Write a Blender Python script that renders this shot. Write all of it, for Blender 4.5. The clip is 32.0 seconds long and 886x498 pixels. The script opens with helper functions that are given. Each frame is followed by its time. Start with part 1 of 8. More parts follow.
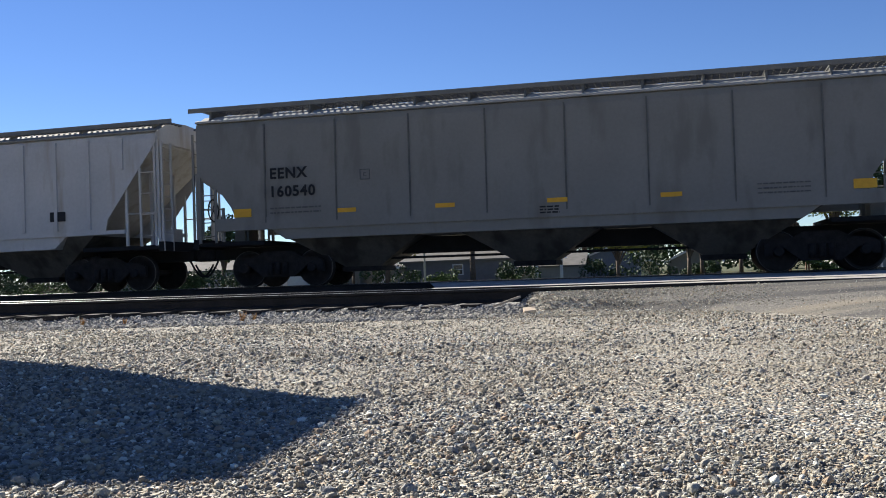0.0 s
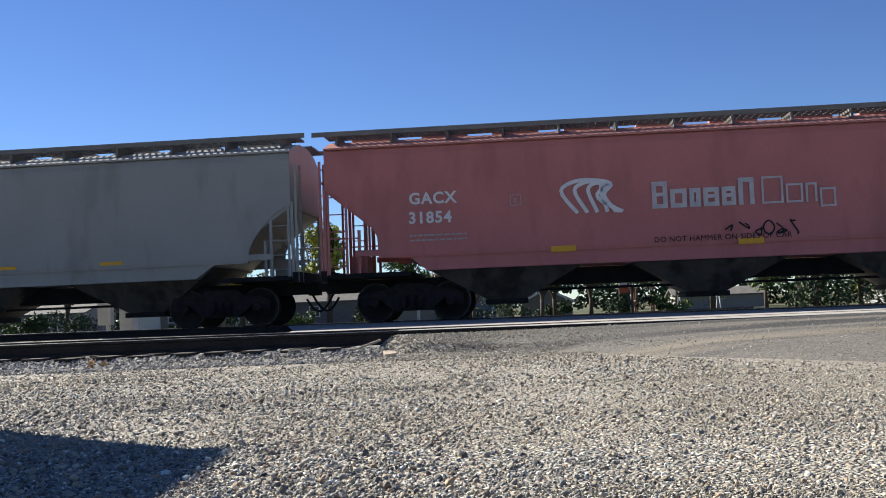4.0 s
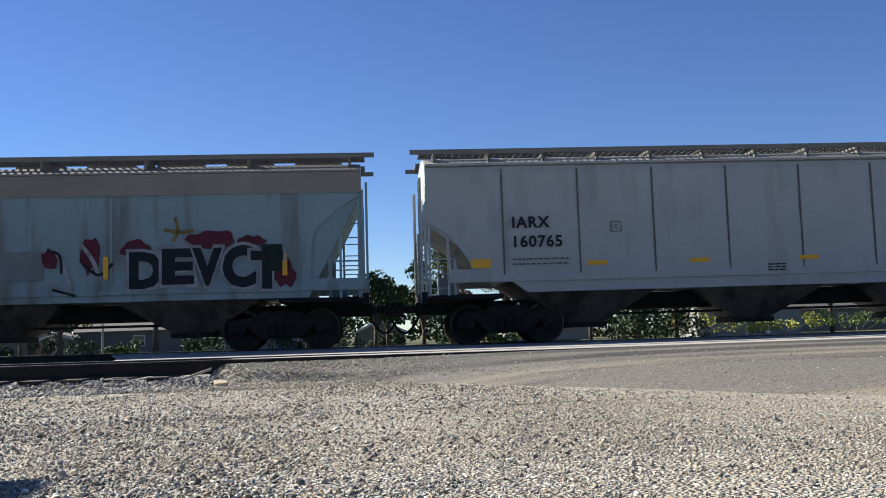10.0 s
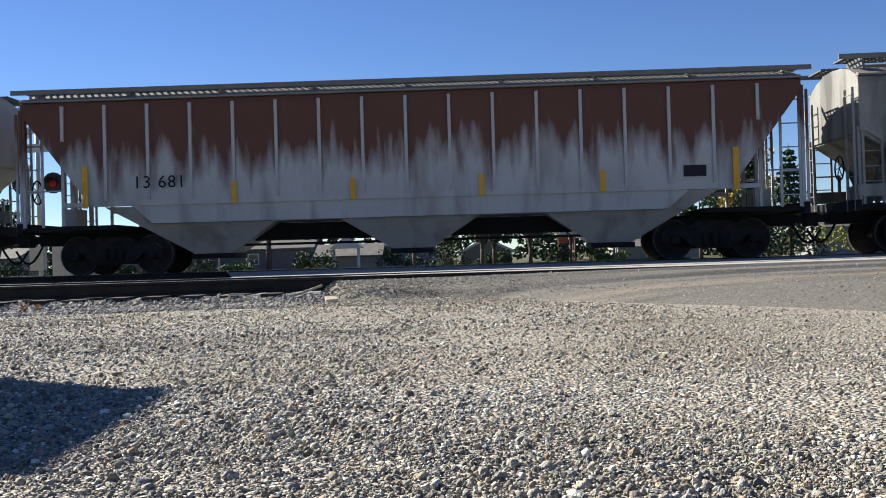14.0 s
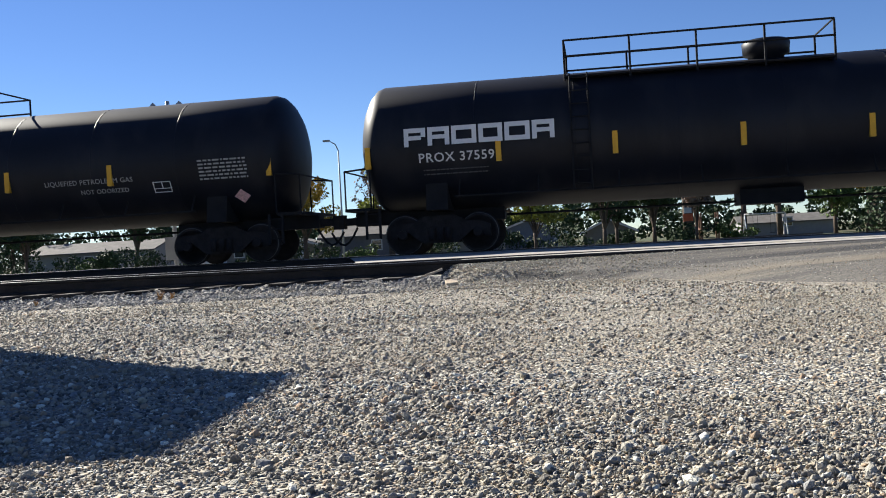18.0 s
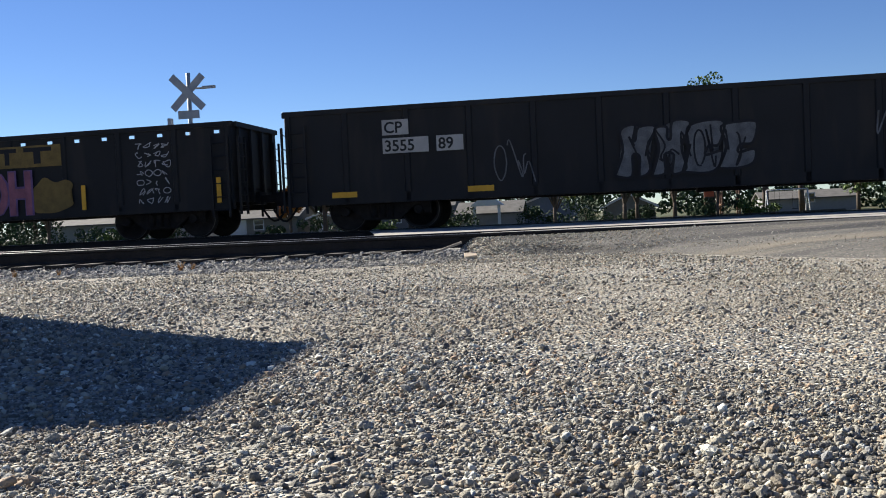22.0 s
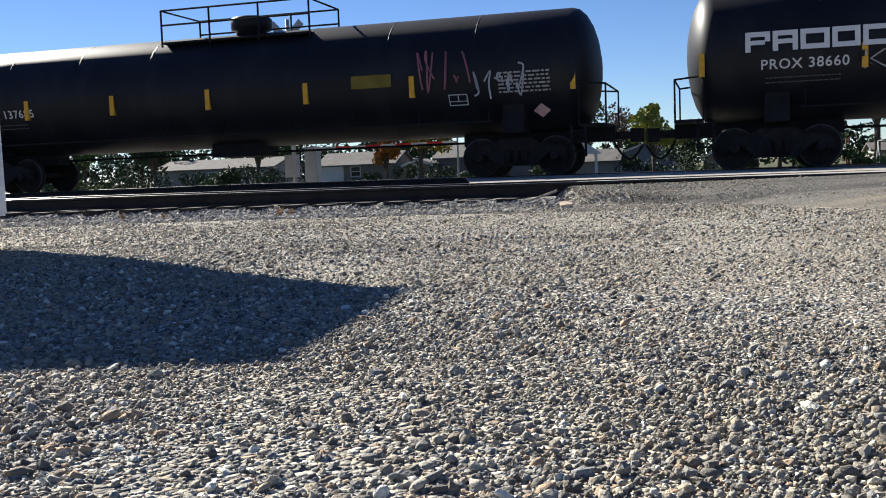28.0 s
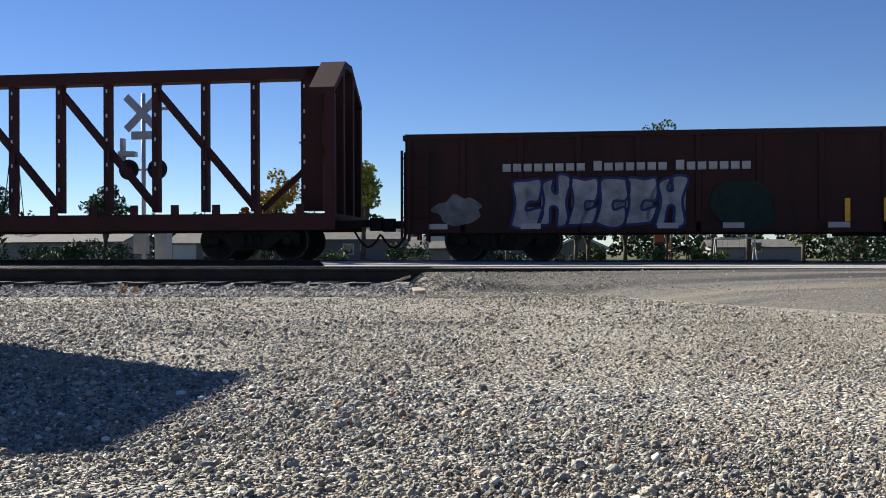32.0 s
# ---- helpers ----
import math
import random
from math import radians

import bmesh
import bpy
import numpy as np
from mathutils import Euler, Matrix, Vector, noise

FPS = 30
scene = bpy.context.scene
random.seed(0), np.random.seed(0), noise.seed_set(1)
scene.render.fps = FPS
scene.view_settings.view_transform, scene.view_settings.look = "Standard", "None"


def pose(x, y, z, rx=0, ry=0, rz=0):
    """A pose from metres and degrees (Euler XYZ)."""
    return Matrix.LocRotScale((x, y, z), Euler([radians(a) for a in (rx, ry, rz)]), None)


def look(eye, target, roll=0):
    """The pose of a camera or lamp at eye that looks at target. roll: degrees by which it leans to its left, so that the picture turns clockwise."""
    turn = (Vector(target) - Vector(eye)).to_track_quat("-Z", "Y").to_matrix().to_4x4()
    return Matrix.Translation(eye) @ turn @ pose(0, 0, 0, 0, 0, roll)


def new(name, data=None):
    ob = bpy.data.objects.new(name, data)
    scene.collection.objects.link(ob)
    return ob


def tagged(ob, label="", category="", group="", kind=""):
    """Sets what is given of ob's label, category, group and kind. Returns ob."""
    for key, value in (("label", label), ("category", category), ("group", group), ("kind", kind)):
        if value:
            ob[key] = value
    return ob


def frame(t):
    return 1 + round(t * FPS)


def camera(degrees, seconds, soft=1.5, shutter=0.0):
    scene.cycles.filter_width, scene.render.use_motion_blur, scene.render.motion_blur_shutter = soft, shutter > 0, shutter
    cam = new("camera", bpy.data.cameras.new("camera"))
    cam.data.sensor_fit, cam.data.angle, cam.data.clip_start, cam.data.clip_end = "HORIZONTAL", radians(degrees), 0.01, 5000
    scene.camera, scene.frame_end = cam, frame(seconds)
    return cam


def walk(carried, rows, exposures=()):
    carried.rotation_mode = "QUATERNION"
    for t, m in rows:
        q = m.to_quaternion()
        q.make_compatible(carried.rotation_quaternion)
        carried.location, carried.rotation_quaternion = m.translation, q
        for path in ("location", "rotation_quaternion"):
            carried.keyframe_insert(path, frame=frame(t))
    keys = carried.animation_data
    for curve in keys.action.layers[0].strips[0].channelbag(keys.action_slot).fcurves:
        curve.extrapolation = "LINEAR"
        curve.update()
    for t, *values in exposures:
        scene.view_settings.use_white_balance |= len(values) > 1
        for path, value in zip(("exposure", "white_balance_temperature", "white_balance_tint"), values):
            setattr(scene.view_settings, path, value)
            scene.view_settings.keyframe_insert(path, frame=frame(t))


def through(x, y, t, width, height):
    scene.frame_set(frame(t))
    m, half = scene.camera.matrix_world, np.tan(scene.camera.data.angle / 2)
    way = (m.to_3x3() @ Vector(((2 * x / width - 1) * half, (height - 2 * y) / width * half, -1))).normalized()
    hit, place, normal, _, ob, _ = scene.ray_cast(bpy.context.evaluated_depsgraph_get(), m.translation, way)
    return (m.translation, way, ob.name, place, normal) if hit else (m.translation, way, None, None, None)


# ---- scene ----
# ---- camera ----
cam = camera(49.0, 32.0, soft=1.0)
PATH = [
    (0, (0.280, 0.805, 0.226), (-0.1602, 2.7553, 0.2761), -2.20),
    (0.5, (0.295, 0.790, 0.231), (-0.1482, 2.7391, 0.2983), -2.29),
    (1, (0.282, 0.781, 0.258), (-0.0921, 2.7402, 0.4051), -3.51),
    (1.5, (0.264, 0.771, 0.270), (0.0017, 2.7431, 0.4750), -4.08),
    (2, (0.268, 0.770, 0.263), (0.0619, 2.7512, 0.4426), -4.01),
    (2.5, (0.264, 0.772, 0.253), (0.0457, 2.7561, 0.3779), -3.11),
    (3, (0.274, 0.761, 0.255), (0.0898, 2.7485, 0.3817), -2.73),
    (3.5, (0.263, 0.747, 0.256), (0.1061, 2.7374, 0.3723), -2.94),
    (5.5, (0.220, 0.764, 0.217), (0.1001, 2.7537, 0.3800), -0.87),
    (6, (0.229, 0.771, 0.234), (0.1078, 2.7616, 0.3854), -2.27),
    (6.5, (0.226, 0.762, 0.224), (0.0994, 2.7520, 0.3780), -2.06),
    (7, (0.229, 0.750, 0.224), (0.0411, 2.7342, 0.3897), -1.62),
    (7.5, (0.217, 0.728, 0.235), (0.0260, 2.7128, 0.3899), -2.01),
    (8, (0.236, 0.776, 0.224), (0.1764, 2.7685, 0.3866), -1.79),
    (8.5, (0.257, 0.811, 0.218), (0.4213, 2.7984, 0.3703), -1.87),
    (9, (0.261, 0.806, 0.218), (0.6094, 2.7719, 0.3354), -1.86),
    (9.5, (0.267, 0.814, 0.220), (0.6143, 2.7802, 0.3360), -2.76),
    (10, (0.217, 0.755, 0.228), (0.4118, 2.7379, 0.4015), -1.97),
    (10.5, (0.209, 0.771, 0.219), (0.2435, 2.7640, 0.3828), -0.73),
    (11, (0.225, 0.775, 0.218), (0.2084, 2.7698, 0.3615), -0.81),
    (11.5, (0.230, 0.763, 0.222), (0.1948, 2.7570, 0.3728), -1.10),
    (12, (0.219, 0.772, 0.219), (0.1528, 2.7668, 0.3476), -0.79),
    (12.5, (0.215, 0.784, 0.216), (0.1561, 2.7804, 0.3202), -0.29),
    (13, (0.210, 0.790, 0.212), (0.1733, 2.7881, 0.2916), -0.40),
    (13.5, (0.217, 0.796, 0.214), (0.2076, 2.7951, 0.2729), -1.31),
    (14, (0.216, 0.796, 0.212), (0.1880, 2.7958, 0.2266), -2.00),
    (14.5, (0.225, 0.793, 0.210), (0.1617, 2.7919, 0.2288), -1.79),
    (15, (0.248, 0.782, 0.219), (0.1067, 2.7757, 0.2924), -2.46),
    (15.5, (0.260, 0.783, 0.225), (0.0257, 2.7683, 0.2867), -3.71),
    (17.5, (0.240, 0.818, 0.209), (-0.0352, 2.7988, 0.1835), -3.10),
    (18, (0.245, 0.810, 0.212), (-0.0333, 2.7905, 0.2022), -3.29),
    (18.5, (0.234, 0.791, 0.207), (-0.0844, 2.7655, 0.1971), -3.27),
    (19, (0.225, 0.781, 0.208), (-0.0868, 2.7564, 0.1804), -3.77),
    (19.5, (0.215, 0.769, 0.211), (-0.1367, 2.7377, 0.1889), -3.55),
    (20, (0.226, 0.777, 0.209), (-0.1724, 2.7366, 0.1736), -3.43),
    (20.5, (0.230, 0.794, 0.210), (-0.1615, 2.7550, 0.1730), -2.34),
    (21, (0.240, 0.806, 0.207), (-0.0953, 2.7775, 0.1826), -2.46),
    (21.5, (0.249, 0.805, 0.206), (-0.0749, 2.7778, 0.1499), -3.17),
    (22, (0.243, 0.803, 0.203), (-0.0766, 2.7763, 0.1416), -2.87),
    (22.5, (0.247, 0.797, 0.205), (-0.0420, 2.7746, 0.1309), -2.49),
    (23, (0.236, 0.808, 0.203), (-0.0891, 2.7790, 0.1054), -1.97),
    (23.5, (0.240, 0.819, 0.204), (-0.0998, 2.7878, 0.1115), -1.67),
    (24, (0.242, 0.815, 0.201), (-0.0684, 2.7882, 0.1011), -1.58),
    (24.5, (0.243, 0.811, 0.201), (-0.0123, 2.7932, 0.1263), -1.21),
    (25, (0.237, 0.806, 0.198), (-0.0014, 2.7902, 0.1202), -0.71),
    (25.5, (0.230, 0.798, 0.203), (-0.0881, 2.7706, 0.1147), -0.77),
    (26, (0.221, 0.798, 0.199), (-0.2101, 2.7470, 0.0737), -0.23),
    (26.5, (0.221, 0.810, 0.189), (-0.2776, 2.7370, -0.0064), -0.41),
    (28.5, (0.256, 0.823, 0.200), (-0.2372, 2.7568, 0.0691), -2.90),
    (29, (0.267, 0.823, 0.195), (-0.1717, 2.7723, 0.1072), -2.42),
    (29.5, (0.262, 0.816, 0.200), (-0.1154, 2.7800, 0.1795), -1.25),
    (30, (0.267, 0.821, 0.199), (-0.0164, 2.8008, 0.1944), -1.19),
    (30.5, (0.272, 0.823, 0.201), (0.0568, 2.8113, 0.1799), -1.73),
    (31, (0.283, 0.837, 0.195), (0.1159, 2.8297, 0.1585), -1.05),
    (31.5, (0.287, 0.846, 0.197), (0.1042, 2.8376, 0.1830), -0.25),
    (32, (0.268, 0.857, 0.204), (0.0479, 2.8448, 0.2102), -0.33),
]
walk(cam, [(t, look(eye, target, roll)) for t, eye, target, roll in PATH],
     [(0.0, 1.46), (15.0, 1.47), (19.0, 1.42), (23.0, 1.32), (26.0, 1.38), (29.0, 1.37), (32.0, 1.30)])

# ---- world, sun ----
SUN_AZ, SUN_EL = math.atan2(-0.823, 0.568), radians(31.0)
world = bpy.data.worlds.new("world")
scene.world = world
world.use_nodes = True
_nt = world.node_tree
_sky = _nt.nodes.new("ShaderNodeTexSky")
_sky.sky_type = "NISHITA"
_sky.sun_disc = False
_sky.sun_elevation, _sky.sun_rotation = SUN_EL, SUN_AZ
_sky.air_density, _sky.dust_density, _sky.ozone_density = 0.8, 0.0, 5.0
_hs = _nt.nodes.new("ShaderNodeHueSaturation")
_hs.inputs["Hue"].default_value = 0.511
_hs.inputs["Saturation"].default_value = 1.10
_nt.links.new(_sky.outputs[0], _hs.inputs["Color"])
_nt.links.new(_hs.outputs[0], _nt.nodes["Background"].inputs[0])
_nt.nodes["Background"].inputs[1].default_value = 0.0445
_sl = bpy.data.lights.new("sun", "SUN")
_sl.energy, _sl.angle, _sl.color = 5.0, radians(0.5), (1.0, 0.95, 0.85)
_sun = new("sun", _sl)
_sd = Vector((math.sin(SUN_AZ) * math.cos(SUN_EL), math.cos(SUN_AZ) * math.cos(SUN_EL), math.sin(SUN_EL)))
_sun.matrix_world = look(_sd * 60, (0, 0, 0))

scene.view_settings.exposure = 1.46

# ---- materials ----
MATS = {}


def mat(name, col, rough=0.6, metal=0.0, vary=0.12, scale=3.0, bump=0.0, bscale=60.0, stain=None, stain_amt=0.0, stain_scale=(0.6, 0.6, 2.0), fine=40.0, rand=0.0, island=False, emit=0.0, spec=0.22, band=None):
    """A painted, dusty or plain surface: two scales of variation, optional stains and per-piece variation."""
    if name in MATS:
        return MATS[name]
    m = bpy.data.materials.new(name)
    m.use_nodes = True
    nt = m.node_tree
    n, ln = nt.nodes, nt.links
    bs = n["Principled BSDF"]
    bs.inputs["Roughness"].default_value = rough
    bs.inputs["Metallic"].default_value = metal
    bs.inputs["Specular IOR Level"].default_value = spec
    tc = n.new("ShaderNodeTexCoord")

    def noise_at(sc, detail=4.0, vec=None):
        t = n.new("ShaderNodeTexNoise")
        t.inputs["Scale"].default_value, t.inputs["Detail"].default_value = sc, detail
        ln.new(vec or tc.outputs["Object"], t.inputs["Vector"])
        return t.outputs["Fac"]

    def ramp(src, a, b, lo, hi):
        r = n.new("ShaderNodeMapRange")
        r.inputs["From Min"].default_value, r.inputs["From Max"].default_value = a, b
        r.inputs["To Min"].default_value, r.inputs["To Max"].default_value = lo, hi
        ln.new(src, r.inputs["Value"])
        return r.outputs["Result"]

    def scaled(color_socket, fac):
        mx = n.new("ShaderNodeVectorMath")
        mx.operation = "SCALE"
        ln.new(color_socket, mx.inputs[0])
        ln.new(fac, mx.inputs["Scale"])
        return mx.outputs[0]

    rgb = n.new("ShaderNodeRGB")
    rgb.outputs[0].default_value = (*col, 1)
    out = rgb.outputs[0]
    if vary:
        out = scaled(out, ramp(noise_at(scale), 0.3, 0.7, 1 - vary, 1 + vary))
        out = scaled(out, ramp(noise_at(fine, 2.0), 0.3, 0.7, 1 - vary * 0.5, 1 + vary * 0.5))
    if stain is not None:
        mp = n.new("ShaderNodeMapping")
        mp.inputs["Scale"].default_value = stain_scale
        ln.new(tc.outputs["Object"], mp.inputs["Vector"])
        f = ramp(noise_at(1.6, 6.0, mp.outputs[0]), 0.62 - stain_amt * 0.35, 0.72 - stain_amt * 0.2, 0, 1)
        mx = n.new("ShaderNodeMix")
        mx.data_type = "RGBA"
        ln.new(f, mx.inputs[0])
        ln.new(out, mx.inputs[6])
        mx.inputs[7].default_value = (*stain, 1)
        out = mx.outputs[2]
    if band is not None:
        zlo, zhi, bcol = band
        sp = n.new("ShaderNodeSeparateXYZ")
        ln.new(tc.outputs["Object"], sp.inputs[0])
        mp2 = n.new("ShaderNodeMapping")
        mp2.inputs["Scale"].default_value = (2.2, 1.0, 0.35)
        ln.new(tc.outputs["Object"], mp2.inputs["Vector"])
        ad = n.new("ShaderNodeMath")
        ad.operation = "MULTIPLY_ADD"
        ln.new(noise_at(1.5, 5.0, mp2.outputs[0]), ad.inputs[0])
        ad.inputs[1].default_value = 3.0
        ln.new(sp.outputs[2], ad.inputs[2])
        f2 = ramp(ad.outputs[0], zlo + 1.5, zhi + 1.5, 0, 1)
        mx2 = n.new("ShaderNodeMix")
        mx2.data_type = "RGBA"
        ln.new(f2, mx2.inputs[0])
        ln.new(out, mx2.inputs[6])
        mx2.inputs[7].default_value = (*bcol, 1)
        out = mx2.outputs[2]
    if rand:
        if island:
            g = n.new("ShaderNodeNewGeometry")
            src = g.outputs["Random Per Island"]
        else:
            g = n.new("ShaderNodeObjectInfo")
            src = g.outputs["Random"]
        out = scaled(out, ramp(src, 0, 1, 1 - rand, 1 + rand))
    ln.new(out, bs.inputs["Base Color"])
    if emit:
        ln.new(out, bs.inputs["Emission Color"])
        bs.inputs["Emission Strength"].default_value = emit
    if bump:
        b = n.new("ShaderNodeBump")
        b.inputs["Strength"].default_value = bump
        b.inputs["Distance"].default_value = 0.02
        ln.new(noise_at(bscale, 4.0), b.inputs["Height"])
        ln.new(b.outputs[0], bs.inputs["Normal"])
    MATS[name] = m
    return m


def gravel_mat(name, cols, scale=0.0, dust=(0.30, 0.262, 0.195), relief=0.02, dusty=0.42):
    """Mixed stones: each loose piece takes its own colour."""
    if name in MATS:
        return MATS[name]
    m = bpy.data.materials.new(name)
    m.use_nodes = True
    n, ln = m.node_tree.nodes, m.node_tree.links
    bs = n["Principled BSDF"]
    bs.inputs["Roughness"].default_value = 0.85
    bs.inputs["Specular IOR Level"].default_value = 0.25
    cr = n.new("ShaderNodeValToRGB")
    cr.color_ramp.interpolation = "CONSTANT" if not scale else "LINEAR"
    while len(cr.color_ramp.elements) < len(cols):
        cr.color_ramp.elements.new(0.5)
    for i, c in enumerate(cols):
        cr.color_ramp.elements[i].position = i / len(cols)
        cr.color_ramp.elements[i].color = (*c, 1)
    tc = n.new("ShaderNodeTexCoord")
    if scale:
        vo = n.new("ShaderNodeTexVoronoi")
        vo.inputs["Scale"].default_value = scale
        ln.new(tc.outputs["Object"], vo.inputs["Vector"])
        sep = n.new("ShaderNodeSeparateColor")
        ln.new(vo.outputs["Color"], sep.inputs[0])
        ln.new(sep.outputs[0], cr.inputs[0])
        b = n.new("ShaderNodeBump")
        b.inputs["Strength"].default_value, b.inputs["Distance"].default_value = 1.0, relief
        b.invert = True
        ln.new(vo.outputs["Distance"], b.inputs["Height"])
        ln.new(b.outputs[0], bs.inputs["Normal"])
    else:
        g = n.new("ShaderNodeNewGeometry")
        ln.new(g.outputs["Random Per Island"], cr.inputs[0])
        rough = n.new("ShaderNodeTexNoise")
        rough.inputs["Scale"].default_value, rough.inputs["Detail"].default_value = 160.0, 5.0
        ln.new(tc.outputs["Object"], rough.inputs["Vector"])
        b = n.new("ShaderNodeBump")
        b.inputs["Strength"].default_value, b.inputs["Distance"].default_value = 0.8, 0.006
        ln.new(rough.outputs["Fac"], b.inputs["Height"])
        ln.new(b.outputs[0], bs.inputs["Normal"])
    nz = n.new("ShaderNodeTexNoise")
    nz.inputs["Scale"].default_value = 1.1
    nz.inputs["Detail"].default_value = 3
    mpn = n.new("ShaderNodeMapping")
    mpn.inputs["Scale"].default_value = (0.3, 1.25, 1.0)
    ln.new(tc.outputs["Object"], mpn.inputs["Vector"])
    ln.new(mpn.outputs[0], nz.inputs["Vector"])
    mr = n.new("ShaderNodeMapRange")
    mr.inputs["From Min"].default_value, mr.inputs["From Max"].default_value = 0.35, 0.65
    mr.inputs["To Min"].default_value, mr.inputs["To Max"].default_value = 0.0, dusty
    ln.new(nz.outputs["Fac"], mr.inputs["Value"])
    mx = n.new("ShaderNodeMix")
    mx.data_type = "RGBA"
    ln.new(mr.outputs["Result"], mx.inputs[0])
    ln.new(cr.outputs[0], mx.inputs[6])
    mx.inputs[7].default_value = (*dust, 1)
    ln.new(mx.outputs[2], bs.inputs["Base Color"])
    MATS[name] = m
    return m


def road_mat():
    """Worn asphalt: fine chips, dark wheel streaks along the tracks, tan dust blown over it."""
    m = bpy.data.materials.new("worn_asphalt")
    m.use_nodes = True
    n, ln = m.node_tree.nodes, m.node_tree.links
    bs = n["Principled BSDF"]
    bs.inputs["Roughness"].default_value = 0.9
    bs.inputs["Specular IOR Level"].default_value = 0.2
    tc = n.new("ShaderNodeTexCoord")

    def tex(scale, stretch, detail, lo, hi):
        mp_ = n.new("ShaderNodeMapping")
        mp_.inputs["Scale"].default_value = stretch
        mp_.inputs["Rotation"].default_value = (0, 0, radians(-4))
        ln.new(tc.outputs["Object"], mp_.inputs["Vector"])
        t = n.new("ShaderNodeTexNoise")
        t.inputs["Scale"].default_value, t.inputs["Detail"].default_value = scale, detail
        ln.new(mp_.outputs[0], t.inputs["Vector"])
        r = n.new("ShaderNodeMapRange")
        r.inputs["From Min"].default_value, r.inputs["From Max"].default_value = lo, hi
        ln.new(t.outputs["Fac"], r.inputs["Value"])
        return r.outputs["Result"]

    def blend(fac, a, b):
        mx = n.new("ShaderNodeMix")
        mx.data_type = "RGBA"
        ln.new(fac, mx.inputs[0])
        for k, c in ((6, a), (7, b)):
            if isinstance(c, tuple):
                mx.inputs[k].default_value = (*c, 1)
            else:
                ln.new(c, mx.inputs[k])
        return mx.outputs[2]

    vo = n.new("ShaderNodeTexVoronoi")
    vo.inputs["Scale"].default_value = 75.0
    ln.new(tc.outputs["Object"], vo.inputs["Vector"])
    sep = n.new("ShaderNodeSeparateColor")
    ln.new(vo.outputs["Color"], sep.inputs[0])
    out = blend(sep.outputs[0], (0.06, 0.058, 0.056), (0.19, 0.176, 0.153))
    out = blend(tex(1.1, (0.10, 1.5, 1.0), 6.0, 0.43, 0.56), out, (0.048, 0.047, 0.047))
    out = blend(tex(1.0, (0.09, 0.8, 1.0), 7.0, 0.52, 0.68), out, (0.22, 0.19, 0.145))
    ln.new(out, bs.inputs["Base Color"])
    b = n.new("ShaderNodeBump")
    b.inputs["Strength"].default_value, b.inputs["Distance"].default_value = 0.9, 0.007
    b.invert = True
    ln.new(vo.outputs["Distance"], b.inputs["Height"])
    ln.new(b.outputs[0], bs.inputs["Normal"])
    return m


STONES = [(0.3264, 0.3132, 0.2697), (0.1683, 0.1694, 0.1610), (0.4464, 0.4117, 0.3288), (0.2558, 0.2305, 0.1853), (0.0718, 0.0738, 0.0772), (0.3971, 0.3369, 0.2473), (0.6529, 0.6452, 0.5674), (0.1795, 0.1517, 0.1183), (0.3097, 0.2847, 0.2357), (0.0958, 0.0922, 0.0886), (0.3590, 0.2561, 0.1697), (0.2065, 0.2157, 0.2270), (0.2939, 0.2876, 0.2551), (0.1256, 0.1212, 0.1115)]
M_STONE = gravel_mat("loose_stone", STONES)
M_GRAVEL = gravel_mat("gravel_bed", STONES, scale=58.0)
M_BALLAST = gravel_mat("ballast_stone", [(0.18, 0.18, 0.18), (0.29, 0.285, 0.275), (0.10, 0.10, 0.105), (0.36, 0.345, 0.32), (0.23, 0.225, 0.215)])
M_BALLBED = gravel_mat("ballast_bed", [(0.17, 0.17, 0.17), (0.25, 0.245, 0.235), (0.10, 0.10, 0.105), (0.30, 0.285, 0.265)], scale=55.0)
M_ASPHALT = road_mat()
M_PANEL = mat("crossing_panel", (0.31, 0.29, 0.26), 0.85, vary=0.15, bump=0.3, bscale=90)
M_GRASS = mat("grass", (0.05, 0.06, 0.024), 0.95, vary=0.35, scale=0.25, fine=9, stain=(0.095, 0.085, 0.045), stain_amt=0.5, stain_scale=(0.08, 0.08, 1))
M_RAILTOP = mat("rail_running_face", (0.30, 0.29, 0.28), 0.4, metal=1.0, vary=0.1)
M_RAIL = mat("rail_steel", (0.024, 0.021, 0.020), 0.85, vary=0.3, bump=0.2, spec=0.2)
M_TIE = mat("creosoted_wood", (0.035, 0.030, 0.028), 0.9, vary=0.35, scale=2, bump=0.5, bscale=40, rand=0.3)
M_PLANK = mat("weathered_plank", (0.29, 0.25, 0.205), 0.85, vary=0.2, bump=0.4, bscale=30)
M_BLOCK = mat("pale_wood_block", (0.68, 0.55, 0.40), 0.8, vary=0.12, bump=0.3)
M_STEEL = mat("bogie_steel", (0.019, 0.017, 0.017), 0.85, vary=0.35, scale=6, bump=0.25, spec=0.15)
M_WHEEL = mat("wheel_steel", (0.02, 0.017, 0.016), 0.8, vary=0.3, scale=8, spec=0.2)
M_TREAD = mat("wheel_rim", (0.10, 0.097, 0.093), 0.45, metal=0.7, vary=0.15, scale=8)
M_DARK = mat("underframe_black", (0.011, 0.011, 0.012), 0.85, vary=0.3, spec=0.2)
M_EDGE = mat("walkway_beam_grey", (0.15, 0.147, 0.135), 0.7, vary=0.12, scale=2.0)
M_YELLOW = mat("reflector_yellow", (0.60, 0.32, 0.03), 0.5, vary=0.08, scale=8)
M_WHITE = mat("lettering_white", (0.58, 0.58, 0.57), 0.6, vary=0.08)
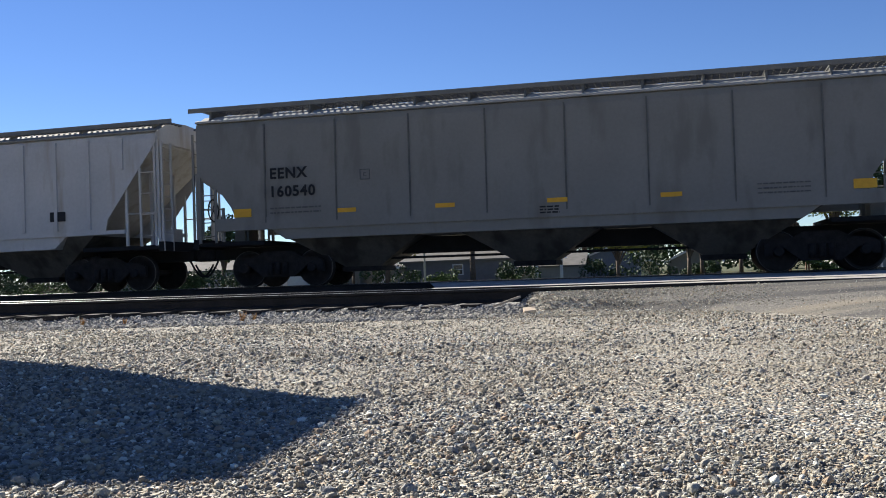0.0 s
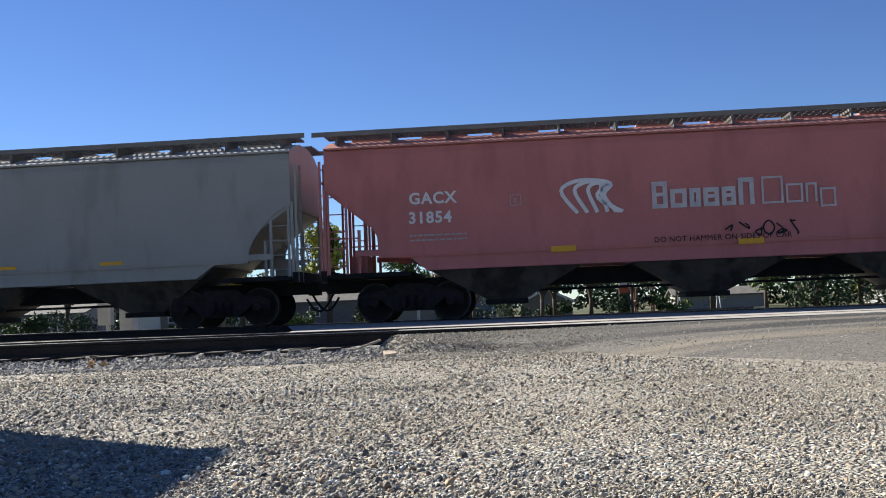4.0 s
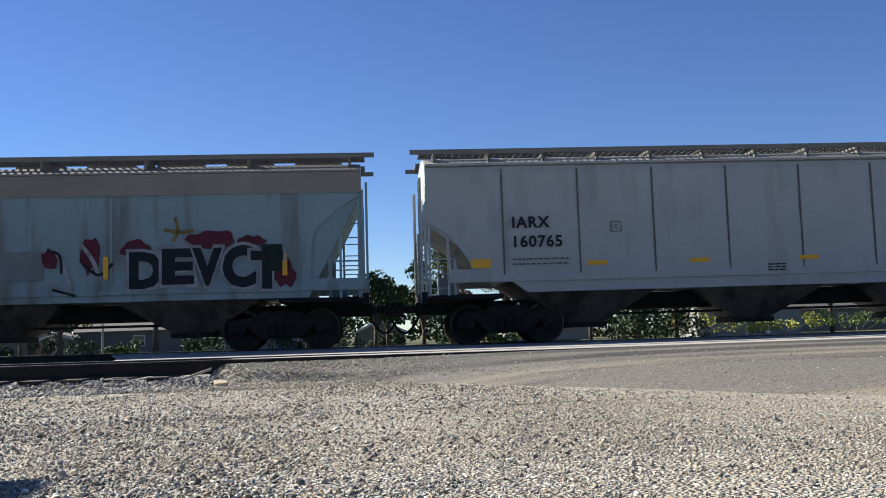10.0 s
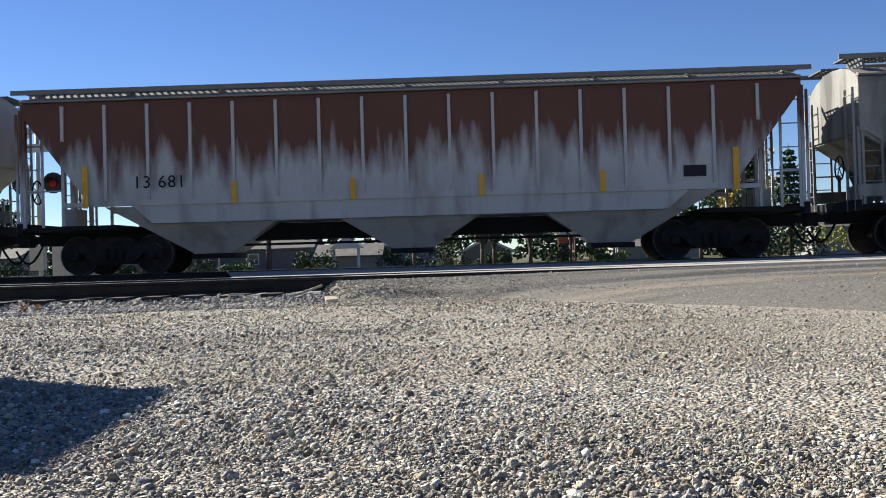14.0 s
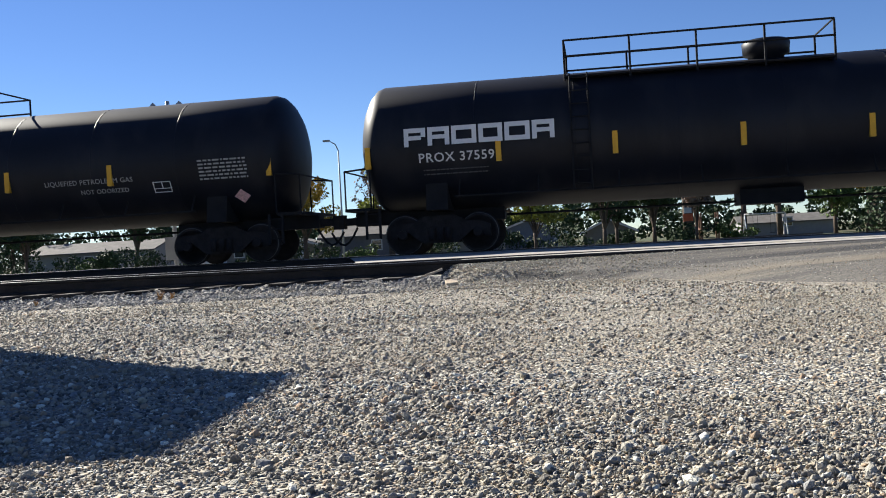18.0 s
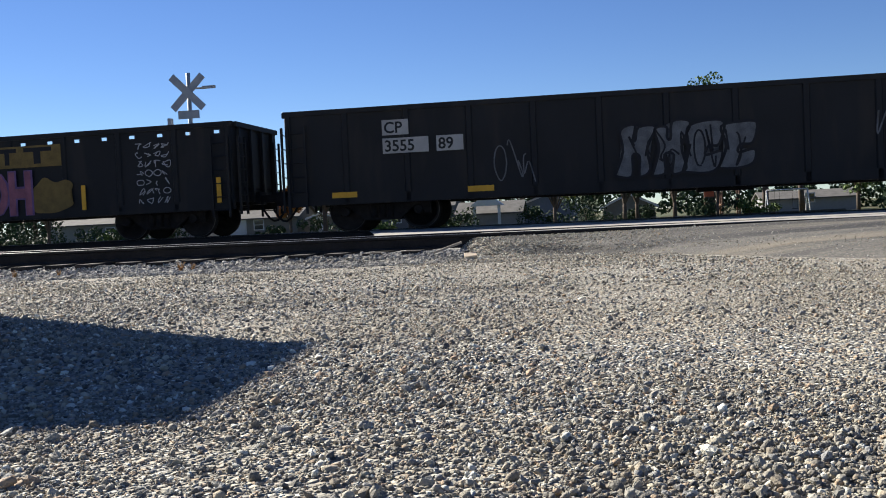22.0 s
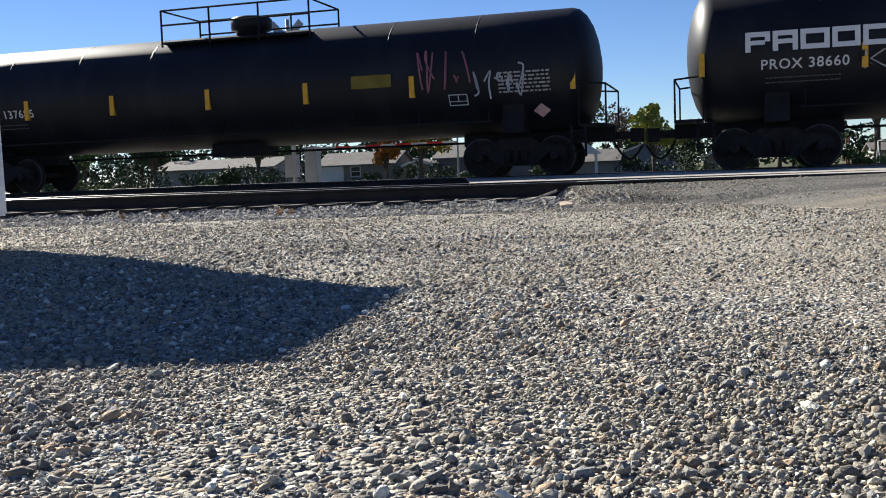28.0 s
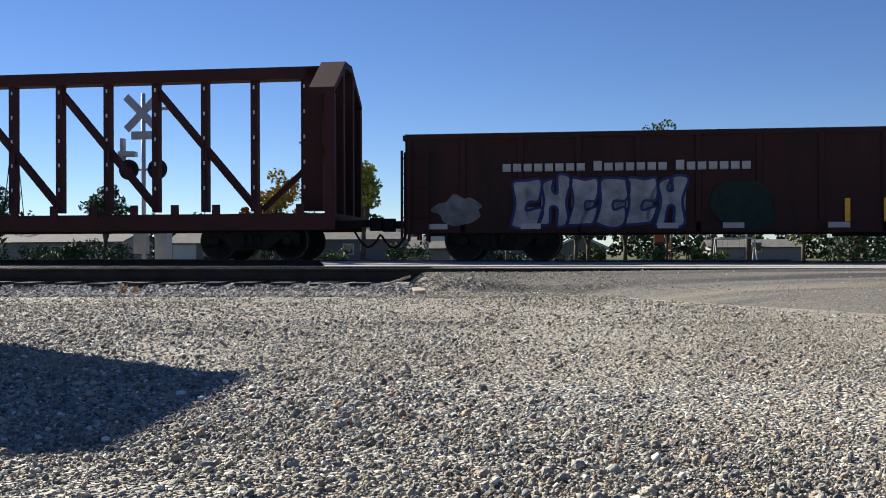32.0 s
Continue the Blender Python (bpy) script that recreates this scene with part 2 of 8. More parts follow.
M_BLACK = mat("lettering_black", (0.012, 0.012, 0.015), 0.6, vary=0.1)
M_BLUEINK = mat("lettering_blue", (0.02, 0.045, 0.22), 0.6, vary=0.1)
M_REDINK = mat("lettering_red", (0.42, 0.05, 0.06), 0.6, vary=0.1)
M_GRATE = mat("walkway_grating", (0.13, 0.13, 0.125), 0.65, metal=0.2, vary=0.2)


# ---- mesh helpers ----
def part(name, bm, material, parent=None, label="", at=None):
    """Links a bmesh (or shared mesh) as one mesh object under a thing or part."""
    if isinstance(bm, bpy.types.Mesh):
        me = bm
    else:
        me = bpy.data.meshes.new(name)
        bmesh.ops.recalc_face_normals(bm, faces=bm.faces)
        bm.to_mesh(me)
        bm.free()
        for mm in material if isinstance(material, (list, tuple)) else [material]:
            me.materials.append(mm)
    ob = new(name, me)
    if parent is not None:
        ob.parent = parent
    if at is not None:
        ob.matrix_basis = at
    if label:
        ob["label"] = label
    return ob


def empty(name, m=None, parent=None):
    ob = new(name)
    ob.empty_display_size = 0.3
    if parent is not None:
        ob.parent = parent
    if m is not None:
        ob.matrix_basis = m
    return ob


def B():
    return bmesh.new()


def box(bm, x0, x1, y0, y1, z0, z1, mi=0):
    v = [bm.verts.new(p) for p in ((x0, y0, z0), (x1, y0, z0), (x1, y1, z0), (x0, y1, z0), (x0, y0, z1), (x1, y0, z1), (x1, y1, z1), (x0, y1, z1))]
    for f in ((0, 3, 2, 1), (4, 5, 6, 7), (0, 1, 5, 4), (1, 2, 6, 5), (2, 3, 7, 6), (3, 0, 4, 7)):
        bm.faces.new([v[i] for i in f]).material_index = mi
    return bm


def prism(bm, pts, a0, a1, axis="y", mi=0):
    """A polygon of (u, w) drawn out along one axis; u, w are x, z (axis y) or y, z (axis x) or x, y (axis z)."""
    mk = {"y": lambda u, w, a: (u, a, w), "x": lambda u, w, a: (a, u, w), "z": lambda u, w, a: (u, w, a)}[axis]
    lo = [bm.verts.new(mk(u, w, a0)) for u, w in pts]
    hi = [bm.verts.new(mk(u, w, a1)) for u, w in pts]
    n = len(pts)
    bm.faces.new(lo).material_index = mi
    bm.faces.new(hi[::-1]).material_index = mi
    for i in range(n):
        bm.faces.new((lo[i], hi[i], hi[(i + 1) % n], lo[(i + 1) % n])).material_index = mi
    return bm


def rod(bm, p, q, r=0.02, n=6, r2=None, mi=0):
    p, q = Vector(p), Vector(q)
    d = (q - p).normalized()
    u = d.orthogonal().normalized()
    w = d.cross(u)
    r2 = r if r2 is None else r2
    a = [bm.verts.new(p + (u * math.cos(k * math.tau / n) + w * math.sin(k * math.tau / n)) * r) for k in range(n)]
    b = [bm.verts.new(q + (u * math.cos(k * math.tau / n) + w * math.sin(k * math.tau / n)) * r2) for k in range(n)]
    for k in range(n):
        f = bm.faces.new((a[k], a[(k + 1) % n], b[(k + 1) % n], b[k]))
        f.material_index = mi
        f.smooth = n > 7
    bm.faces.new(a[::-1]).material_index = mi
    bm.faces.new(b).material_index = mi
    return bm


def pipe(bm, pts, r=0.02, n=6):
    for p, q in zip(pts, pts[1:]):
        rod(bm, p, q, r, n)
    return bm


def lathe(bm, prof, axis="y", n=24, c=(0, 0, 0), mi=0, smooth=True, cap=True):
    """Turns (radius, along) points round an axis through c."""
    rings = []
    for r, a in prof:
        ring = []
        for k in range(n):
            s, t = math.cos(k * math.tau / n) * r, math.sin(k * math.tau / n) * r
            p = {"y": (s, a, t), "x": (a, s, t), "z": (s, t, a)}[axis]
            ring.append(bm.verts.new((p[0] + c[0], p[1] + c[1], p[2] + c[2])))
        rings.append(ring)
    for i in range(len(rings) - 1):
        for k in range(n):
            f = bm.faces.new((rings[i][k], rings[i][(k + 1) % n], rings[i + 1][(k + 1) % n], rings[i + 1][k]))
            f.smooth, f.material_index = smooth, mi
    for ring, flip in ((rings[0], True), (rings[-1], False)) if cap else ():
        bm.faces.new(ring[::-1] if flip else ring).material_index = mi
    return bm


def text_mesh(s, size, depth=0.004, space=1.0, bold=0.0):
    cu = bpy.data.curves.new("writing", "FONT")
    cu.body, cu.size, cu.extrude, cu.space_character, cu.offset = s, size, depth, space, bold
    cu.resolution_u = 3
    ob = bpy.data.objects.new("writing", cu)
    scene.collection.objects.link(ob)
    me = bpy.data.meshes.new_from_object(ob.evaluated_get(bpy.context.evaluated_depsgraph_get()))
    bpy.data.objects.remove(ob)
    bpy.data.curves.remove(cu)
    return me


def writing(parent, s, x, y, z, size, material, space=1.0, bold=0.0, wide=1.0, name="lettering", label=""):
    """Raised writing on a side that faces -y: baseline start at (x, y, z) of the parent."""
    me = text_mesh(s, size, 0.004, space, bold)
    me.materials.append(material)
    ob = new(name, me)
    ob.parent = parent
    ob.matrix_basis = pose(x, y, z, 90, 0, 0) @ Matrix.Diagonal((wide, 1, 1, 1))
    if label:
        ob["label"] = label
    return ob

# ---- ground ----
TRAIN_Y, NEAR_Y = 24.24, 13.62
LEAN = 0.02                 # the main line closes in on the siding by this much a metre
KERB_Y = NEAR_Y - 0.77      # edge of the paving beside the near rail
GZ = -0.27


def ground_z(x, y):
    """Height of the open ground: gravel flat, gentle unevenness near the viewer."""
    r = math.exp(-((x * 0.12) ** 2) - ((y - 5) * 0.15) ** 2)
    z = GZ + r * 0.03 * noise.noise((x * 0.5, y * 0.5, 0.3))
    return z


def make_ground():
    xs = [-2500, -600, -200, -90, -50] + [-30 + i * 1.0 for i in range(61)] + [50, 90, 200, 600, 2500]
    ys = [-2500, -400, -80, -20, -6, -2] + [i * 0.5 for i in range(0, 19)] + [9.2, 9.4]
    bm = B()
    grid = [[bm.verts.new((x, y, ground_z(x, y) if -30 <= x <= 30 else GZ)) for x in xs] for y in ys]
    rest = [11, 13, 16, 20, 27, 31, 41, 60, 110, 240, 600, 2500]
    for y in rest:
        grid.append([bm.verts.new((x, y, GZ - (0.0 if y < 31 else min(0.73, (y - 31) * 0.025)))) for x in xs])
    ally = ys + rest
    for j in range(len(ally) - 1):
        for i in range(len(xs) - 1):
            f = bm.faces.new((grid[j][i], grid[j][i + 1], grid[j + 1][i + 1], grid[j + 1][i]))
            f.material_index = 1 if ally[j] >= 31 else 0
    g = part("ground", bm, [M_GRAVEL, M_GRASS])
    tagged(g, "grey and tan gravel lot turning to grass beyond the tracks", "ground", kind="structure")


make_ground()


# ---- tracks ----
def grade(x):
    """The main line falls gently along its way."""
    return -0.0075 * min(10.0, max(-10.0, x + 1.8))


def track_strip(bm, prof, x0, x1, step=2.0):
    """A (y, z) outline drawn along the tracks."""
    xs = [x0]
    k = max(x0, -14.0)
    while k < min(x1, 20.0) - 0.01:
        if k > xs[-1]:
            xs.append(k)
        k += step
    xs.append(x1)
    rings = [[bm.verts.new((x, y, z)) for y, z in prof] for x in xs]
    n = len(prof)
    for a, b in zip(rings, rings[1:]):
        for i in range(n):
            bm.faces.new((a[i], b[i], b[(i + 1) % n], a[(i + 1) % n]))
    bm.faces.new(rings[0])
    bm.faces.new(rings[-1][::-1])
    return bm


def rail_mesh(x0, x1, falls=False):
    bm = B()
    prof = [(-0.07, -0.172), (0.07, -0.172), (0.07, -0.16), (0.012, -0.135), (0.012, -0.045), (0.036, -0.035), (0.036, -0.003), (0.03, 0), (-0.03, 0), (-0.036, -0.003), (-0.036, -0.035), (-0.012, -0.045), (-0.012, -0.135), (-0.07, -0.16)]
    track_strip(bm, prof, x0, x1)
    bm.faces.ensure_lookup_table()
    for f in bm.faces:
        c = f.calc_center_median()
        if c.z > -0.002:
            f.material_index = 1
    for v in bm.verts if falls else ():
        v.co.z += grade(v.co.x)
    return bm


def make_track(name, yc, x0, x1, tie0, tie1, label, tilt=0.0, z=0.0, turn=0.0):
    tr = empty(name, pose(0, yc, z, 0, tilt, turn))
    tagged(tr, label, "railway track", kind="structure")
    for s in (-1, 1):
        part("rail", rail_mesh(x0, x1, name == "main_track"), [M_RAIL, M_RAILTOP], tr, "rusty steel rail with a worn shiny top" if s < 0 else "")
    k = 0
    for o in tr.children:
        o.location.y = -0.7525 if k == 0 else 0.7525
        k += 1
    bm = box(B(), -0.115, 0.115, -1.3, 1.3, -0.345, -0.172)
    bmesh.ops.bevel(bm, geom=bm.edges[:], offset=0.012, segments=1)
    me = None
    x = tie0
    rng = random.Random(5)
    while x < tie1:
        m = pose(x + rng.uniform(-0.03, 0.03), rng.uniform(-0.06, 0.06), rng.uniform(-0.012, 0.004), 0, 0, rng.uniform(-1.2, 1.2))
        if me is None:
            t = part("tie", bm, M_TIE, tr, at=m)
            me = t.data
        else:
            t = part("tie", me, None, tr, at=m)
        x += 0.47
    return tr


make_track("siding_track", NEAR_Y + 0.03, -90, 60, -34, -1.62, "rusty siding track on dark wooden ties, sunk in the road at the crossing", tilt=0.25)
make_track("main_track", TRAIN_Y, -520, 120, -26, -4.6, "main line track under the freight train", turn=-math.degrees(LEAN))


def leaned(bm):
    """Turns a strip along the x axis to lie along the main line."""
    for v in bm.verts:
        v.co.y -= LEAN * v.co.x * min(1.0, max(0.0, (v.co.y - NEAR_Y - 1) / 9))
    return bm


def ballast_bed(name, yc, half, x0, x1, label):
    bm = B()
    prism(bm, [(yc - half - 0.55, GZ - 0.06), (yc + half + 0.55, GZ - 0.06), (yc + half, -0.19), (yc - half, -0.19)], x0, x1, "x")
    leaned(bm)
    tagged(part(name, bm, M_BALLBED), label, "ballast", kind="structure")


ballast_bed("ballast_main", TRAIN_Y, 1.6, -520, -4.6, "grey crushed stone ballast under the main line")
ballast_bed("ballast_siding", NEAR_Y, 1.25, -90, -1.42, "grey crushed stone ballast under the siding")

# ---- road and crossing ----
ROADZ = -0.075


EDGE = [(-1.68, 12.85), (-1.53, 12.63), (-1.25, 12.41), (-0.72, 12.21), (-0.02, 11.93), (0.41, 11.49), (0.78, 10.92), (1.59, 9.49), (2.63, 8.1), (3.28, 6.48), (3.7, 5.13), (4.75, 2.78), (6.68, -1.0), (9.98, -6.89), (17.41, -35.66)]


def road_edge(y):
    """Plan x of the paved edge at y."""
    for (xa, ya), (xb, yb) in zip(EDGE, EDGE[1:]):
        if ya >= y >= yb:
            return xa + (xb - xa) * (ya - y) / (ya - yb)
    return EDGE[0][0] if y > EDGE[0][1] else EDGE[-1][0]


def road_z(x, y):
    """Height of the apron: a short ramp at its edge, a mound beside the rail, flatter out to the road."""
    far = -0.018 - 0.23 * min(1.0, max(0.0, (KERB_Y - 0.13 - y) / 6.1)) ** 0.8
    near = GZ + 0.02 + 0.20 * math.exp(-max(0.0, (KERB_Y - 0.03 - y) / 0.7) ** 1.4)
    w = min(1.0, max(0.0, (x - 0.1) / 3.5))
    top_z = near + (far - near) * w
    k = min(1.0, max(0.0, x - road_edge(y)) / (0.4 + 0.3 * min(1.0, max(0.0, (KERB_Y - 0.4 - y) / 1.5)) + 0.7 * w))
    return GZ - 0.012 + (top_z - GZ + 0.012) * k * k * (3 - 2 * k)


def make_road():
    # the paved apron starts along a curved edge and rises to the rails
    bm = B()
    us = (0.0, 0.1, 0.25, 0.45, 0.7, 1.0, 1.4, 1.9, 2.6, 4, 6, 9, 14, 22, 40)
    ys = [KERB_Y - 0.1 * k for k in range(18)] + [KERB_Y - 1.7 - 0.4 * k for k in range(1, 30)] + [-3, -8, -30]
    rows_ = []
    for y in ys:
        row = []
        for u in us:
            x = road_edge(y) + u
            row.append(bm.verts.new((x, y, road_z(x, y) + 0.006 * noise.noise((x * 1.5, y * 1.5, 0)))))
        rows_.append(row)
    for a, b in zip(rows_, rows_[1:]):
        for i in range(len(us) - 1):
            f = bm.faces.new((a[i], b[i], b[i + 1], a[i + 1]))
            f.smooth = True
            y = a[i].co.y
            f.material_index = int(us[i] < (0.4 if y > KERB_Y - 0.6 else 0.05))
    tagged(part("road", bm, [M_ASPHALT, M_GRAVEL]), "worn grey asphalt road apron beside the gravel lot", "road", kind="structure")
    # between the tracks and beyond them
    bm = B()
    track_strip(bm, [(NEAR_Y + 0.82, -0.4), (NEAR_Y + 0.82, -0.014), (15.8, -0.03), (19, -0.05), (22.2, -0.035), (TRAIN_Y - 0.82, -0.014), (TRAIN_Y - 0.82, -0.4)], -4.6, 45)
    for v in bm.verts:
        if v.co.x < -4.5 and v.co.z > -0.3:
            v.co.x = -3.1 - (v.co.y - 14.4) * 0.2
            if v.co.y > 23:
                v.co.x -= 0.3
    for v in bm.verts:
        v.co.z += grade(v.co.x) * min(1.0, max(0.0, (v.co.y - 16.5) / 5.5))
    leaned(bm)
    tagged(part("road_between_tracks", bm, M_PANEL), "pale dusty weathered surface between the two tracks", "road", kind="structure")
    bm = B()
    track_strip(bm, [(TRAIN_Y - 0.64, -0.4), (TRAIN_Y - 0.64, -0.03), (TRAIN_Y + 0.64, -0.03), (TRAIN_Y + 0.64, -0.4)], -4.6, 45)
    for v in bm.verts:
        v.co.z += grade(v.co.x)
    leaned(bm)
    tagged(part("road_in_main_track", bm, M_PANEL), "pale dusty infill inside the main line rails", "road", kind="structure")
    bm = B()
    prism(bm, [(TRAIN_Y + 0.88, -0.4), (TRAIN_Y + 0.88, -0.02), (28.6, -0.1), (36, -0.33), (73, -0.95), (73, -1.6), (36, -0.8)], -5.2, 6, "x")
    leaned(bm)
    tagged(part("road_far_side", bm, M_ASPHALT), "asphalt road going on beyond the main line", "road", kind="structure")
    # infill between the siding rails
    bm = B()
    track_strip(bm, [(NEAR_Y - 0.6, -0.4), (NEAR_Y + 0.6, -0.4), (NEAR_Y + 0.6, -0.012), (NEAR_Y - 0.6, -0.012)], -1.37, 45)
    for v in bm.verts:
        v.co.z -= 0.001 * max(0.0, v.co.x)
    tagged(part("road_in_siding_track", bm, M_PANEL), "pale concrete infill between the siding rails", "road", kind="structure")


make_road()

# ---- rolling stock ----
SPEED, WHEEL_R = 15.2, 0.457
CARS = []          # (car, start_x, wheelsets)
_BOGIE = {}


def bogie_meshes():
    if _BOGIE:
        return _BOGIE
    # side frame: cast truss with pedestals and a spring window
    bm = B()
    outline = [(-1.18, 0.36), (-1.18, 0.62), (-1.02, 0.70), (-0.62, 0.74), (-0.35, 0.88), (0.35, 0.88), (0.62, 0.74), (1.02, 0.70), (1.18, 0.62), (1.18, 0.36), (1.02, 0.36), (0.98, 0.52), (0.76, 0.52), (0.62, 0.40), (0.40, 0.24), (-0.40, 0.24), (-0.62, 0.40), (-0.76, 0.52), (-0.98, 0.52), (-1.02, 0.36)]
    prism(bm, outline, -0.06, 0.06, "y")
    for sx in (-1, 1):
        lathe(bm, [(0.10, -0.16), (0.115, -0.10), (0.115, 0.02)], "y", 12, (sx * 0.889, 0, 0.457))
    for k in (-0.2, 0, 0.2):
        lathe(bm, [(0.075, 0.30), (0.075, 0.60)], "z", 8, (k, -0.09, 0))
    _BOGIE["side_frame"] = bm_to_mesh("side_frame", bm, [M_STEEL])
    bm = B()
    box(bm, -0.2, 0.2, -0.98, 0.98, 0.55, 0.84)
    lathe(bm, [(0.22, 0.84), (0.22, 0.93)], "z", 14)
    _BOGIE["bolster"] = bm_to_mesh("bolster", bm, [M_STEEL])
    bm = B()
    rod(bm, (0, -1.0, 0), (0, 1.0, 0), 0.08, 10)
    for s in (-1, 1):
        o = s * 0.7525
        lathe(bm, [(0.10, o - 0.09), (0.13, o - 0.06), (0.36, o - 0.045), (0.39, o - 0.07)], "y", 26)
        lathe(bm, [(0.39, o - 0.07), (WHEEL_R, o - 0.07), (WHEEL_R, o + 0.03), (WHEEL_R + 0.025, o + 0.035), (WHEEL_R + 0.02, o + 0.065), (0.38, o + 0.065)] if s < 0 else [(0.38, o - 0.065), (WHEEL_R + 0.02, o - 0.065), (WHEEL_R + 0.025, o - 0.035), (WHEEL_R, o - 0.03), (WHEEL_R, o + 0.07), (0.39, o + 0.07)], "y", 26, mi=0)
        # thin bright ring on the outer edge of the rim
        oo = o - s * -1 * 0.0
        edge = o - 0.072 if s < 0 else o + 0.072
        lathe(bm, [(WHEEL_R - 0.016, edge), (WHEEL_R - 0.003, edge), (WHEEL_R - 0.002, edge + (0.004 if s < 0 else -0.004)), (WHEEL_R - 0.016, edge + (0.004 if s < 0 else -0.004))], "y", 26, mi=1, cap=False)
        # cast marks on the plate, so that the turning shows
        for a in range(3):
            an = a * math.tau / 3
            box_at = (math.cos(an) * 0.24, o + s * 0.05, math.sin(an) * 0.24)
            box(bm, box_at[0] - 0.03, box_at[0] + 0.03, box_at[1] - 0.012, box_at[1] + 0.012, box_at[2] - 0.03, box_at[2] + 0.03)
    _BOGIE["wheelset"] = bm_to_mesh("wheelset", bm, [M_WHEEL, M_TREAD])
    bm = B()
    for sx in (-1, 1):
        box(bm, sx * 0.36 - 0.05, sx * 0.36 + 0.05, -0.9, 0.9, 0.34, 0.46)
        for sy in (-1, 1):
            box(bm, sx * 0.42 - 0.03, sx * 0.42 + 0.03, sy * 0.7525 - 0.06, sy * 0.7525 + 0.06, 0.30, 0.56)
    _BOGIE["brake_beam"] = bm_to_mesh("brake_beam", bm, [M_STEEL])
    return _BOGIE


def bm_to_mesh(name, bm, mats_):
    me = bpy.data.meshes.new(name)
    bmesh.ops.recalc_face_normals(bm, faces=bm.faces)
    bm.to_mesh(me)
    bm.free()
    for mm in mats_:
        me.materials.append(mm)
    return me


def add_bogies(car, half):
    ms = bogie_meshes()
    sets = []
    for s in (-1, 1):
        bg = part("bogie", ms["bolster"], None, car, "black cast steel bogie", pose(s * half, 0, 0))
        for o in (-1, 1):
            part("side_frame", ms["side_frame"], None, bg, at=pose(0, o * 1.0, 0, 0, 0, 0 if o < 0 else 180))
            w = part("wheelset", ms["wheelset"], None, bg, "steel wheels with bright worn rims", pose(o * 0.889, 0, WHEEL_R))
            sets.append(w)
        part("brake_beam", ms["brake_beam"], None, bg)
    return sets


def hose(bm, pts, r, n=6):
    """One bent tube through points that lie in an upright plane along the car."""
    rings = []
    for k, p in enumerate(pts):
        t = (Vector(pts[min(k + 1, len(pts) - 1)]) - Vector(pts[max(k - 1, 0)])).normalized()
        side = Vector((-t.z, 0, t.x))
        rings.append([bm.verts.new(Vector(p) + r * (math.cos(a * math.tau / n) * side + math.sin(a * math.tau / n) * Vector((0, 1, 0)))) for a in range(n)])
    for a, b in zip(rings, rings[1:]):
        for q in range(n):
            bm.faces.new((a[q], b[q], b[(q + 1) % n], a[(q + 1) % n]))
    bm.faces.new(rings[0])
    bm.faces.new(rings[-1][::-1])


def add_couplers(car, xr, xl):
    for s, xe in ((1, xr), (-1, xl)):
        bm = B()
        box(bm, xe - s * 1.0, xe + s * 0.42, -0.09, 0.09, 0.78, 0.96)
        prism(bm, [(xe + s * 0.39, -0.16), (xe + s * 0.66, -0.14), (xe + s * 0.70, 0.02), (xe + s * 0.58, 0.16), (xe + s * 0.39, 0.16)], 0.70, 1.02, "z")
        part("coupler", bm, M_STEEL, car)
        bm = B()
        pts = [(xe + s * (0.02 + 0.66 * k / 6), -0.25, 0.72 - 0.42 * math.sin(math.pi * k / 6 * 0.92)) for k in range(7)]
        hose(bm, pts, 0.028)
        part("brake_hose", bm, M_DARK, car)


def ladder(name, car, x, y, z0, z1, w, material, along="x", rungs=None, label=""):
    bm = B()
    n = rungs or max(2, int((z1 - z0) / 0.36))
    for k in (0, 1):
        p = (x + (w * k if along == "x" else 0), y + (w * k if along == "y" else 0))
        box(bm, p[0] - 0.028, p[0] + 0.028, p[1] - 0.02, p[1] + 0.02, z0, z1)
    for i in range(n):
        z = z0 + (z1 - z0) * (i + 0.5) / n
        a = (x, y, z)
        b = (x + w, y, z) if along == "x" else (x, y + w, z)
        rod(bm, a, b, 0.014, 5)
    return part(name, bm, material, car, label)


def bars(parent, x, z, rows, width, h, gap, y, material, seed=1, name="small_print"):
    """Writing too small to read: short bars of its size."""
    bm = B()
    rng = random.Random(seed)
    for r in range(rows):
        cx = x
        while cx < x + width:
            w = rng.uniform(1.2, 4.5) * h
            box(bm, cx, min(cx + w, x + width), y - 0.004, y + 0.004, z - r * (h + gap), z - r * (h + gap) + h)
            cx += w + h * 0.9
    return tagged(part(name, bm, material, parent), kind="stuff")


def reflectors(car, xs, z, y, w=0.55, h=0.13, upright=False):
    for x in xs:
        bm = box(B(), x - (h if upright else w) / 2, x + (h if upright else w) / 2, y - 0.005, y + 0.005, z - (w if upright else h) / 2, z + (w if upright else h) / 2)
        part("reflector", bm, M_YELLOW, car, "yellow reflective strip")


def start_car(name, x_left, x_right, label, category):
    """An empty at the car's middle on the rail."""
    mid = (x_left + x_right) / 2
    car = empty(name, pose(mid, TRAIN_Y, 0))
    tagged(car, label, category, group="cars of the freight train")
    return car, mid, (x_right - x_left) / 2


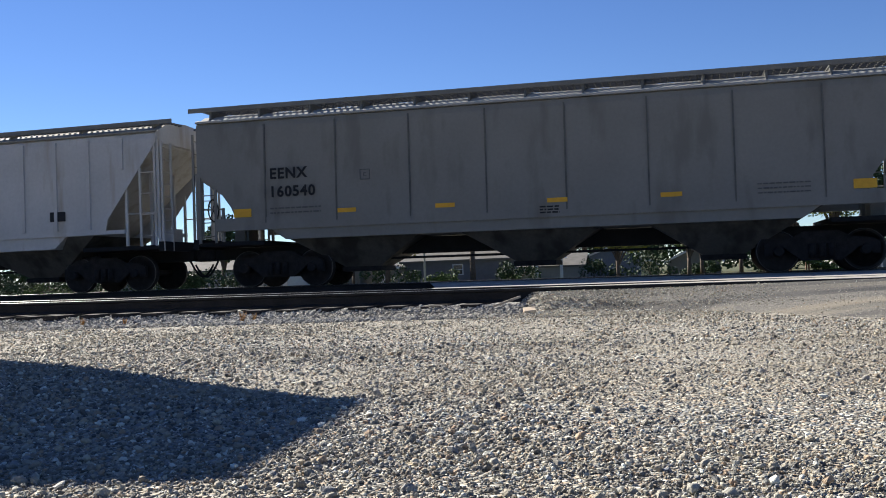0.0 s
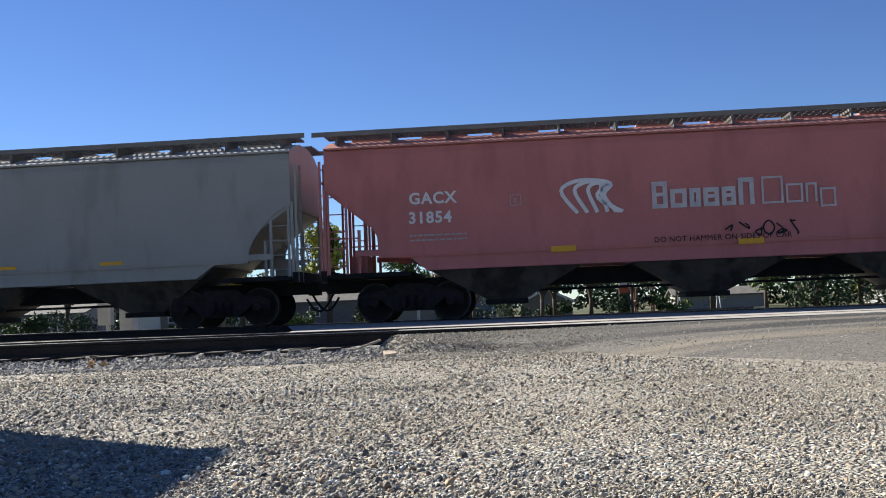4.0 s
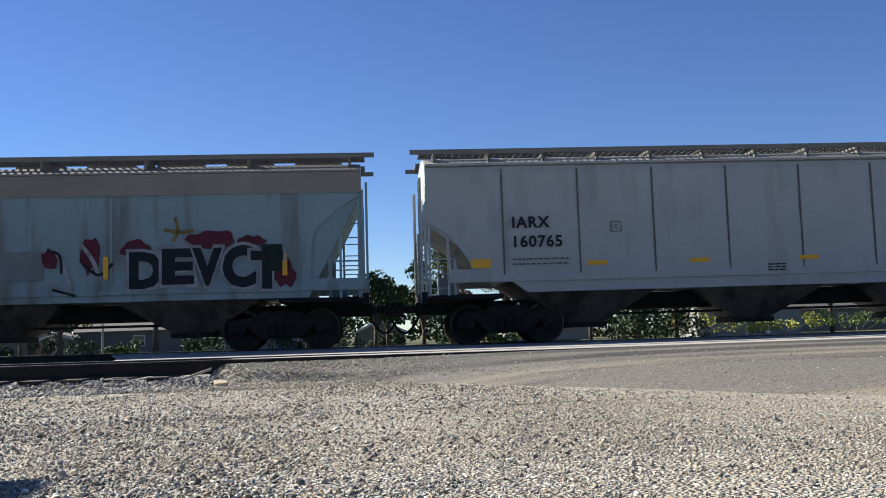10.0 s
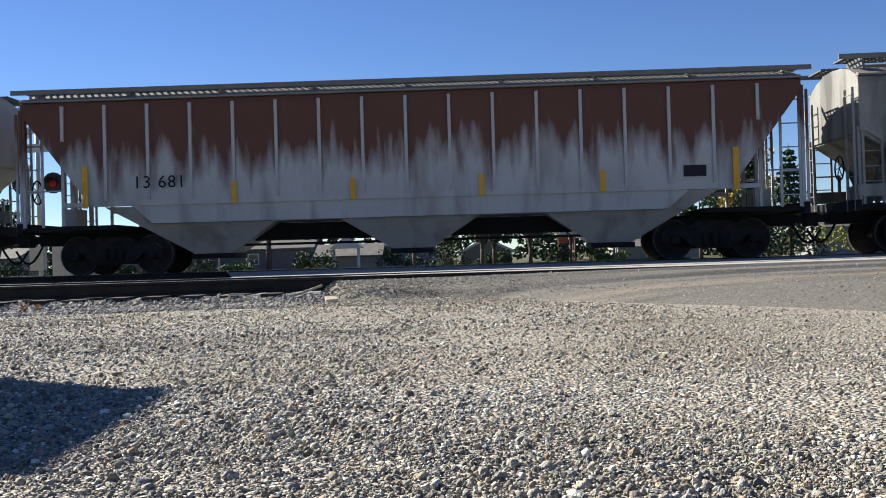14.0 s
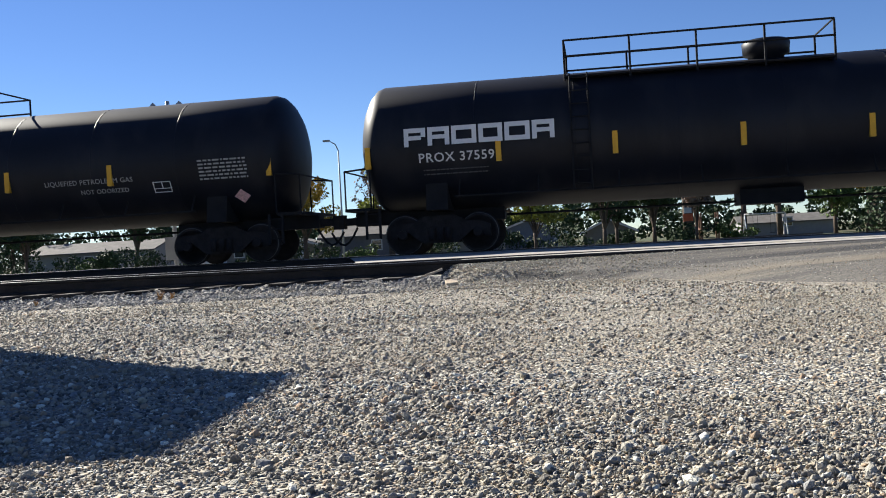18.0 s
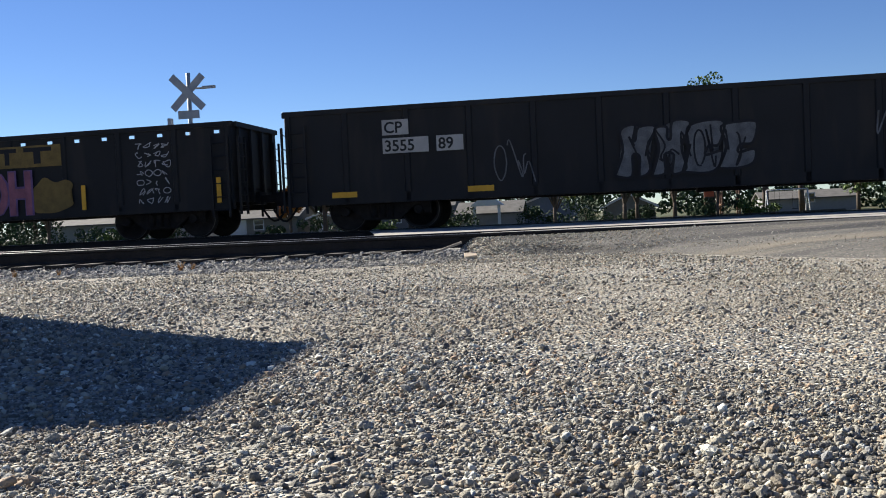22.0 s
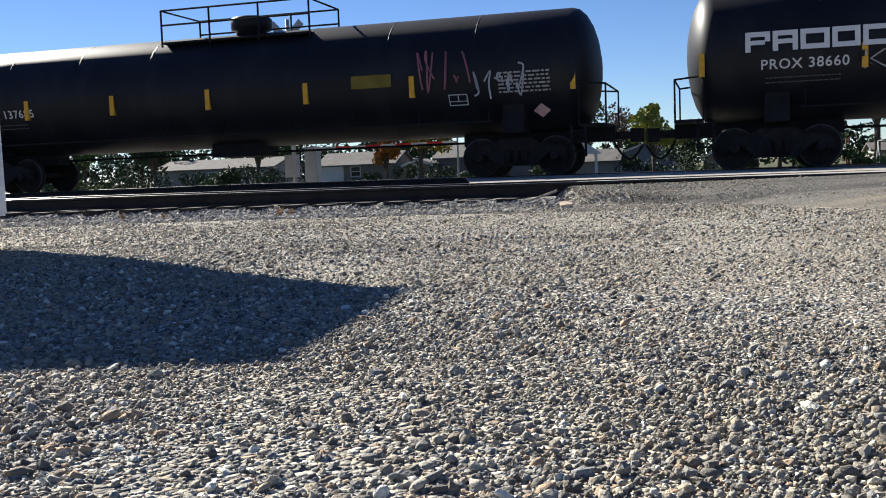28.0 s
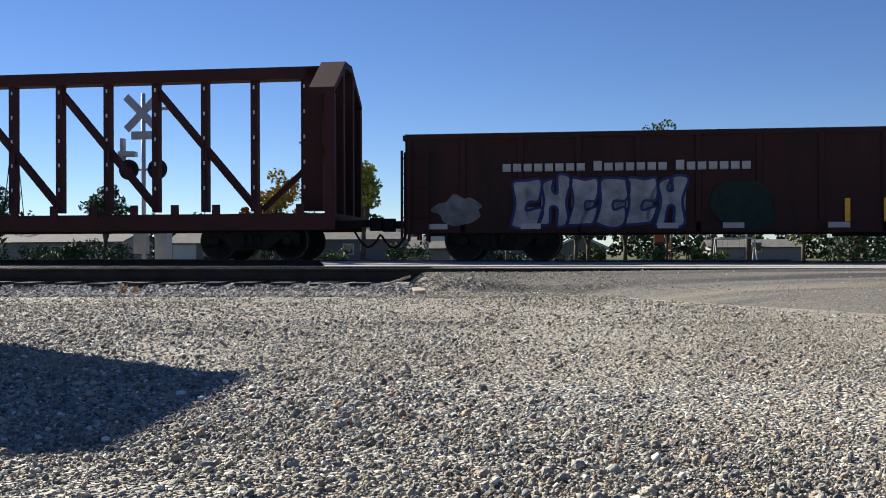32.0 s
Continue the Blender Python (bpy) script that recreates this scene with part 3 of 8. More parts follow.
def hopper(x_left, x_right, label, paint, roofm, cut="round", ribs=8, rib_w=0.05, rib_d=0.012, z_eave=4.03, z_top=4.50, sill=True, through=False, bays=3, walk_gap=True, stripe=None, lower=None, inner=None, hw=1.58, walkm=None, sill_z=(1.30, 1.56), ribm=None, zs=1.46, top_band=None):
    """A covered grain hopper: side sheets cut away over the bogies, slope sheets, bays, roof, walkway, ladders."""
    car, mid, h = start_car("hopper_car", x_left, x_right, label, "hopper car")
    lower, inner = lower or paint, inner or paint
    e = h - 0.12
    if cut == "round":
        c = [(0, 2.75), (0.16, 2.72), (0.42, 2.55), (0.68, 2.28), (0.90, 1.98), (1.0, 1.75), (1.03, zs)]
    elif cut == "tall":
        c = [(0, 3.05), (0.2, 2.98), (0.45, 2.82), (0.75, 2.58), (1.05, 2.22), (1.19, 1.95), (1.22, zs)]
    elif cut == "lens":
        c = [(0, 3.35), (0.3, 3.15), (0.68, 2.85), (1.0, 2.55), (1.22, 2.25), (1.31, 1.95), (1.32, zs)]
    elif cut == "slant":
        c = [(0, 3.2), (1.1, 2.0), (1.15, 1.88), (1.16, zs)]
    elif cut == "wing":
        c = [(0, 3.46), (0.55, 3.08), (0.85, 2.85), (1.04, 2.63), (1.11, 2.36), (1.15, 1.68), (1.16, zs)]
    elif cut == "slope":
        c = [(0, 3.72), (0.5, 3.05), (1.1, 2.25), (1.42, 1.82), (1.48, zs)]
    else:
        c = [(0, 2.95), (0.12, 2.88), (1.1, 1.95), (1.2, 1.75), (1.22, zs)]
    inset = c[-1][0]
    # roof and upper body, one cross-section drawn along the car
    zc = c[0][1]
    bm = B()
    sec = [(-hw, zc), (-hw, z_eave - 0.22), (-hw + 0.03, z_eave - 0.08), (-hw + 0.12, z_eave)]
    top = [(-hw + 0.5, z_eave + 0.17), (-0.55, z_eave + 0.29), (0, z_eave + 0.32)]
    full = sec + top + [(-y, z) for y, z in reversed(sec + top[:-1])]
    prism(bm, full, -e, e, "x")
    # roof sheet pieces take the roof material
    for f in bm.faces:
        ctr = f.calc_center_median()
        if ctr.z > z_eave + 0.01 and abs(f.normal.x) < 0.5:
            f.material_index = 1
        elif max(abs(v.co.x) for v in f.verts) == min(abs(v.co.x) for v in f.verts) and abs(ctr.x) > e - 0.01:
            f.material_index = 2
    body = part("body", bm, [paint, roofm, inner], car)
    # side sheets with the corner cut
    for s in (-1, 1):
        bm = B()
        outl = [(-e + u, w) for u, w in c] + [(e - u, w) for u, w in reversed(c)] + []
        prism(bm, outl, s * hw - 0.012 * (1 - s) * 0.5, s * hw + 0.012 * (1 + s) * 0.5 if s > 0 else s * hw + 0.03, "y")
        part("side_sheet", bm, paint, car)
    # slope sheets and hold between them
    run = {"slope": 3.0, "wing": 1.2}.get(cut, 2.3)
    zl = 1.15 if inner is paint else 1.5
    bm = B()
    prism(bm, [(-e + 0.05, zc + 0.02), (-e + 0.05, zc - 0.05), (-e + run, zl), (e - run, zl), (e - 0.05, zc - 0.05), (e - 0.05, zc + 0.02)], -hw + 0.035, hw - 0.035, "y")
    part("slope_sheet", bm, inner, car)
    # discharge bays
    span = (2 * e - 2 * 1.75) / bays
    for i in range(bays):
        x0 = -e + 1.75 + span * i
        bm = B()
        cx = x0 + span / 2
        w = 0.42
        for s in (-1, 1):
            lo = [bm.verts.new(p) for p in ((cx - w, s * 0.5, 0.42), (cx + w, s * 0.5, 0.42), (x0 + span - 0.12, s * (hw - 0.08), zs - 0.05), (x0 + 0.12, s * (hw - 0.08), zs - 0.05))]
            if s < 0:
                near = lo
            else:
                farv = lo
        bm.faces.new(near)
        bm.faces.new(farv[::-1])
        for k in range(4):
            bm.faces.new((near[k], farv[k], farv[(k + 1) % 4], near[(k + 1) % 4]))
        bay = part("discharge_bay", bm, lower, car)
        bm = box(B(), cx - w - 0.08, cx + w + 0.08, -0.62, 0.62, 0.32, 0.44)
        part("gate", bm, M_STEEL, bay)
    # side sill
    ends = h - 0.02 if through else e - inset + 0.55
    for s in (-1, 1):
        bm = box(B(), -ends, ends, min(s * (hw + 0.03), s * (hw - 0.10)), max(s * (hw + 0.03), s * (hw - 0.10)), sill_z[0], sill_z[1])
        part("side_sill", bm, paint, car)
    # centre sill and end platforms
    bm = box(B(), -h - 0.1, h + 0.1, -0.22, 0.22, 0.72, 1.02)
    part("centre_sill", bm, M_DARK, car)
    for s in (-1, 1):
        bm = B()
        x0, x1 = sorted((s * (e - inset - 0.7), s * (h - 0.05)))
        box(bm, x0, x1, -hw + 0.05, hw - 0.05, 1.04, 1.14)
        box(bm, *sorted((s * (h - 0.12), s * (h + 0.02))), -hw + 0.02, hw - 0.02, 0.98, 1.22)
        part("end_platform", bm, M_DARK, car)
        for sy in (-1, 1):
            # corner post and ladders at each corner
            bm = B()
            rod(bm, (s * (e + 0.02), sy * (hw - 0.06), 1.1), (s * (e + 0.02), sy * (hw - 0.06), zc + 0.1), 0.05, 4)
            rod(bm, (s * (e - inset * 0.62), sy * (hw - 0.1), 1.1), (s * (e - inset * 0.62), sy * (hw - 0.1), zc - inset * 0.75 if cut != "slope" else 2.6), 0.045, 4)
            rod(bm, (s * (e + 0.02), sy * (hw - 0.06), 1.95), (s * (e - inset * 0.62), sy * (hw - 0.1), 1.95), 0.02, 5)
            part("corner_post", bm, paint, car)
            ladder("ladder", car, s * (e - 0.06) - (0.42 if s > 0 else 0), sy * (hw - 0.02), 1.12, zc + 0.05, 0.42, paint, "x", 5)
            ladder("end_ladder", car, s * (h - 0.0), sy * (hw - 0.05) - (0.45 if sy > 0 else 0), 0.98, z_eave - 0.3, 0.45, paint, "y", 9)
        # vertical beams between slope sheet and platform
        bm = B()
        for yb in (-0.55, 0.55):
            rod(bm, (s * (e - 0.75), yb, 1.1), (s * (e - 0.75), yb, zc - 0.55), 0.06, 4)
        box(bm, *sorted((s * (e - 0.35), s * (e - 0.75))), -0.28, 0.28, 1.14, 1.6)
        part("end_brace", bm, paint, car)
    # exterior posts
    if ribs:
        bmr = B()
        zt = z_eave - 0.16
        box(bmr, -rib_w / 2, rib_w / 2, -rib_d, rib_d, 0, zt - zs - 0.02)
        rm = None
        for i in range(ribs):
            x = -e + 2 * e * (i + 1) / (ribs + 1)
            lowz = zs + 0.1
            du = min(x + e, e - x)
            for k in range(len(c) - 1):
                if c[k][0] <= du <= c[k + 1][0] and du < inset:
                    lowz = c[k][1] + 0.02
            for s in (-1, 1):
                m = pose(x, s * (hw + 0.01), lowz) @ Matrix.Diagonal((1, 1, (zt - lowz) / (zt - zs - 0.02), 1))
                if rm is None:
                    o = part("rib", bmr, ribm or paint, car, at=m)
                    rm = o.data
                else:
                    o = part("rib", rm, None, car, at=m)
    # eave rail
    for s in (-1, 1):
        bm = B()
        prism(bm, [(s * (hw - 0.10), z_eave - 0.05), (s * (hw + 0.035), z_eave - 0.05), (s * (hw + 0.035), z_eave - 0.01), (s * (hw - 0.08), z_eave + 0.035)], -e, e, "x")
        part("eave", bm, roofm, car)
    # roof walkway: grating on brackets, hatches
    zw = z_top
    brackets = max(6, int(2 * e / (1.18 if walk_gap else 1.9)))
    bk = None
    for i in range(brackets):
        x = -e + 0.25 + (2 * e - 0.5) * i / (brackets - 1)
        for s in (-1, 1):
            if bk is None:
                bmk = B()
                prism(bmk, [(-1.30, -0.30), (-1.26, -0.05), (-0.34, -0.05), (-0.40, -0.24)], -0.025, 0.025, "x")
                o = part("walkway_bracket", bmk, walkm or (M_GRATE if walk_gap else roofm), car)
                bk = o.data
            else:
                o = part("walkway_bracket", bk, None, car)
            o.matrix_basis = pose(x, 0, zw, 0, 0, 0 if s < 0 else 180)
    for s in (-1, 1):
        bm = B()
        y0, y1 = sorted((s * 0.42, s * 1.32))
        for k in range(6):
            yy = y0 + (y1 - y0) * k / 5
            box(bm, -e - 0.1, e + 0.1, yy - 0.015, yy + 0.015, zw - 0.05, zw)
        nx = int(2 * e / 0.16)
        for k in range(nx):
            xx = -e - 0.09 + (2 * e + 0.18) * k / (nx - 1)
            box(bm, xx - 0.012, xx + 0.012, y0, y1, zw - 0.045, zw - 0.012)
        part("walkway", bm, walkm or M_GRATE, car, "steel grating roof walkway")
        part("walkway_edge_beam", box(B(), -e - 0.32, e + 0.32, *sorted((s * 1.325, s * 1.36)), zw - 0.10, zw + 0.01), walkm or M_EDGE, car)
    if top_band:
        part("top_chord", box(B(), -e, e, -hw - 0.03, -hw + 0.01, top_band[0], top_band[1]), roofm, car, "dull grey-brown band under the eave")
    for i in range(10):
        x = -e + 1.0 + (2 * e - 2.0) * i / 9
        bm = box(B(), x - 0.55, x + 0.55, -0.32, 0.32, z_eave + 0.2, z_eave + 0.40)
        part("hatch", bm, roofm, car)
    add_couplers(car, h, -h)
    CARS.append((car, mid, add_bogies(car, h - 2.0)))
    # dark rigging and centre sill between the bogies
    part("underframe", box(B(), -e + 2.6, e - 2.6, -0.32, 0.32, 0.74, 1.12), M_DARK, car)
    # dark brake gear between the bays
    bm = B()
    for s in (-1, 1):
        box(bm, *sorted((s * (e - 3.0), s * (e - 2.2))), -0.7, 0.7, 0.55, 0.95)
    rod(bm, (-e + 3, -0.5, 0.62), (e - 3, -0.5, 0.62), 0.03, 6)
    part("brake_gear", bm, M_DARK, car)
    # handbrake wheel
    bm = B()
    ring = [(-h + 0.02, -0.55 + 0.28 * math.cos(a * math.tau / 14), 2.0 + 0.28 * math.sin(a * math.tau / 14)) for a in range(15)]
    pipe(bm, ring, 0.02, 5)
    for a in range(5):
        rod(bm, (-h + 0.02, -0.55, 2.0), ring[a * 3 % 14], 0.012, 4)
    part("handbrake_wheel", bm, M_DARK, car)
    return car, e, hw + 0.034, h


def tank(x_left, x_right, label, paint, dome=0.5, loop=False, rail_span=None, platform=None, r=1.54, zc=2.55, band=None, ladder_side=True, strips=(3.4, 6.0, 8.75, 11.4, 14.1)):
    """A long pressure tank car: round shell with domed heads, stub sill, top platform with railings."""
    car, mid, h = start_car("tank_car", x_left, x_right, label, "tank car")
    e = h - 0.25
    bm = B()
    prof = []
    hd = 0.62
    for k in range(7):
        a = math.pi / 2 * k / 6
        prof.append((max(0.02, r * math.sin(a)), -e + hd * (1 - math.cos(a))))
    nseg = 8
    for k in range(1, nseg):
        prof.append((r, -e + hd + (2 * e - 2 * hd) * k / nseg))
    prof += [(q, -a) for q, a in reversed(prof[:7])]
    lathe(bm, prof, "x", 48, (0, 0, zc))
    part("tank_shell", bm, paint, car)
    for k in range(1, nseg):
        x = -e + hd + (2 * e - 2 * hd) * k / nseg
        bm = B()
        lathe(bm, [(r - 0.01, x - 0.02), (r + 0.004, x - 0.012), (r + 0.004, x + 0.012), (r - 0.01, x + 0.02)], "x", 40, (0, 0, zc))
        part("weld_seam", bm, paint, car)
    # bogie bolster saddles and stub sills
    for s in (-1, 1):
        bm = B()
        box(bm, *sorted((s * (h - 3.6), s * (h + 0.05))), -0.25, 0.25, 0.74, 1.08)
        prism(bm, [(-1.35, 1.0), (-1.2, 1.75), (1.2, 1.75), (1.35, 1.0)], s * (h - 2.15) - 0.25, s * (h - 2.15) + 0.25, "x")
        part("stub_sill", bm, M_DARK, car)
        bm = box(B(), *sorted((s * (h - 0.6), s * (h + 0.0))), -1.45, 1.45, 1.06, 1.13)
        part("end_platform", bm, M_DARK, car)
        bm = B()
        for sy in (-1, 1):
            pipe(bm, [(s * (h - 0.62), sy * 1.42, 1.1), (s * (h - 0.62), sy * 1.42, 2.05), (s * (h - 0.02), sy * 1.42, 2.0), (s * (h - 0.02), sy * 1.42, 1.1)], 0.022, 6)
        pipe(bm, [(s * (h - 0.02), -1.42, 2.0), (s * (h - 0.02), 1.42, 2.0)], 0.022, 6)
        part("end_handrail", bm, M_DARK, car)
        ladder("corner_step", car, s * (h - 0.5) - (0.3 if s > 0 else 0), -1.46, 0.4, 1.1, 0.32, M_DARK, "x", 3)
    # long side handrail just under the belly
    bm = B()
    for sy in (-1, 1):
        rod(bm, (-h + 2.6, sy * 1.5, 1.28), (h - 2.6, sy * 1.5, 1.28), 0.025, 6)
        n = 9
        for k in range(n):
            x = -h + 2.7 + (2 * h - 5.4) * k / (n - 1)
            rod(bm, (x, sy * 1.5, 1.28), (x, sy * 1.2, 1.75), 0.02, 5)
    part("side_handrail", bm, M_DARK, car)
    # brake gear under the shell
    bm = box(B(), -0.9, 0.5, -0.5, 0.5, 0.75, 1.1)
    rod(bm, (-h + 2.5, 0.3, 0.85), (h - 2.5, 0.3, 0.85), 0.03, 6)
    part("brake_gear", bm, M_DARK, car)
    # top platform
    px0, px1 = rail_span or (-2.6, 2.2)
    zt = zc + r
    bm = B()
    for sy in (-1, 1):
        box(bm, px0, px1, sy * 0.75 - 0.25, sy * 0.75 + 0.25, zt - 0.22, zt - 0.18)
    part("top_platform", bm, M_DARK, car)
    bm = B()
    hr = 0.74
    for sy in (-1, 1):
        y = sy * 0.98
        n = max(3, int((px1 - px0) / 1.35) + 1)
        for k in range(n):
            x = px0 + (px1 - px0) * k / (n - 1)
            rod(bm, (x, y, zt - 0.3), (x, y, zt - 0.12 + hr), 0.026, 6)
        for zz in (hr, hr * 0.5):
            rod(bm, (px0, y, zt - 0.12 + zz), (px1, y, zt - 0.12 + zz), 0.024, 6)
    for x in (px0, px1):
        rod(bm, (x, -0.98, zt - 0.12 + hr), (x, 0.98, zt - 0.12 + hr), 0.024, 6)
    part("railing", bm, M_DARK, car)
    bm = B()
    dx = px0 + (px1 - px0) * dome
    lathe(bm, [(0.40, zt - 0.15), (0.40, zt + 0.06), (0.52, zt + 0.10), (0.54, zt + 0.36), (0.48, zt + 0.42), (0.2, zt + 0.45)], "z", 22, (dx, 0, 0))
    part("valve_housing", bm, paint, car)
    if ladder_side:
        bm = B()
        for k in (0, 1):
            x = px0 + 0.1 + 0.4 * k
            pipe(bm, [(x, -1.0, zt - 0.15), (x, -1.35, zt - 0.6), (x, -1.56, zc + 0.2), (x, -1.56, 1.25)], 0.022, 5)
        for i in range(9):
            z = 1.4 + i * 0.3
            y = -1.56 if z < zc + 0.3 else -1.56 + (z - zc - 0.3) * 0.28
            rod(bm, (px0 + 0.1, y, z), (px0 + 0.5, y, z), 0.014, 5)
        part("side_ladder", bm, M_DARK, car)
    if loop:
        bm = B()
        for sy in (-0.45, 0.45):
            pipe(bm, [(-e + 0.35, sy, zt - 0.35), (-e + 0.38, sy, zt + 0.18), (-e + 0.5, sy, zt + 0.24), (-e + 1.1, sy, zt + 0.10), (-e + 1.15, sy, zt - 0.1)], 0.025, 6)
        pipe(bm, [(-e + 0.5, -0.45, zt + 0.24), (-e + 0.5, 0.45, zt + 0.24)], 0.025, 6)
        part("end_loop_rail", bm, M_DARK, car)
    # reflector strips lie on the shell
    for k, x in enumerate((-e + 0.35, *(-e + q for q in strips), e - 0.5)):
        rr = r if 0 < k < 6 else r * 0.94
        bm = box(B(), x - 0.06, x + 0.06, -rr - 0.012, -rr + 0.10, zc - 0.53, zc - 0.03)
        part("reflector", bm, M_YELLOW, car, "yellow reflective strip")
    add_couplers(car, h, -h)
    CARS.append((car, mid, add_bogies(car, h - 2.15)))
    return car, e, r, h, zc


def gondola(x_left, x_right, label, paint, z_top=2.85, zs=0.80, posts=15, hw=1.52, post_w=0.16, post_d=0.04, holes=False, tops=None, sag=0.0):
    """An open-top high-side gondola: floor, side panels, posts, top chord, ladders."""
    car, mid, h = start_car("gondola_car", x_left, x_right, label, "gondola car")
    e = h - 0.15
    bm = box(B(), -e, e, -hw + 0.04, hw - 0.04, 1.06, 1.16)
    part("floor_pan", bm, M_DARK, car)
    n = posts - 1
    pm = None
    for s in (-1, 1):
        for i in range(n):
            x0, x1 = -e + 2 * e * i / n, -e + 2 * e * (i + 1) / n
            if holes:
                yy = sorted((s * hw, s * (hw - 0.03)))
                bm = box(B(), x0, x1, *yy, zs, z_top - 0.27)
                q = (x1 - x0) / 12
                for a, b in ((0, 2.4), (3.6, 8.4), (9.6, 12)):
                    part("vent_bar", box(B(), x0 + a * q, x0 + b * q, *yy, z_top - 0.27, z_top - 0.19), paint, car)
                part("upper_strip", box(B(), x0, x1, *yy, z_top - 0.19, z_top - 0.08), paint, car)
            else:
                bm = box(B(), x0, x1, *sorted((s * hw, s * (hw - 0.03))), zs, z_top - 0.08)
            part("side_panel", bm, paint, car)
        for i in range(posts):
            x = -e + 2 * e * i / n
            x = min(max(x, -e + post_w / 2), e - post_w / 2)
            if pm is None:
                bmr = B()
                prism(bmr, [(-post_w / 2, 0), (-post_w / 3, -post_d), (post_w / 3, -post_d), (post_w / 2, 0)], zs - 0.15, z_top - 0.1, "z")
                o = part("post", bmr, paint, car)
                pm = o.data
            else:
                o = part("post", pm, None, car)
            o.matrix_basis = pose(x, s * hw, 0, 0, 0, 0 if s < 0 else 180)
        y0, y1 = sorted((s * (hw + post_d + 0.01), s * (hw - 0.08)))
        bm = box(B(), -e - 0.03, e + 0.03, y0, y1, z_top - 0.11, z_top)
        bmesh.ops.bevel(bm, geom=bm.edges[:], offset=0.015, segments=1)
        part("top_chord", bm, tops or paint, car)
        y0, y1 = sorted((s * (hw + post_d), s * (hw - 0.08)))
        bm = box(B(), -e, e, y0, y1, zs - 0.17, zs + 0.06)
        part("side_sill", bm, paint, car)
    for s in (-1, 1):
        bm = box(B(), *sorted((s * e, s * (e - 0.03))), -hw, hw, zs, z_top - 0.05)
        for k in range(4):
            y = -hw + 2 * hw * (k + 0.5) / 4
            part("end_post", box(B(), *sorted((s * e, s * (e + 0.08))), y - 0.06, y + 0.06, zs, z_top - 0.122), paint, car)
        part("end_chord", box(B(), *sorted((s * (e - 0.05), s * (e + 0.10))), -hw + 0.1, hw - 0.1, z_top - 0.12, z_top - 0.004), paint, car)
        part("end_wall", bm, paint, car)
        for sy in (-1, 1):
            ladder("ladder", car, s * (e - 0.08) - (0.42 if s > 0 else 0), sy * (hw + 0.10), 0.45, z_top - 0.35, 0.42, paint, "x", 6)
            ladder("end_ladder", car, s * (e + 0.12), sy * (hw - 0.1) - (0.42 if sy > 0 else 0), 0.5, z_top - 0.35, 0.42, paint, "y", 6)
    bm = box(B(), -h, h, -0.24, 0.24, 0.74, 1.05)
    part("centre_sill", bm, M_DARK, car)
    bm = B()
    for k in range(8):
        x = -e + 3.0 + (2 * e - 6.0) * k / 7
        box(bm, x - 0.06, x + 0.06, -hw + 0.05, hw - 0.05, 0.86, 1.05)
    rod(bm, (-e + 2.5, -0.6, 0.78), (e - 2.5, -0.6, 0.78), 0.03, 6)
    box(bm, -0.8, 0.4, -0.9, -0.4, 0.55, 0.9)
    part("brake_gear", bm, M_DARK, car)
    add_couplers(car, h, -h)
    CARS.append((car, mid, add_bogies(car, h - 2.3)))
    return car, e, hw + post_d + 0.006, h


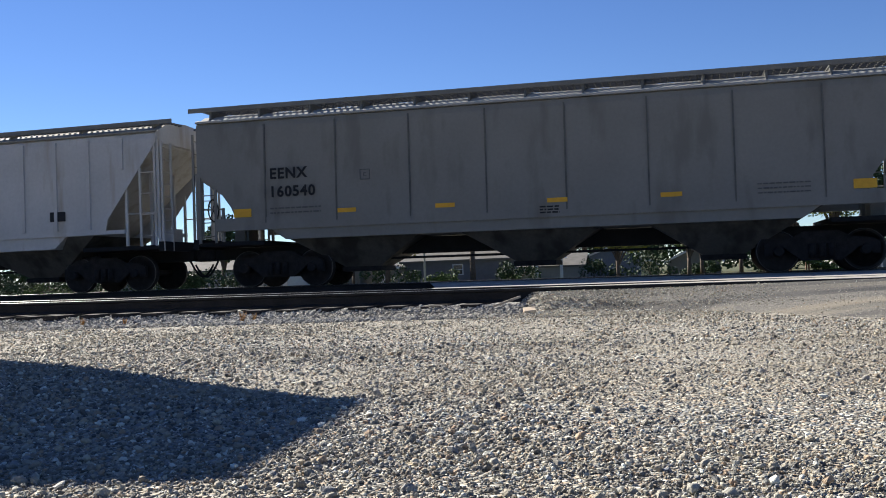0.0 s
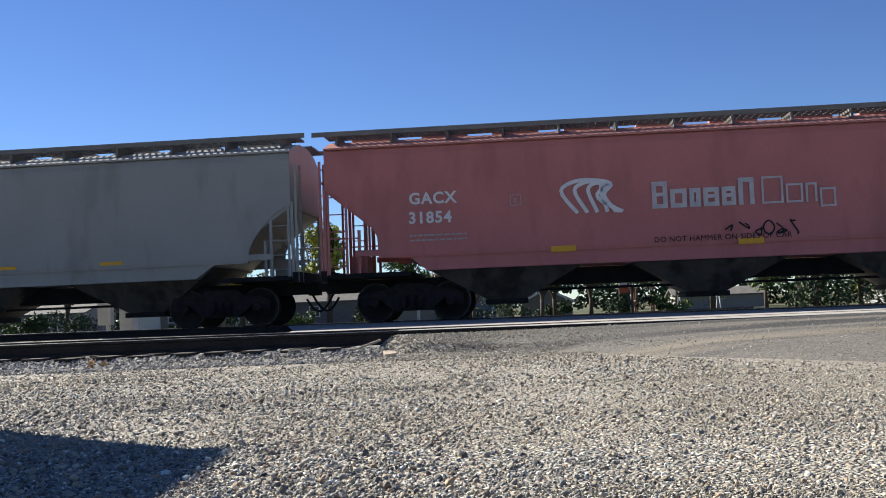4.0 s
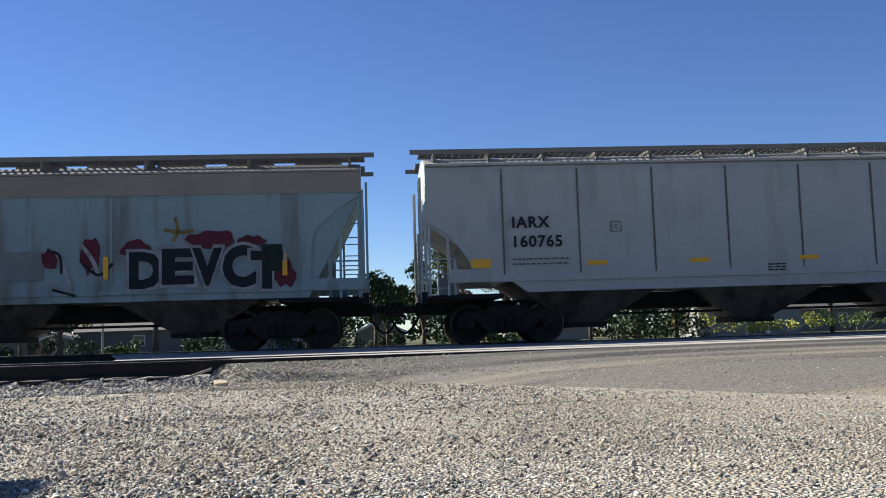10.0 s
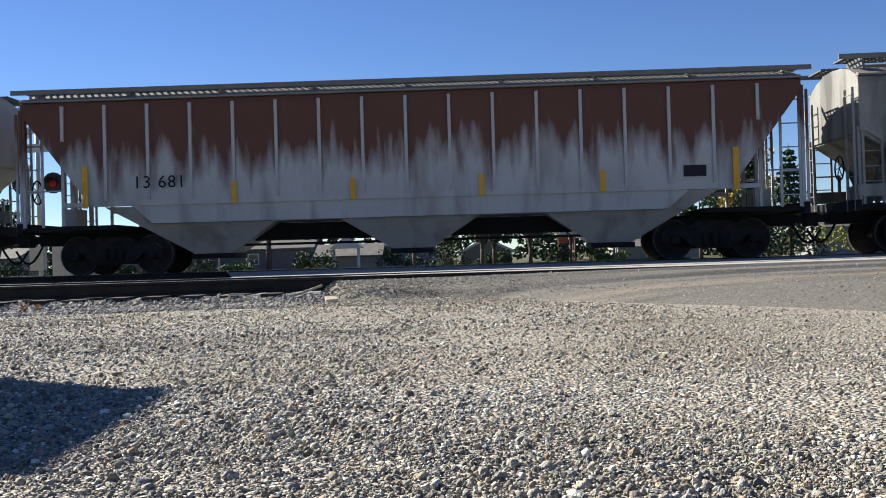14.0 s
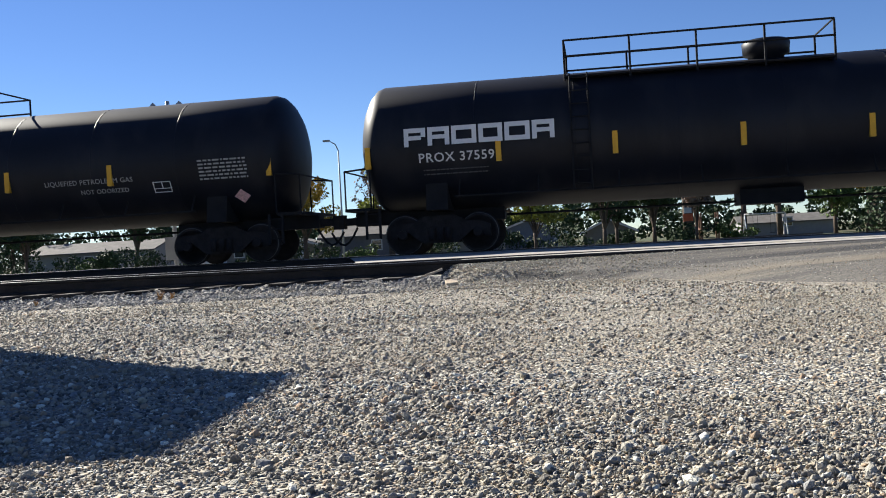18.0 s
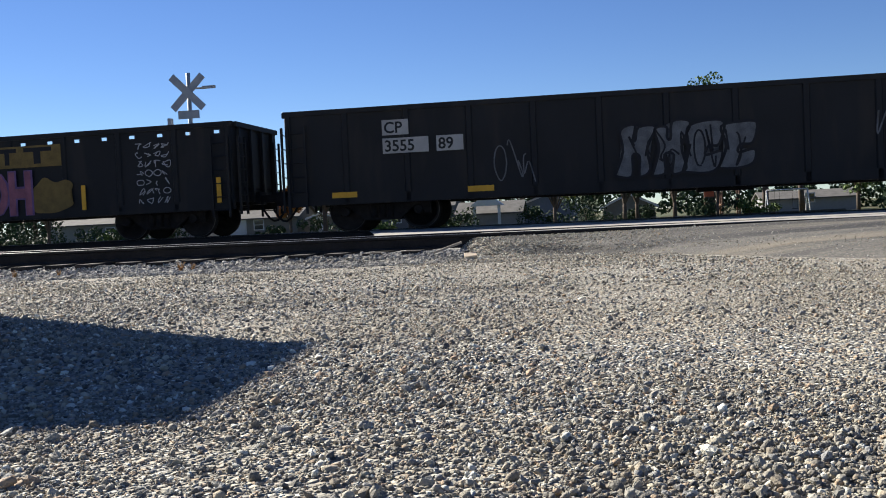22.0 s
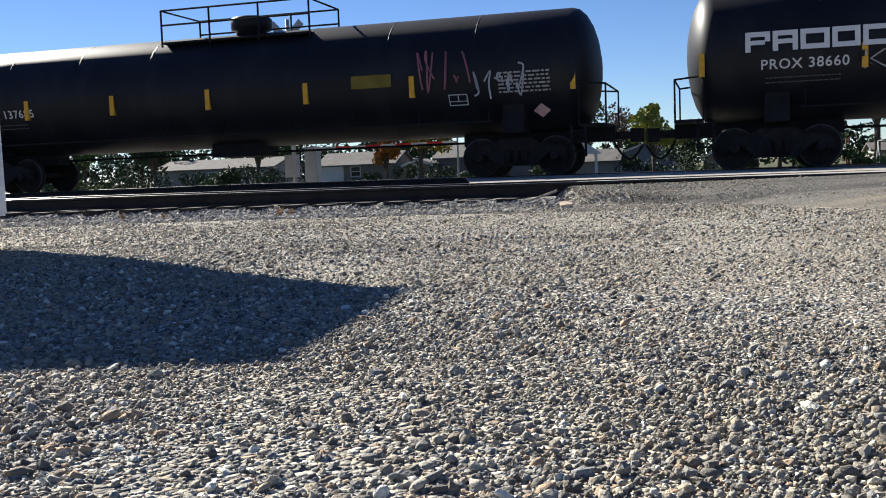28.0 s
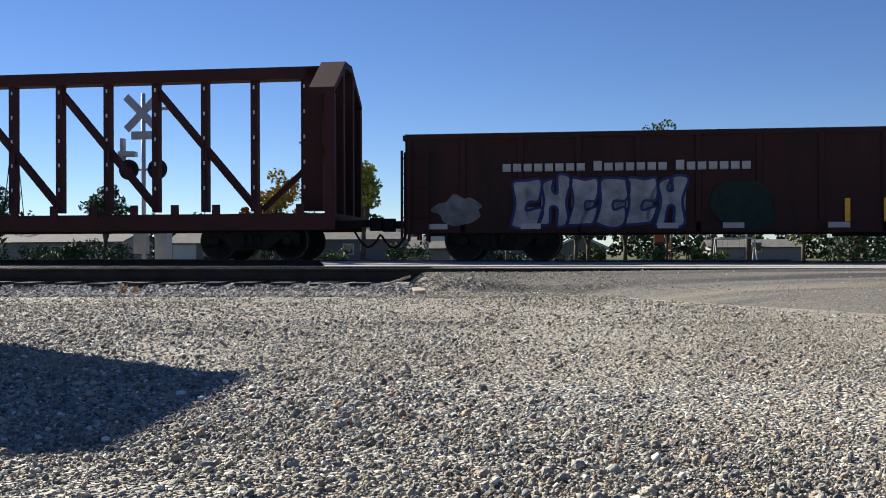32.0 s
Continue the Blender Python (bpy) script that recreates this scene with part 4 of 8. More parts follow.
def centerbeam(x_left, x_right, label, paint):
    """A lumber flat car: deck, tall end bulkheads, centre truss of posts and diagonals."""
    car, mid, h = start_car("centerbeam_car", x_left, x_right, label, "flat car")
    e = h - 0.15
    bm = box(B(), -e, e, -1.45, 1.45, 0.98, 1.08)
    part("deck", bm, paint, car)
    for s in (-1, 1):
        part("side_sill", box(B(), -e, e, *sorted((s * 1.46, s * 1.54)), 0.70, 1.084), paint, car)
    zt = 4.80
    for s in (-1, 1):
        for y in (-1.42, -0.5, 0.5, 1.42):
            part("bulkhead_post", box(B(), *sorted((s * e, s * (e - 0.22))), y - 0.09, y + 0.09, 1.08, zt - (0.95 if abs(y) > 1 else 0.17)), paint, car)
        part("bulkhead_sheet", box(B(), *sorted((s * (e - 0.225), s * (e - 0.26))), -1.42, 1.42, 1.08, zt - 0.96), paint, car)
        bm = B()
        prism(bm, [(-1.5, zt - 0.8), (-0.35, zt), (0.35, zt), (1.5, zt - 0.8), (1.5, zt - 0.95), (0.3, zt - 0.16), (-0.3, zt - 0.16), (-1.5, zt - 0.95)], *sorted((s * e, s * (e - 0.6))), "x")
        part("bulkhead_cap", bm, paint, car)
        bm = box(B(), *sorted((s * (e - 0.62), s * (e - 1.05))), -0.2, 0.2, 1.2, zt - 0.1)
        part("end_post", bm, paint, car)
    bm = box(B(), -e + 0.4, e - 0.4, -0.2, 0.2, zt - 0.36, zt - 0.06)
    part("top_beam", bm, paint, car)
    n = 17
    step = (2 * e - 2.2) / (n - 1)
    xs = [-e + 1.1 + step * k for k in range(n)]
    for x in xs:
        bm = box(B(), x - 0.085, x + 0.085, -0.11, 0.11, 1.2, zt - 0.3)
        pst = part("post", bm, paint, car)
        bm = B()
        for k in range(5):
            z = 1.75 + k * 0.62
            box(bm, x - 0.02, x + 0.02, -0.116, -0.112, z, z + 0.09)
        part("load_marks", bm, M_WHITE, pst)
    for k in range(n - 3):
        if k % 2 != (n - 1) % 2:
            p = [(xs[k], zt - 0.5), (xs[k + 2], 1.3)]
            bm = B()
            rod(bm, (p[0][0], 0, p[0][1]), (p[1][0], 0, p[1][1]), 0.11, 4)
            part("diagonal", bm, paint, car)
    bm = B()
    rod(bm, (xs[-1] + step * 0.45, 0, 2.75), (xs[-2] + 0.2, 0, 1.25), 0.10, 4)
    part("diagonal", bm, paint, car)
    bm = B()
    for k in range(0, n - 1, 2):
        rod(bm, (xs[k], -0.12, 3.0), (xs[k] + step * 0.45, -1.4, 1.22), 0.012, 4)
        rod(bm, (xs[k], 0.12, 3.0), (xs[k] - step * 0.45, 1.4, 1.22), 0.012, 4)
    part("tie_down_cable", bm, M_DARK, car)
    me = bm_to_mesh("winch", box(B(), -0.09, 0.09, -0.03, 0.03, -0.14, 0.14), [paint])
    for k in range(22):
        part("winch", me, None, car, at=pose(-e + 0.8 + (2 * e - 1.6) * k / 21, -1.573, 1.16))
    add_couplers(car, h, -h)
    CARS.append((car, mid, add_bogies(car, h - 2.3)))
    return car, e, 1.506, h

# ---- paints of the cars ----
P_GREYD = mat("paint_grey", (0.1753, 0.1706, 0.1563), 0.55, vary=0.08, scale=0.7, stain=(0.1374, 0.1326, 0.1184), stain_amt=0.25, stain_scale=(1.2, 1, 0.35), fine=14)
P_GREY = mat("paint_mid_grey", (0.29, 0.315, 0.315), 0.5, vary=0.06, scale=0.7, stain=(0.24, 0.255, 0.25), stain_amt=0.25, stain_scale=(1.2, 1, 0.3), fine=14)
P_PALE = mat("paint_pale_grey", (0.245, 0.252, 0.24), 0.5, vary=0.05, scale=0.7, stain=(0.205, 0.205, 0.19), stain_amt=0.2, stain_scale=(1.2, 1, 0.3), fine=14)
P_RIBBED = mat("paint_chalky_grey", (0.4206, 0.4115, 0.4023), 0.65, vary=0.08, scale=0.8, stain=(0.3292, 0.3018, 0.2652), stain_amt=0.25, stain_scale=(1.5, 1, 0.25), fine=12)
P_RED = mat("paint_faded_red", (0.4085, 0.1509, 0.1376), 0.6, vary=0.07, scale=0.6, stain=(0.3463, 0.1287, 0.1154), stain_amt=0.3, stain_scale=(1.0, 1, 0.3), fine=14)
P_BROWN = mat("paint_dark_brown", (0.04898, 0.01013, 0.007601), 0.6, vary=0.2, scale=0.6, stain=(0.02196, 0.008445, 0.007601), stain_amt=0.4, stain_scale=(1.4, 1, 0.25), fine=14)
P_BLUE = mat("paint_faded_blue", (0.1735, 0.2487, 0.2736), 0.6, vary=0.08, scale=0.6, stain=(0.1214, 0.1430, 0.1368), stain_amt=0.35, stain_scale=(1.3, 1, 0.2), fine=14)
P_LILAC = mat("paint_lilac_grey", (0.225, 0.25, 0.285), 0.6, vary=0.08, scale=0.6, stain=(0.18, 0.19, 0.205), stain_amt=0.3, stain_scale=(1.3, 1, 0.3), fine=14)
P_DIRTY = mat("paint_dirty_grey", (0.2267, 0.2229, 0.204), 0.7, vary=0.14, scale=0.6, stain=(0.09823, 0.09445, 0.08689), stain_amt=0.42, stain_scale=(1.1, 1, 0.18), fine=12)
P_RUST = mat("paint_white_rusted", (0.3937, 0.3937, 0.3858), 0.7, vary=0.08, scale=0.7, stain=(0.2835, 0.2677, 0.252), stain_amt=0.3, stain_scale=(1.2, 1, 0.2), fine=12, band=(2.15, 2.95, (0.1118, 0.0508, 0.03556)))
P_RUSTTOP = mat("rust_brown", (0.127, 0.06096, 0.04064), 0.85, vary=0.2, scale=1.2, stain=(0.4572, 0.4191, 0.381), stain_amt=0.32, stain_scale=(2.2, 1, 0.25), fine=12)
P_WHITE = mat("paint_white", (0.5993, 0.5902, 0.563), 0.5, vary=0.05, scale=0.6, stain=(0.4995, 0.4813, 0.445), stain_amt=0.25, stain_scale=(1.0, 1, 0.3), fine=14)
P_BLACK = mat("paint_tank_black", (0.006985, 0.007874, 0.01206), 0.5, spec=0.2, vary=0.25, scale=0.8, stain=(0.0127, 0.01334, 0.01651), stain_amt=0.3, stain_scale=(1, 1, 0.4))
P_GONBLK = mat("paint_gondola_black", (0.01118, 0.01173, 0.01341), 0.6, vary=0.2, scale=0.8, stain=(0.01956, 0.01788, 0.01676), stain_amt=0.3, stain_scale=(1.4, 1, 0.3))
P_GONRED = mat("paint_gondola_red", (0.0569, 0.0128, 0.0100), 0.65, vary=0.14, scale=0.8, stain=(0.0370, 0.0114, 0.0094), stain_amt=0.35, stain_scale=(1.4, 1, 0.3))
P_GONBRN = mat("paint_gondola_brown", (0.0273, 0.0090, 0.0077), 0.7, vary=0.16, scale=0.8, stain=(0.0176, 0.0083, 0.0074), stain_amt=0.35, stain_scale=(1.4, 1, 0.3))
P_BEAM = mat("paint_beam_maroon", (0.04, 0.01173, 0.01067), 0.65, vary=0.16, scale=0.9)
P_BAY = mat("bay_grime", (0.08033, 0.07544, 0.06845), 0.8, vary=0.2, scale=0.9, stain=(0.03492, 0.03213, 0.02934), stain_amt=0.4, stain_scale=(1.2, 1, 0.4), fine=14)
R_PALE = mat("roof_pale", (0.30, 0.295, 0.275), 0.6, vary=0.1, scale=1.0)
R_RED = mat("roof_faded_red", (0.36, 0.16, 0.135), 0.6, vary=0.1, scale=1.0)
R_TAN = mat("roof_tan", (0.20, 0.187, 0.16), 0.7, vary=0.12, scale=1.0)
# cream holds the light thrown back from the next car onto the end sheets
M_LITEND = mat("end_sheet_lit_cream", (0.72, 0.70, 0.64), 0.6, vary=0.06)

# ---- the train, front to back ----
M_NAVYINK = mat("lettering_navy", (0.012, 0.02, 0.085), 0.6, vary=0.1)
# darker than the sides: shade along the seams is put into the posts' colour
M_SEAM = mat("seam_shade", (0.10, 0.10, 0.095), 0.8, vary=0.3, scale=2.0)
L_GREYHOP = "grey covered grain hopper car with thin side posts and yellow reflectors"


M_FINE = mat("stencil_grey", (0.09, 0.09, 0.09), 0.7, vary=0.1)
M_DIMW = mat("stencil_faded", (0.32, 0.32, 0.31), 0.7, vary=0.1)


def car_marks(got, top, num, material=M_BLACK, xi=1.95, z1=2.62, z2=2.18, s=0.36):
    car, e, y = got[0], got[1], got[2]
    writing(car, top, -e + xi, -y - 0.004, z1, s, material, 1.12, 0.010)
    writing(car, num, -e + xi - 0.02, -y - 0.004, z2, s, material, 1.12, 0.010)
    bm = B()
    for a in ((0, 0.25, 0.23, 0.245), (0, 0.25, 0, 0.015), (0, 0.015, 0.015, 0.23), (0.235, 0.25, 0.015, 0.23), (0.09, 0.16, 0.08, 0.095), (0.09, 0.105, 0.095, 0.15), (0.09, 0.16, 0.15, 0.165)):
        box(bm, a[0], a[1], -0.004, 0.004, a[2], a[3])
    ob = part("stencil_frame", bm, M_FINE if material is not M_WHITE else M_DIMW, car)
    ob.matrix_basis = pose(-e + xi + 2.3, -y - 0.006, z2 + 0.3)
    bars(car, -e + xi, z2 - 0.3, 2, 1.3, 0.035, 0.075, -y - 0.004, M_FINE if material is not M_WHITE else M_DIMW, seed=len(num) + int(e * 10))


def grey_hopper(xl, xr, paint, top, num, ink=M_BLACK):
    got = hopper(xl, xr, L_GREYHOP, paint, R_PALE, "round", ribs=8, rib_w=0.034, rib_d=0.025, z_eave=4.13, z_top=4.5, lower=P_BAY, sill_z=(1.40, 1.70), ribm=M_SEAM)
    car, e, y, h = got
    car_marks(got, top, num, ink)
    reflectors(car, (-e + 3.9, -e + 6.3, -e + 8.9, -e + 11.4), 1.78, -y - 0.003, 0.46, 0.1)
    reflectors(car, (-e + 1.22, e - 1.05), 1.82, -y - 0.004, 0.46, 0.2)
    bars(car, e - 3.2, 1.9, 3, 1.1, 0.028, 0.07, -y - 0.004, M_FINE, seed=5)
    bars(car, e - 7.9, 1.62, 3, 0.45, 0.035, 0.03, -y - 0.004, M_BLACK, seed=6)
    return got


def smooth_hopper(xl, xr, label, paint, roofm, top, num, ink=M_BLACK, cut="round"):
    got = hopper(xl, xr, label, paint, roofm, cut, ribs=0, z_eave=4.05, z_top=4.46, lower=P_BAY, sill_z=(1.52, 1.66))
    car, e, y, h = got
    car_marks(got, top, num, ink, 1.95, 2.66, 2.22, 0.36)
    return got


A = grey_hopper(-10.98, 5.66, P_GREYD, "EENX", "160540")
Bc = hopper(-29.31, -11.82, "chalky grey covered hopper car with many side ribs", P_RIBBED, R_TAN, "slope", zs=1.5, sill_z=(1.46, 1.56), ribs=17, rib_w=0.09, lower=P_BAY, rib_d=0.05, walk_gap=False, z_top=4.30)
writing(Bc[0], "CR DX", -Bc[1] + 2.4, -Bc[2] - 0.02, 2.45, 0.34, M_BLACK, 1.15)
writing(Bc[0], "65 09", -Bc[1] + 2.45, -Bc[2] - 0.02, 1.98, 0.34, M_BLACK, 1.2)
C = smooth_hopper(-46.24, -30.03, "smooth grey covered grain hopper car", P_GREY, R_PALE, "IARX", "160224")
writing(C[0], "DO NOT HAMMER ON SIDES OF CAR", -1.7, -C[2] - 0.004, 2.18, 0.17, M_REDINK, 1.05)
D = smooth_hopper(-64.95, -47.36, "faded red covered hopper car with a large white company emblem", P_RED, R_RED, "GACX", "31854", M_WHITE, "tall")
E_ = smooth_hopper(-82.25, -65.51, "smooth pale grey covered grain hopper car", P_PALE, R_PALE, "IARX", "160225")
F = grey_hopper(-99.35, -82.90, P_GREYD, "IARX", "160593")
G = smooth_hopper(-116.41, -100.31, "pale grey covered hopper car with black scrawled graffiti", P_PALE, R_PALE, "IARX", "160229")
writing(G[0], "DO NOT HAMMER ON SIDES OF CAR", -1.1, -G[2] - 0.004, 2.1, 0.17, M_REDINK, 1.05)
H = hopper(-132.99, -116.79, "dark brown covered hopper car, end sheets coloured pale for bounced light", P_BROWN, P_BROWN, "lens", ribs=0, through=True, z_eave=4.05, z_top=4.46, inner=M_LITEND, lower=M_DARK, walkm=P_BROWN)
I_ = grey_hopper(-150.10, -134.05, P_GREY, "IARX", "160765")
J = hopper(-168.14, -151.33, "faded light blue covered hopper car with graffiti", P_BLUE, R_TAN, "wing", ribs=8, ribm=P_BLUE, top_band=(3.50, 3.97), through=True, lower=P_BAY, walk_gap=False, z_top=4.44)
writing(J[0], "FURX 815358", -J[1] + 1.75, -J[2] - 0.004, 1.84, 0.40, M_WHITE, 1.1)
K = hopper(-185.93, -168.95, "lilac grey covered hopper car with faded purple graffiti", P_LILAC, R_PALE, "slope", ribs=0, walk_gap=False, lower=P_BAY, z_top=4.44)
writing(K[0], "FURX", -K[1] + 1.95, -K[2] - 0.004, 2.47, 0.42, M_BLACK, 1.1)
writing(K[0], "815154", -K[1] + 1.95, -K[2] - 0.004, 1.9, 0.42, M_BLACK, 1.1)
L_ = hopper(-203.64, -187.09, "dirty grey covered hopper car with painted-over patches and tags", P_DIRTY, R_TAN, "round", ribs=6, through=True, lower=P_BAY)
writing(L_[0], "FLOX", -L_[1] + 1.75, -L_[2] - 0.016, 2.35, 0.38, M_BLACK, 1.15, 0.008)
writing(L_[0], "10368", -L_[1] + 1.75, -L_[2] - 0.016, 1.90, 0.38, M_DARK, 1.1)
M_ = hopper(-222.57, -204.68, "white ribbed covered hopper car with rusted upper sides", P_RUST, R_TAN, "slope", zs=1.6, sill_z=(1.56, 1.66), ribs=17, rib_w=0.07, rib_d=0.05, walk_gap=False, z_top=4.30)
N = grey_hopper(-240.04, -223.62, P_GREY, "IARX", "160558", M_NAVYINK)
O = grey_hopper(-258.27, -240.48, P_GREY, "IARX", "160771")
L_TANK = "long black pressure tank car with white lettering and yellow reflectors"


M_PLAC = mat("placard_pink", (0.62, 0.38, 0.36), 0.6, vary=0.3, scale=12)


def mark_block(k, w, h):
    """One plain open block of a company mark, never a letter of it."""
    bm = B()
    t = 0.105
    top, low = h / 2, -h / 2
    box(bm, 0, t, -0.004, 0.004, low, top)
    box(bm, w - t, w, -0.004, 0.004, 0.0 if k == 0 else low, top)
    box(bm, t, w - t, -0.004, 0.004, top - t, top)
    if k in (0, 1, 5):
        box(bm, t, w - t, -0.004, 0.004, -t * 0.6, t * 0.3)
    if k in (2, 3, 4):
        box(bm, t, w - t, -0.004, 0.004, low, low + t)
    return bm


def on_shell(ob, x, r, zc, dz, turn=0):
    """Lays a flat mark on the round shell, dz above its middle."""
    th = math.asin(dz / r)
    ob.matrix_basis = pose(x, -(r + 0.014) * math.cos(th), zc + (r + 0.014) * math.sin(th), turn - math.degrees(th), 0, 0)


def tank_marks(got, top, num, big=True, at=1.25):
    car, e, r, h, zc = got
    xm = -e + at
    on_shell(writing(car, num, 0, 0, 0, 0.30, M_WHITE, 1.1, 0.003), xm + 0.3, r, zc, -0.45, 90)
    on_shell(bars(car, 0, 0, 2, 1.5, 0.025, 0.08, 0, M_FINE, seed=int(e * 7)), xm + 0.4, r, zc, -0.64)
    if big:
        th = math.asin(0.12 / r)
        y, z = -(r + 0.03) * math.cos(th), zc + (r + 0.03) * math.sin(th)
        for k, w in enumerate((0.5, 0.5, 0.57, 0.54, 0.57, 0.5)):
            x = xm + sum((0.5, 0.5, 0.57, 0.54, 0.57, 0.5)[:k]) + 0.05 * k
            ob = part("company_mark", mark_block(k, w, 0.42), M_WHITE, car, "white block of the company mark" if k == 0 else "")
            ob.matrix_basis = pose(x, y, z, -math.degrees(th), 0, 0)
    # data panel and placard near the other end
    ob = bars(car, 0, 0.42, 6, 1.2, 0.04, 0.05, 0, M_DIMW, seed=9, name="data_panel")
    on_shell(ob, e - 2.2, r, zc, -0.5)
    bm = B()
    prism(bm, [(-0.2, 0), (0, -0.2), (0.2, 0), (0, 0.2)], -0.005, 0.005, "y")
    ob = part("placard", bm, M_PLAC, car, "red and white diamond placard")
    on_shell(ob, e - 1.25, r, zc, -0.95)
    bm = B()
    for a in ((0, 0.45, 0.27, 0.29), (0, 0.45, 0, 0.02), (0, 0.02, 0, 0.29), (0.43, 0.45, 0, 0.29), (0.22, 0.24, 0.1, 0.27), (0, 0.45, 0.1, 0.115)):
        box(bm, a[0], a[1], -0.004, 0.004, a[2], a[3])
    ob = part("stencil_frame", bm, M_WHITE, car)
    on_shell(ob, e - 3.4, r, zc, -0.75)


Pt = tank(-278.68, -258.87, L_TANK, P_BLACK, rail_span=(-4.7, 1.2), dome=0.78)
tank_marks(Pt, 1, "PROX 37559")
Q = tank(-298.79, -279.72, L_TANK, P_BLACK, rail_span=(-1.4, 1.3), dome=0.55, loop=True, ladder_side=False)
tank_marks(Q, 1, "PROX 30076", at=1.75)
R = hopper(-319.52, -300.26, "white covered plastics hopper car with scrawled graffiti", P_WHITE, R_PALE, "slant", ribs=0, walkm=P_RIBBED, through=True, bays=4, lower=P_BAY, z_eave=4.12, z_top=4.58)
car_marks(R, "DOWX", "22025", M_BLACK, 1.5, 2.18, 1.7, 0.38)
S = gondola(-341.49, -320.77, "black high-sided gondola car with pale graffiti tags", P_GONBLK)
T = gondola(-363.17, -342.51, "black gondola car with vents under its rim and bright graffiti", P_GONBLK, holes=True, z_top=2.72)
U = gondola(-384.71, -364.19, "dull red high-sided gondola car with white lettering", P_GONRED, posts=17)
V = tank(-405.29, -386.03, L_TANK, P_BLACK, rail_span=(-0.2, 5.0), dome=0.12, strips=(3.6, 6.75, 9.7, 12.35, 15.0))
tank_marks(V, 1, "PROX 36600", at=0.95)
W = tank(-425.85, -406.66, L_TANK, P_BLACK, rail_span=(-1.4, 1.3), dome=0.5, strips=(3.6, 6.75, 9.7, 12.35, 15.0), ladder_side=False)
tank_marks(W, 1, "PROX 38660")
X = tank(-446.17, -427.30, L_TANK, P_BLACK, rail_span=(-1.9, 2.2), dome=0.5, ladder_side=False, r=1.46, zc=2.45)
tank_marks(X, 0, "PLMX 137685", big=False, at=1.42)
Y = gondola(-467.64, -447.26, "brown high-sided gondola car with pale graffiti", P_GONBRN, posts=17)
Z = gondola(-489.52, -468.47, "brown gondola car with white lettering and graffiti", P_GONBRN, posts=17, z_top=2.88)
AA = centerbeam(-513.94, -490.89, "empty maroon centerbeam lumber flat car", P_BEAM)

for tk, off in ((Pt, 5.6), (Q, 6.2)):
    on_shell(writing(tk[0], "LIQUEFIED PETROLEUM GAS", 0, 0, 0, 0.17, M_DIMW, 1.08), tk[1] - off, tk[2], tk[4], -0.45, 90)
    on_shell(writing(tk[0], "NON ODORIZED" if tk is Pt else "NOT ODORIZED", 0, 0, 0, 0.16, M_DIMW, 1.05), tk[1] - off + 0.9, tk[2], tk[4], -0.68, 90)


# ---- paint sprayed on the cars ----
def ribbon(bm, pts, w, y=0.0, taper=True):
    n = len(pts)
    prev = None
    for i, (x, z) in enumerate(pts):
        a, b = pts[max(0, i - 1)], pts[min(n - 1, i + 1)]
        dx, dz = b[0] - a[0], b[1] - a[1]
        d = math.hypot(dx, dz) or 1.0
        ww = w / 2
        v = (bm.verts.new((x - dz / d * ww, y, z + dx / d * ww)), bm.verts.new((x + dz / d * ww, y, z - dx / d * ww)))
        if prev:
            bm.faces.new((prev[0], v[0], v[1], prev[1]))
        prev = v


def spline(pts, k=5):
    out = []
    n = len(pts)
    for i in range(n - 1):
        p0, p1, p2, p3 = pts[max(0, i - 1)], pts[i], pts[i + 1], pts[min(n - 1, i + 2)]
        for j in range(k):
            t = j / k
            out.append(tuple(0.5 * (2 * p1[c] + (p2[c] - p0[c]) * t + (2 * p0[c] - 5 * p1[c] + 4 * p2[c] - p3[c]) * t * t + (3 * p1[c] - p0[c] - 3 * p2[c] + p3[c]) * t ** 3) for c in (0, 1)))
    return out + [pts[-1]]


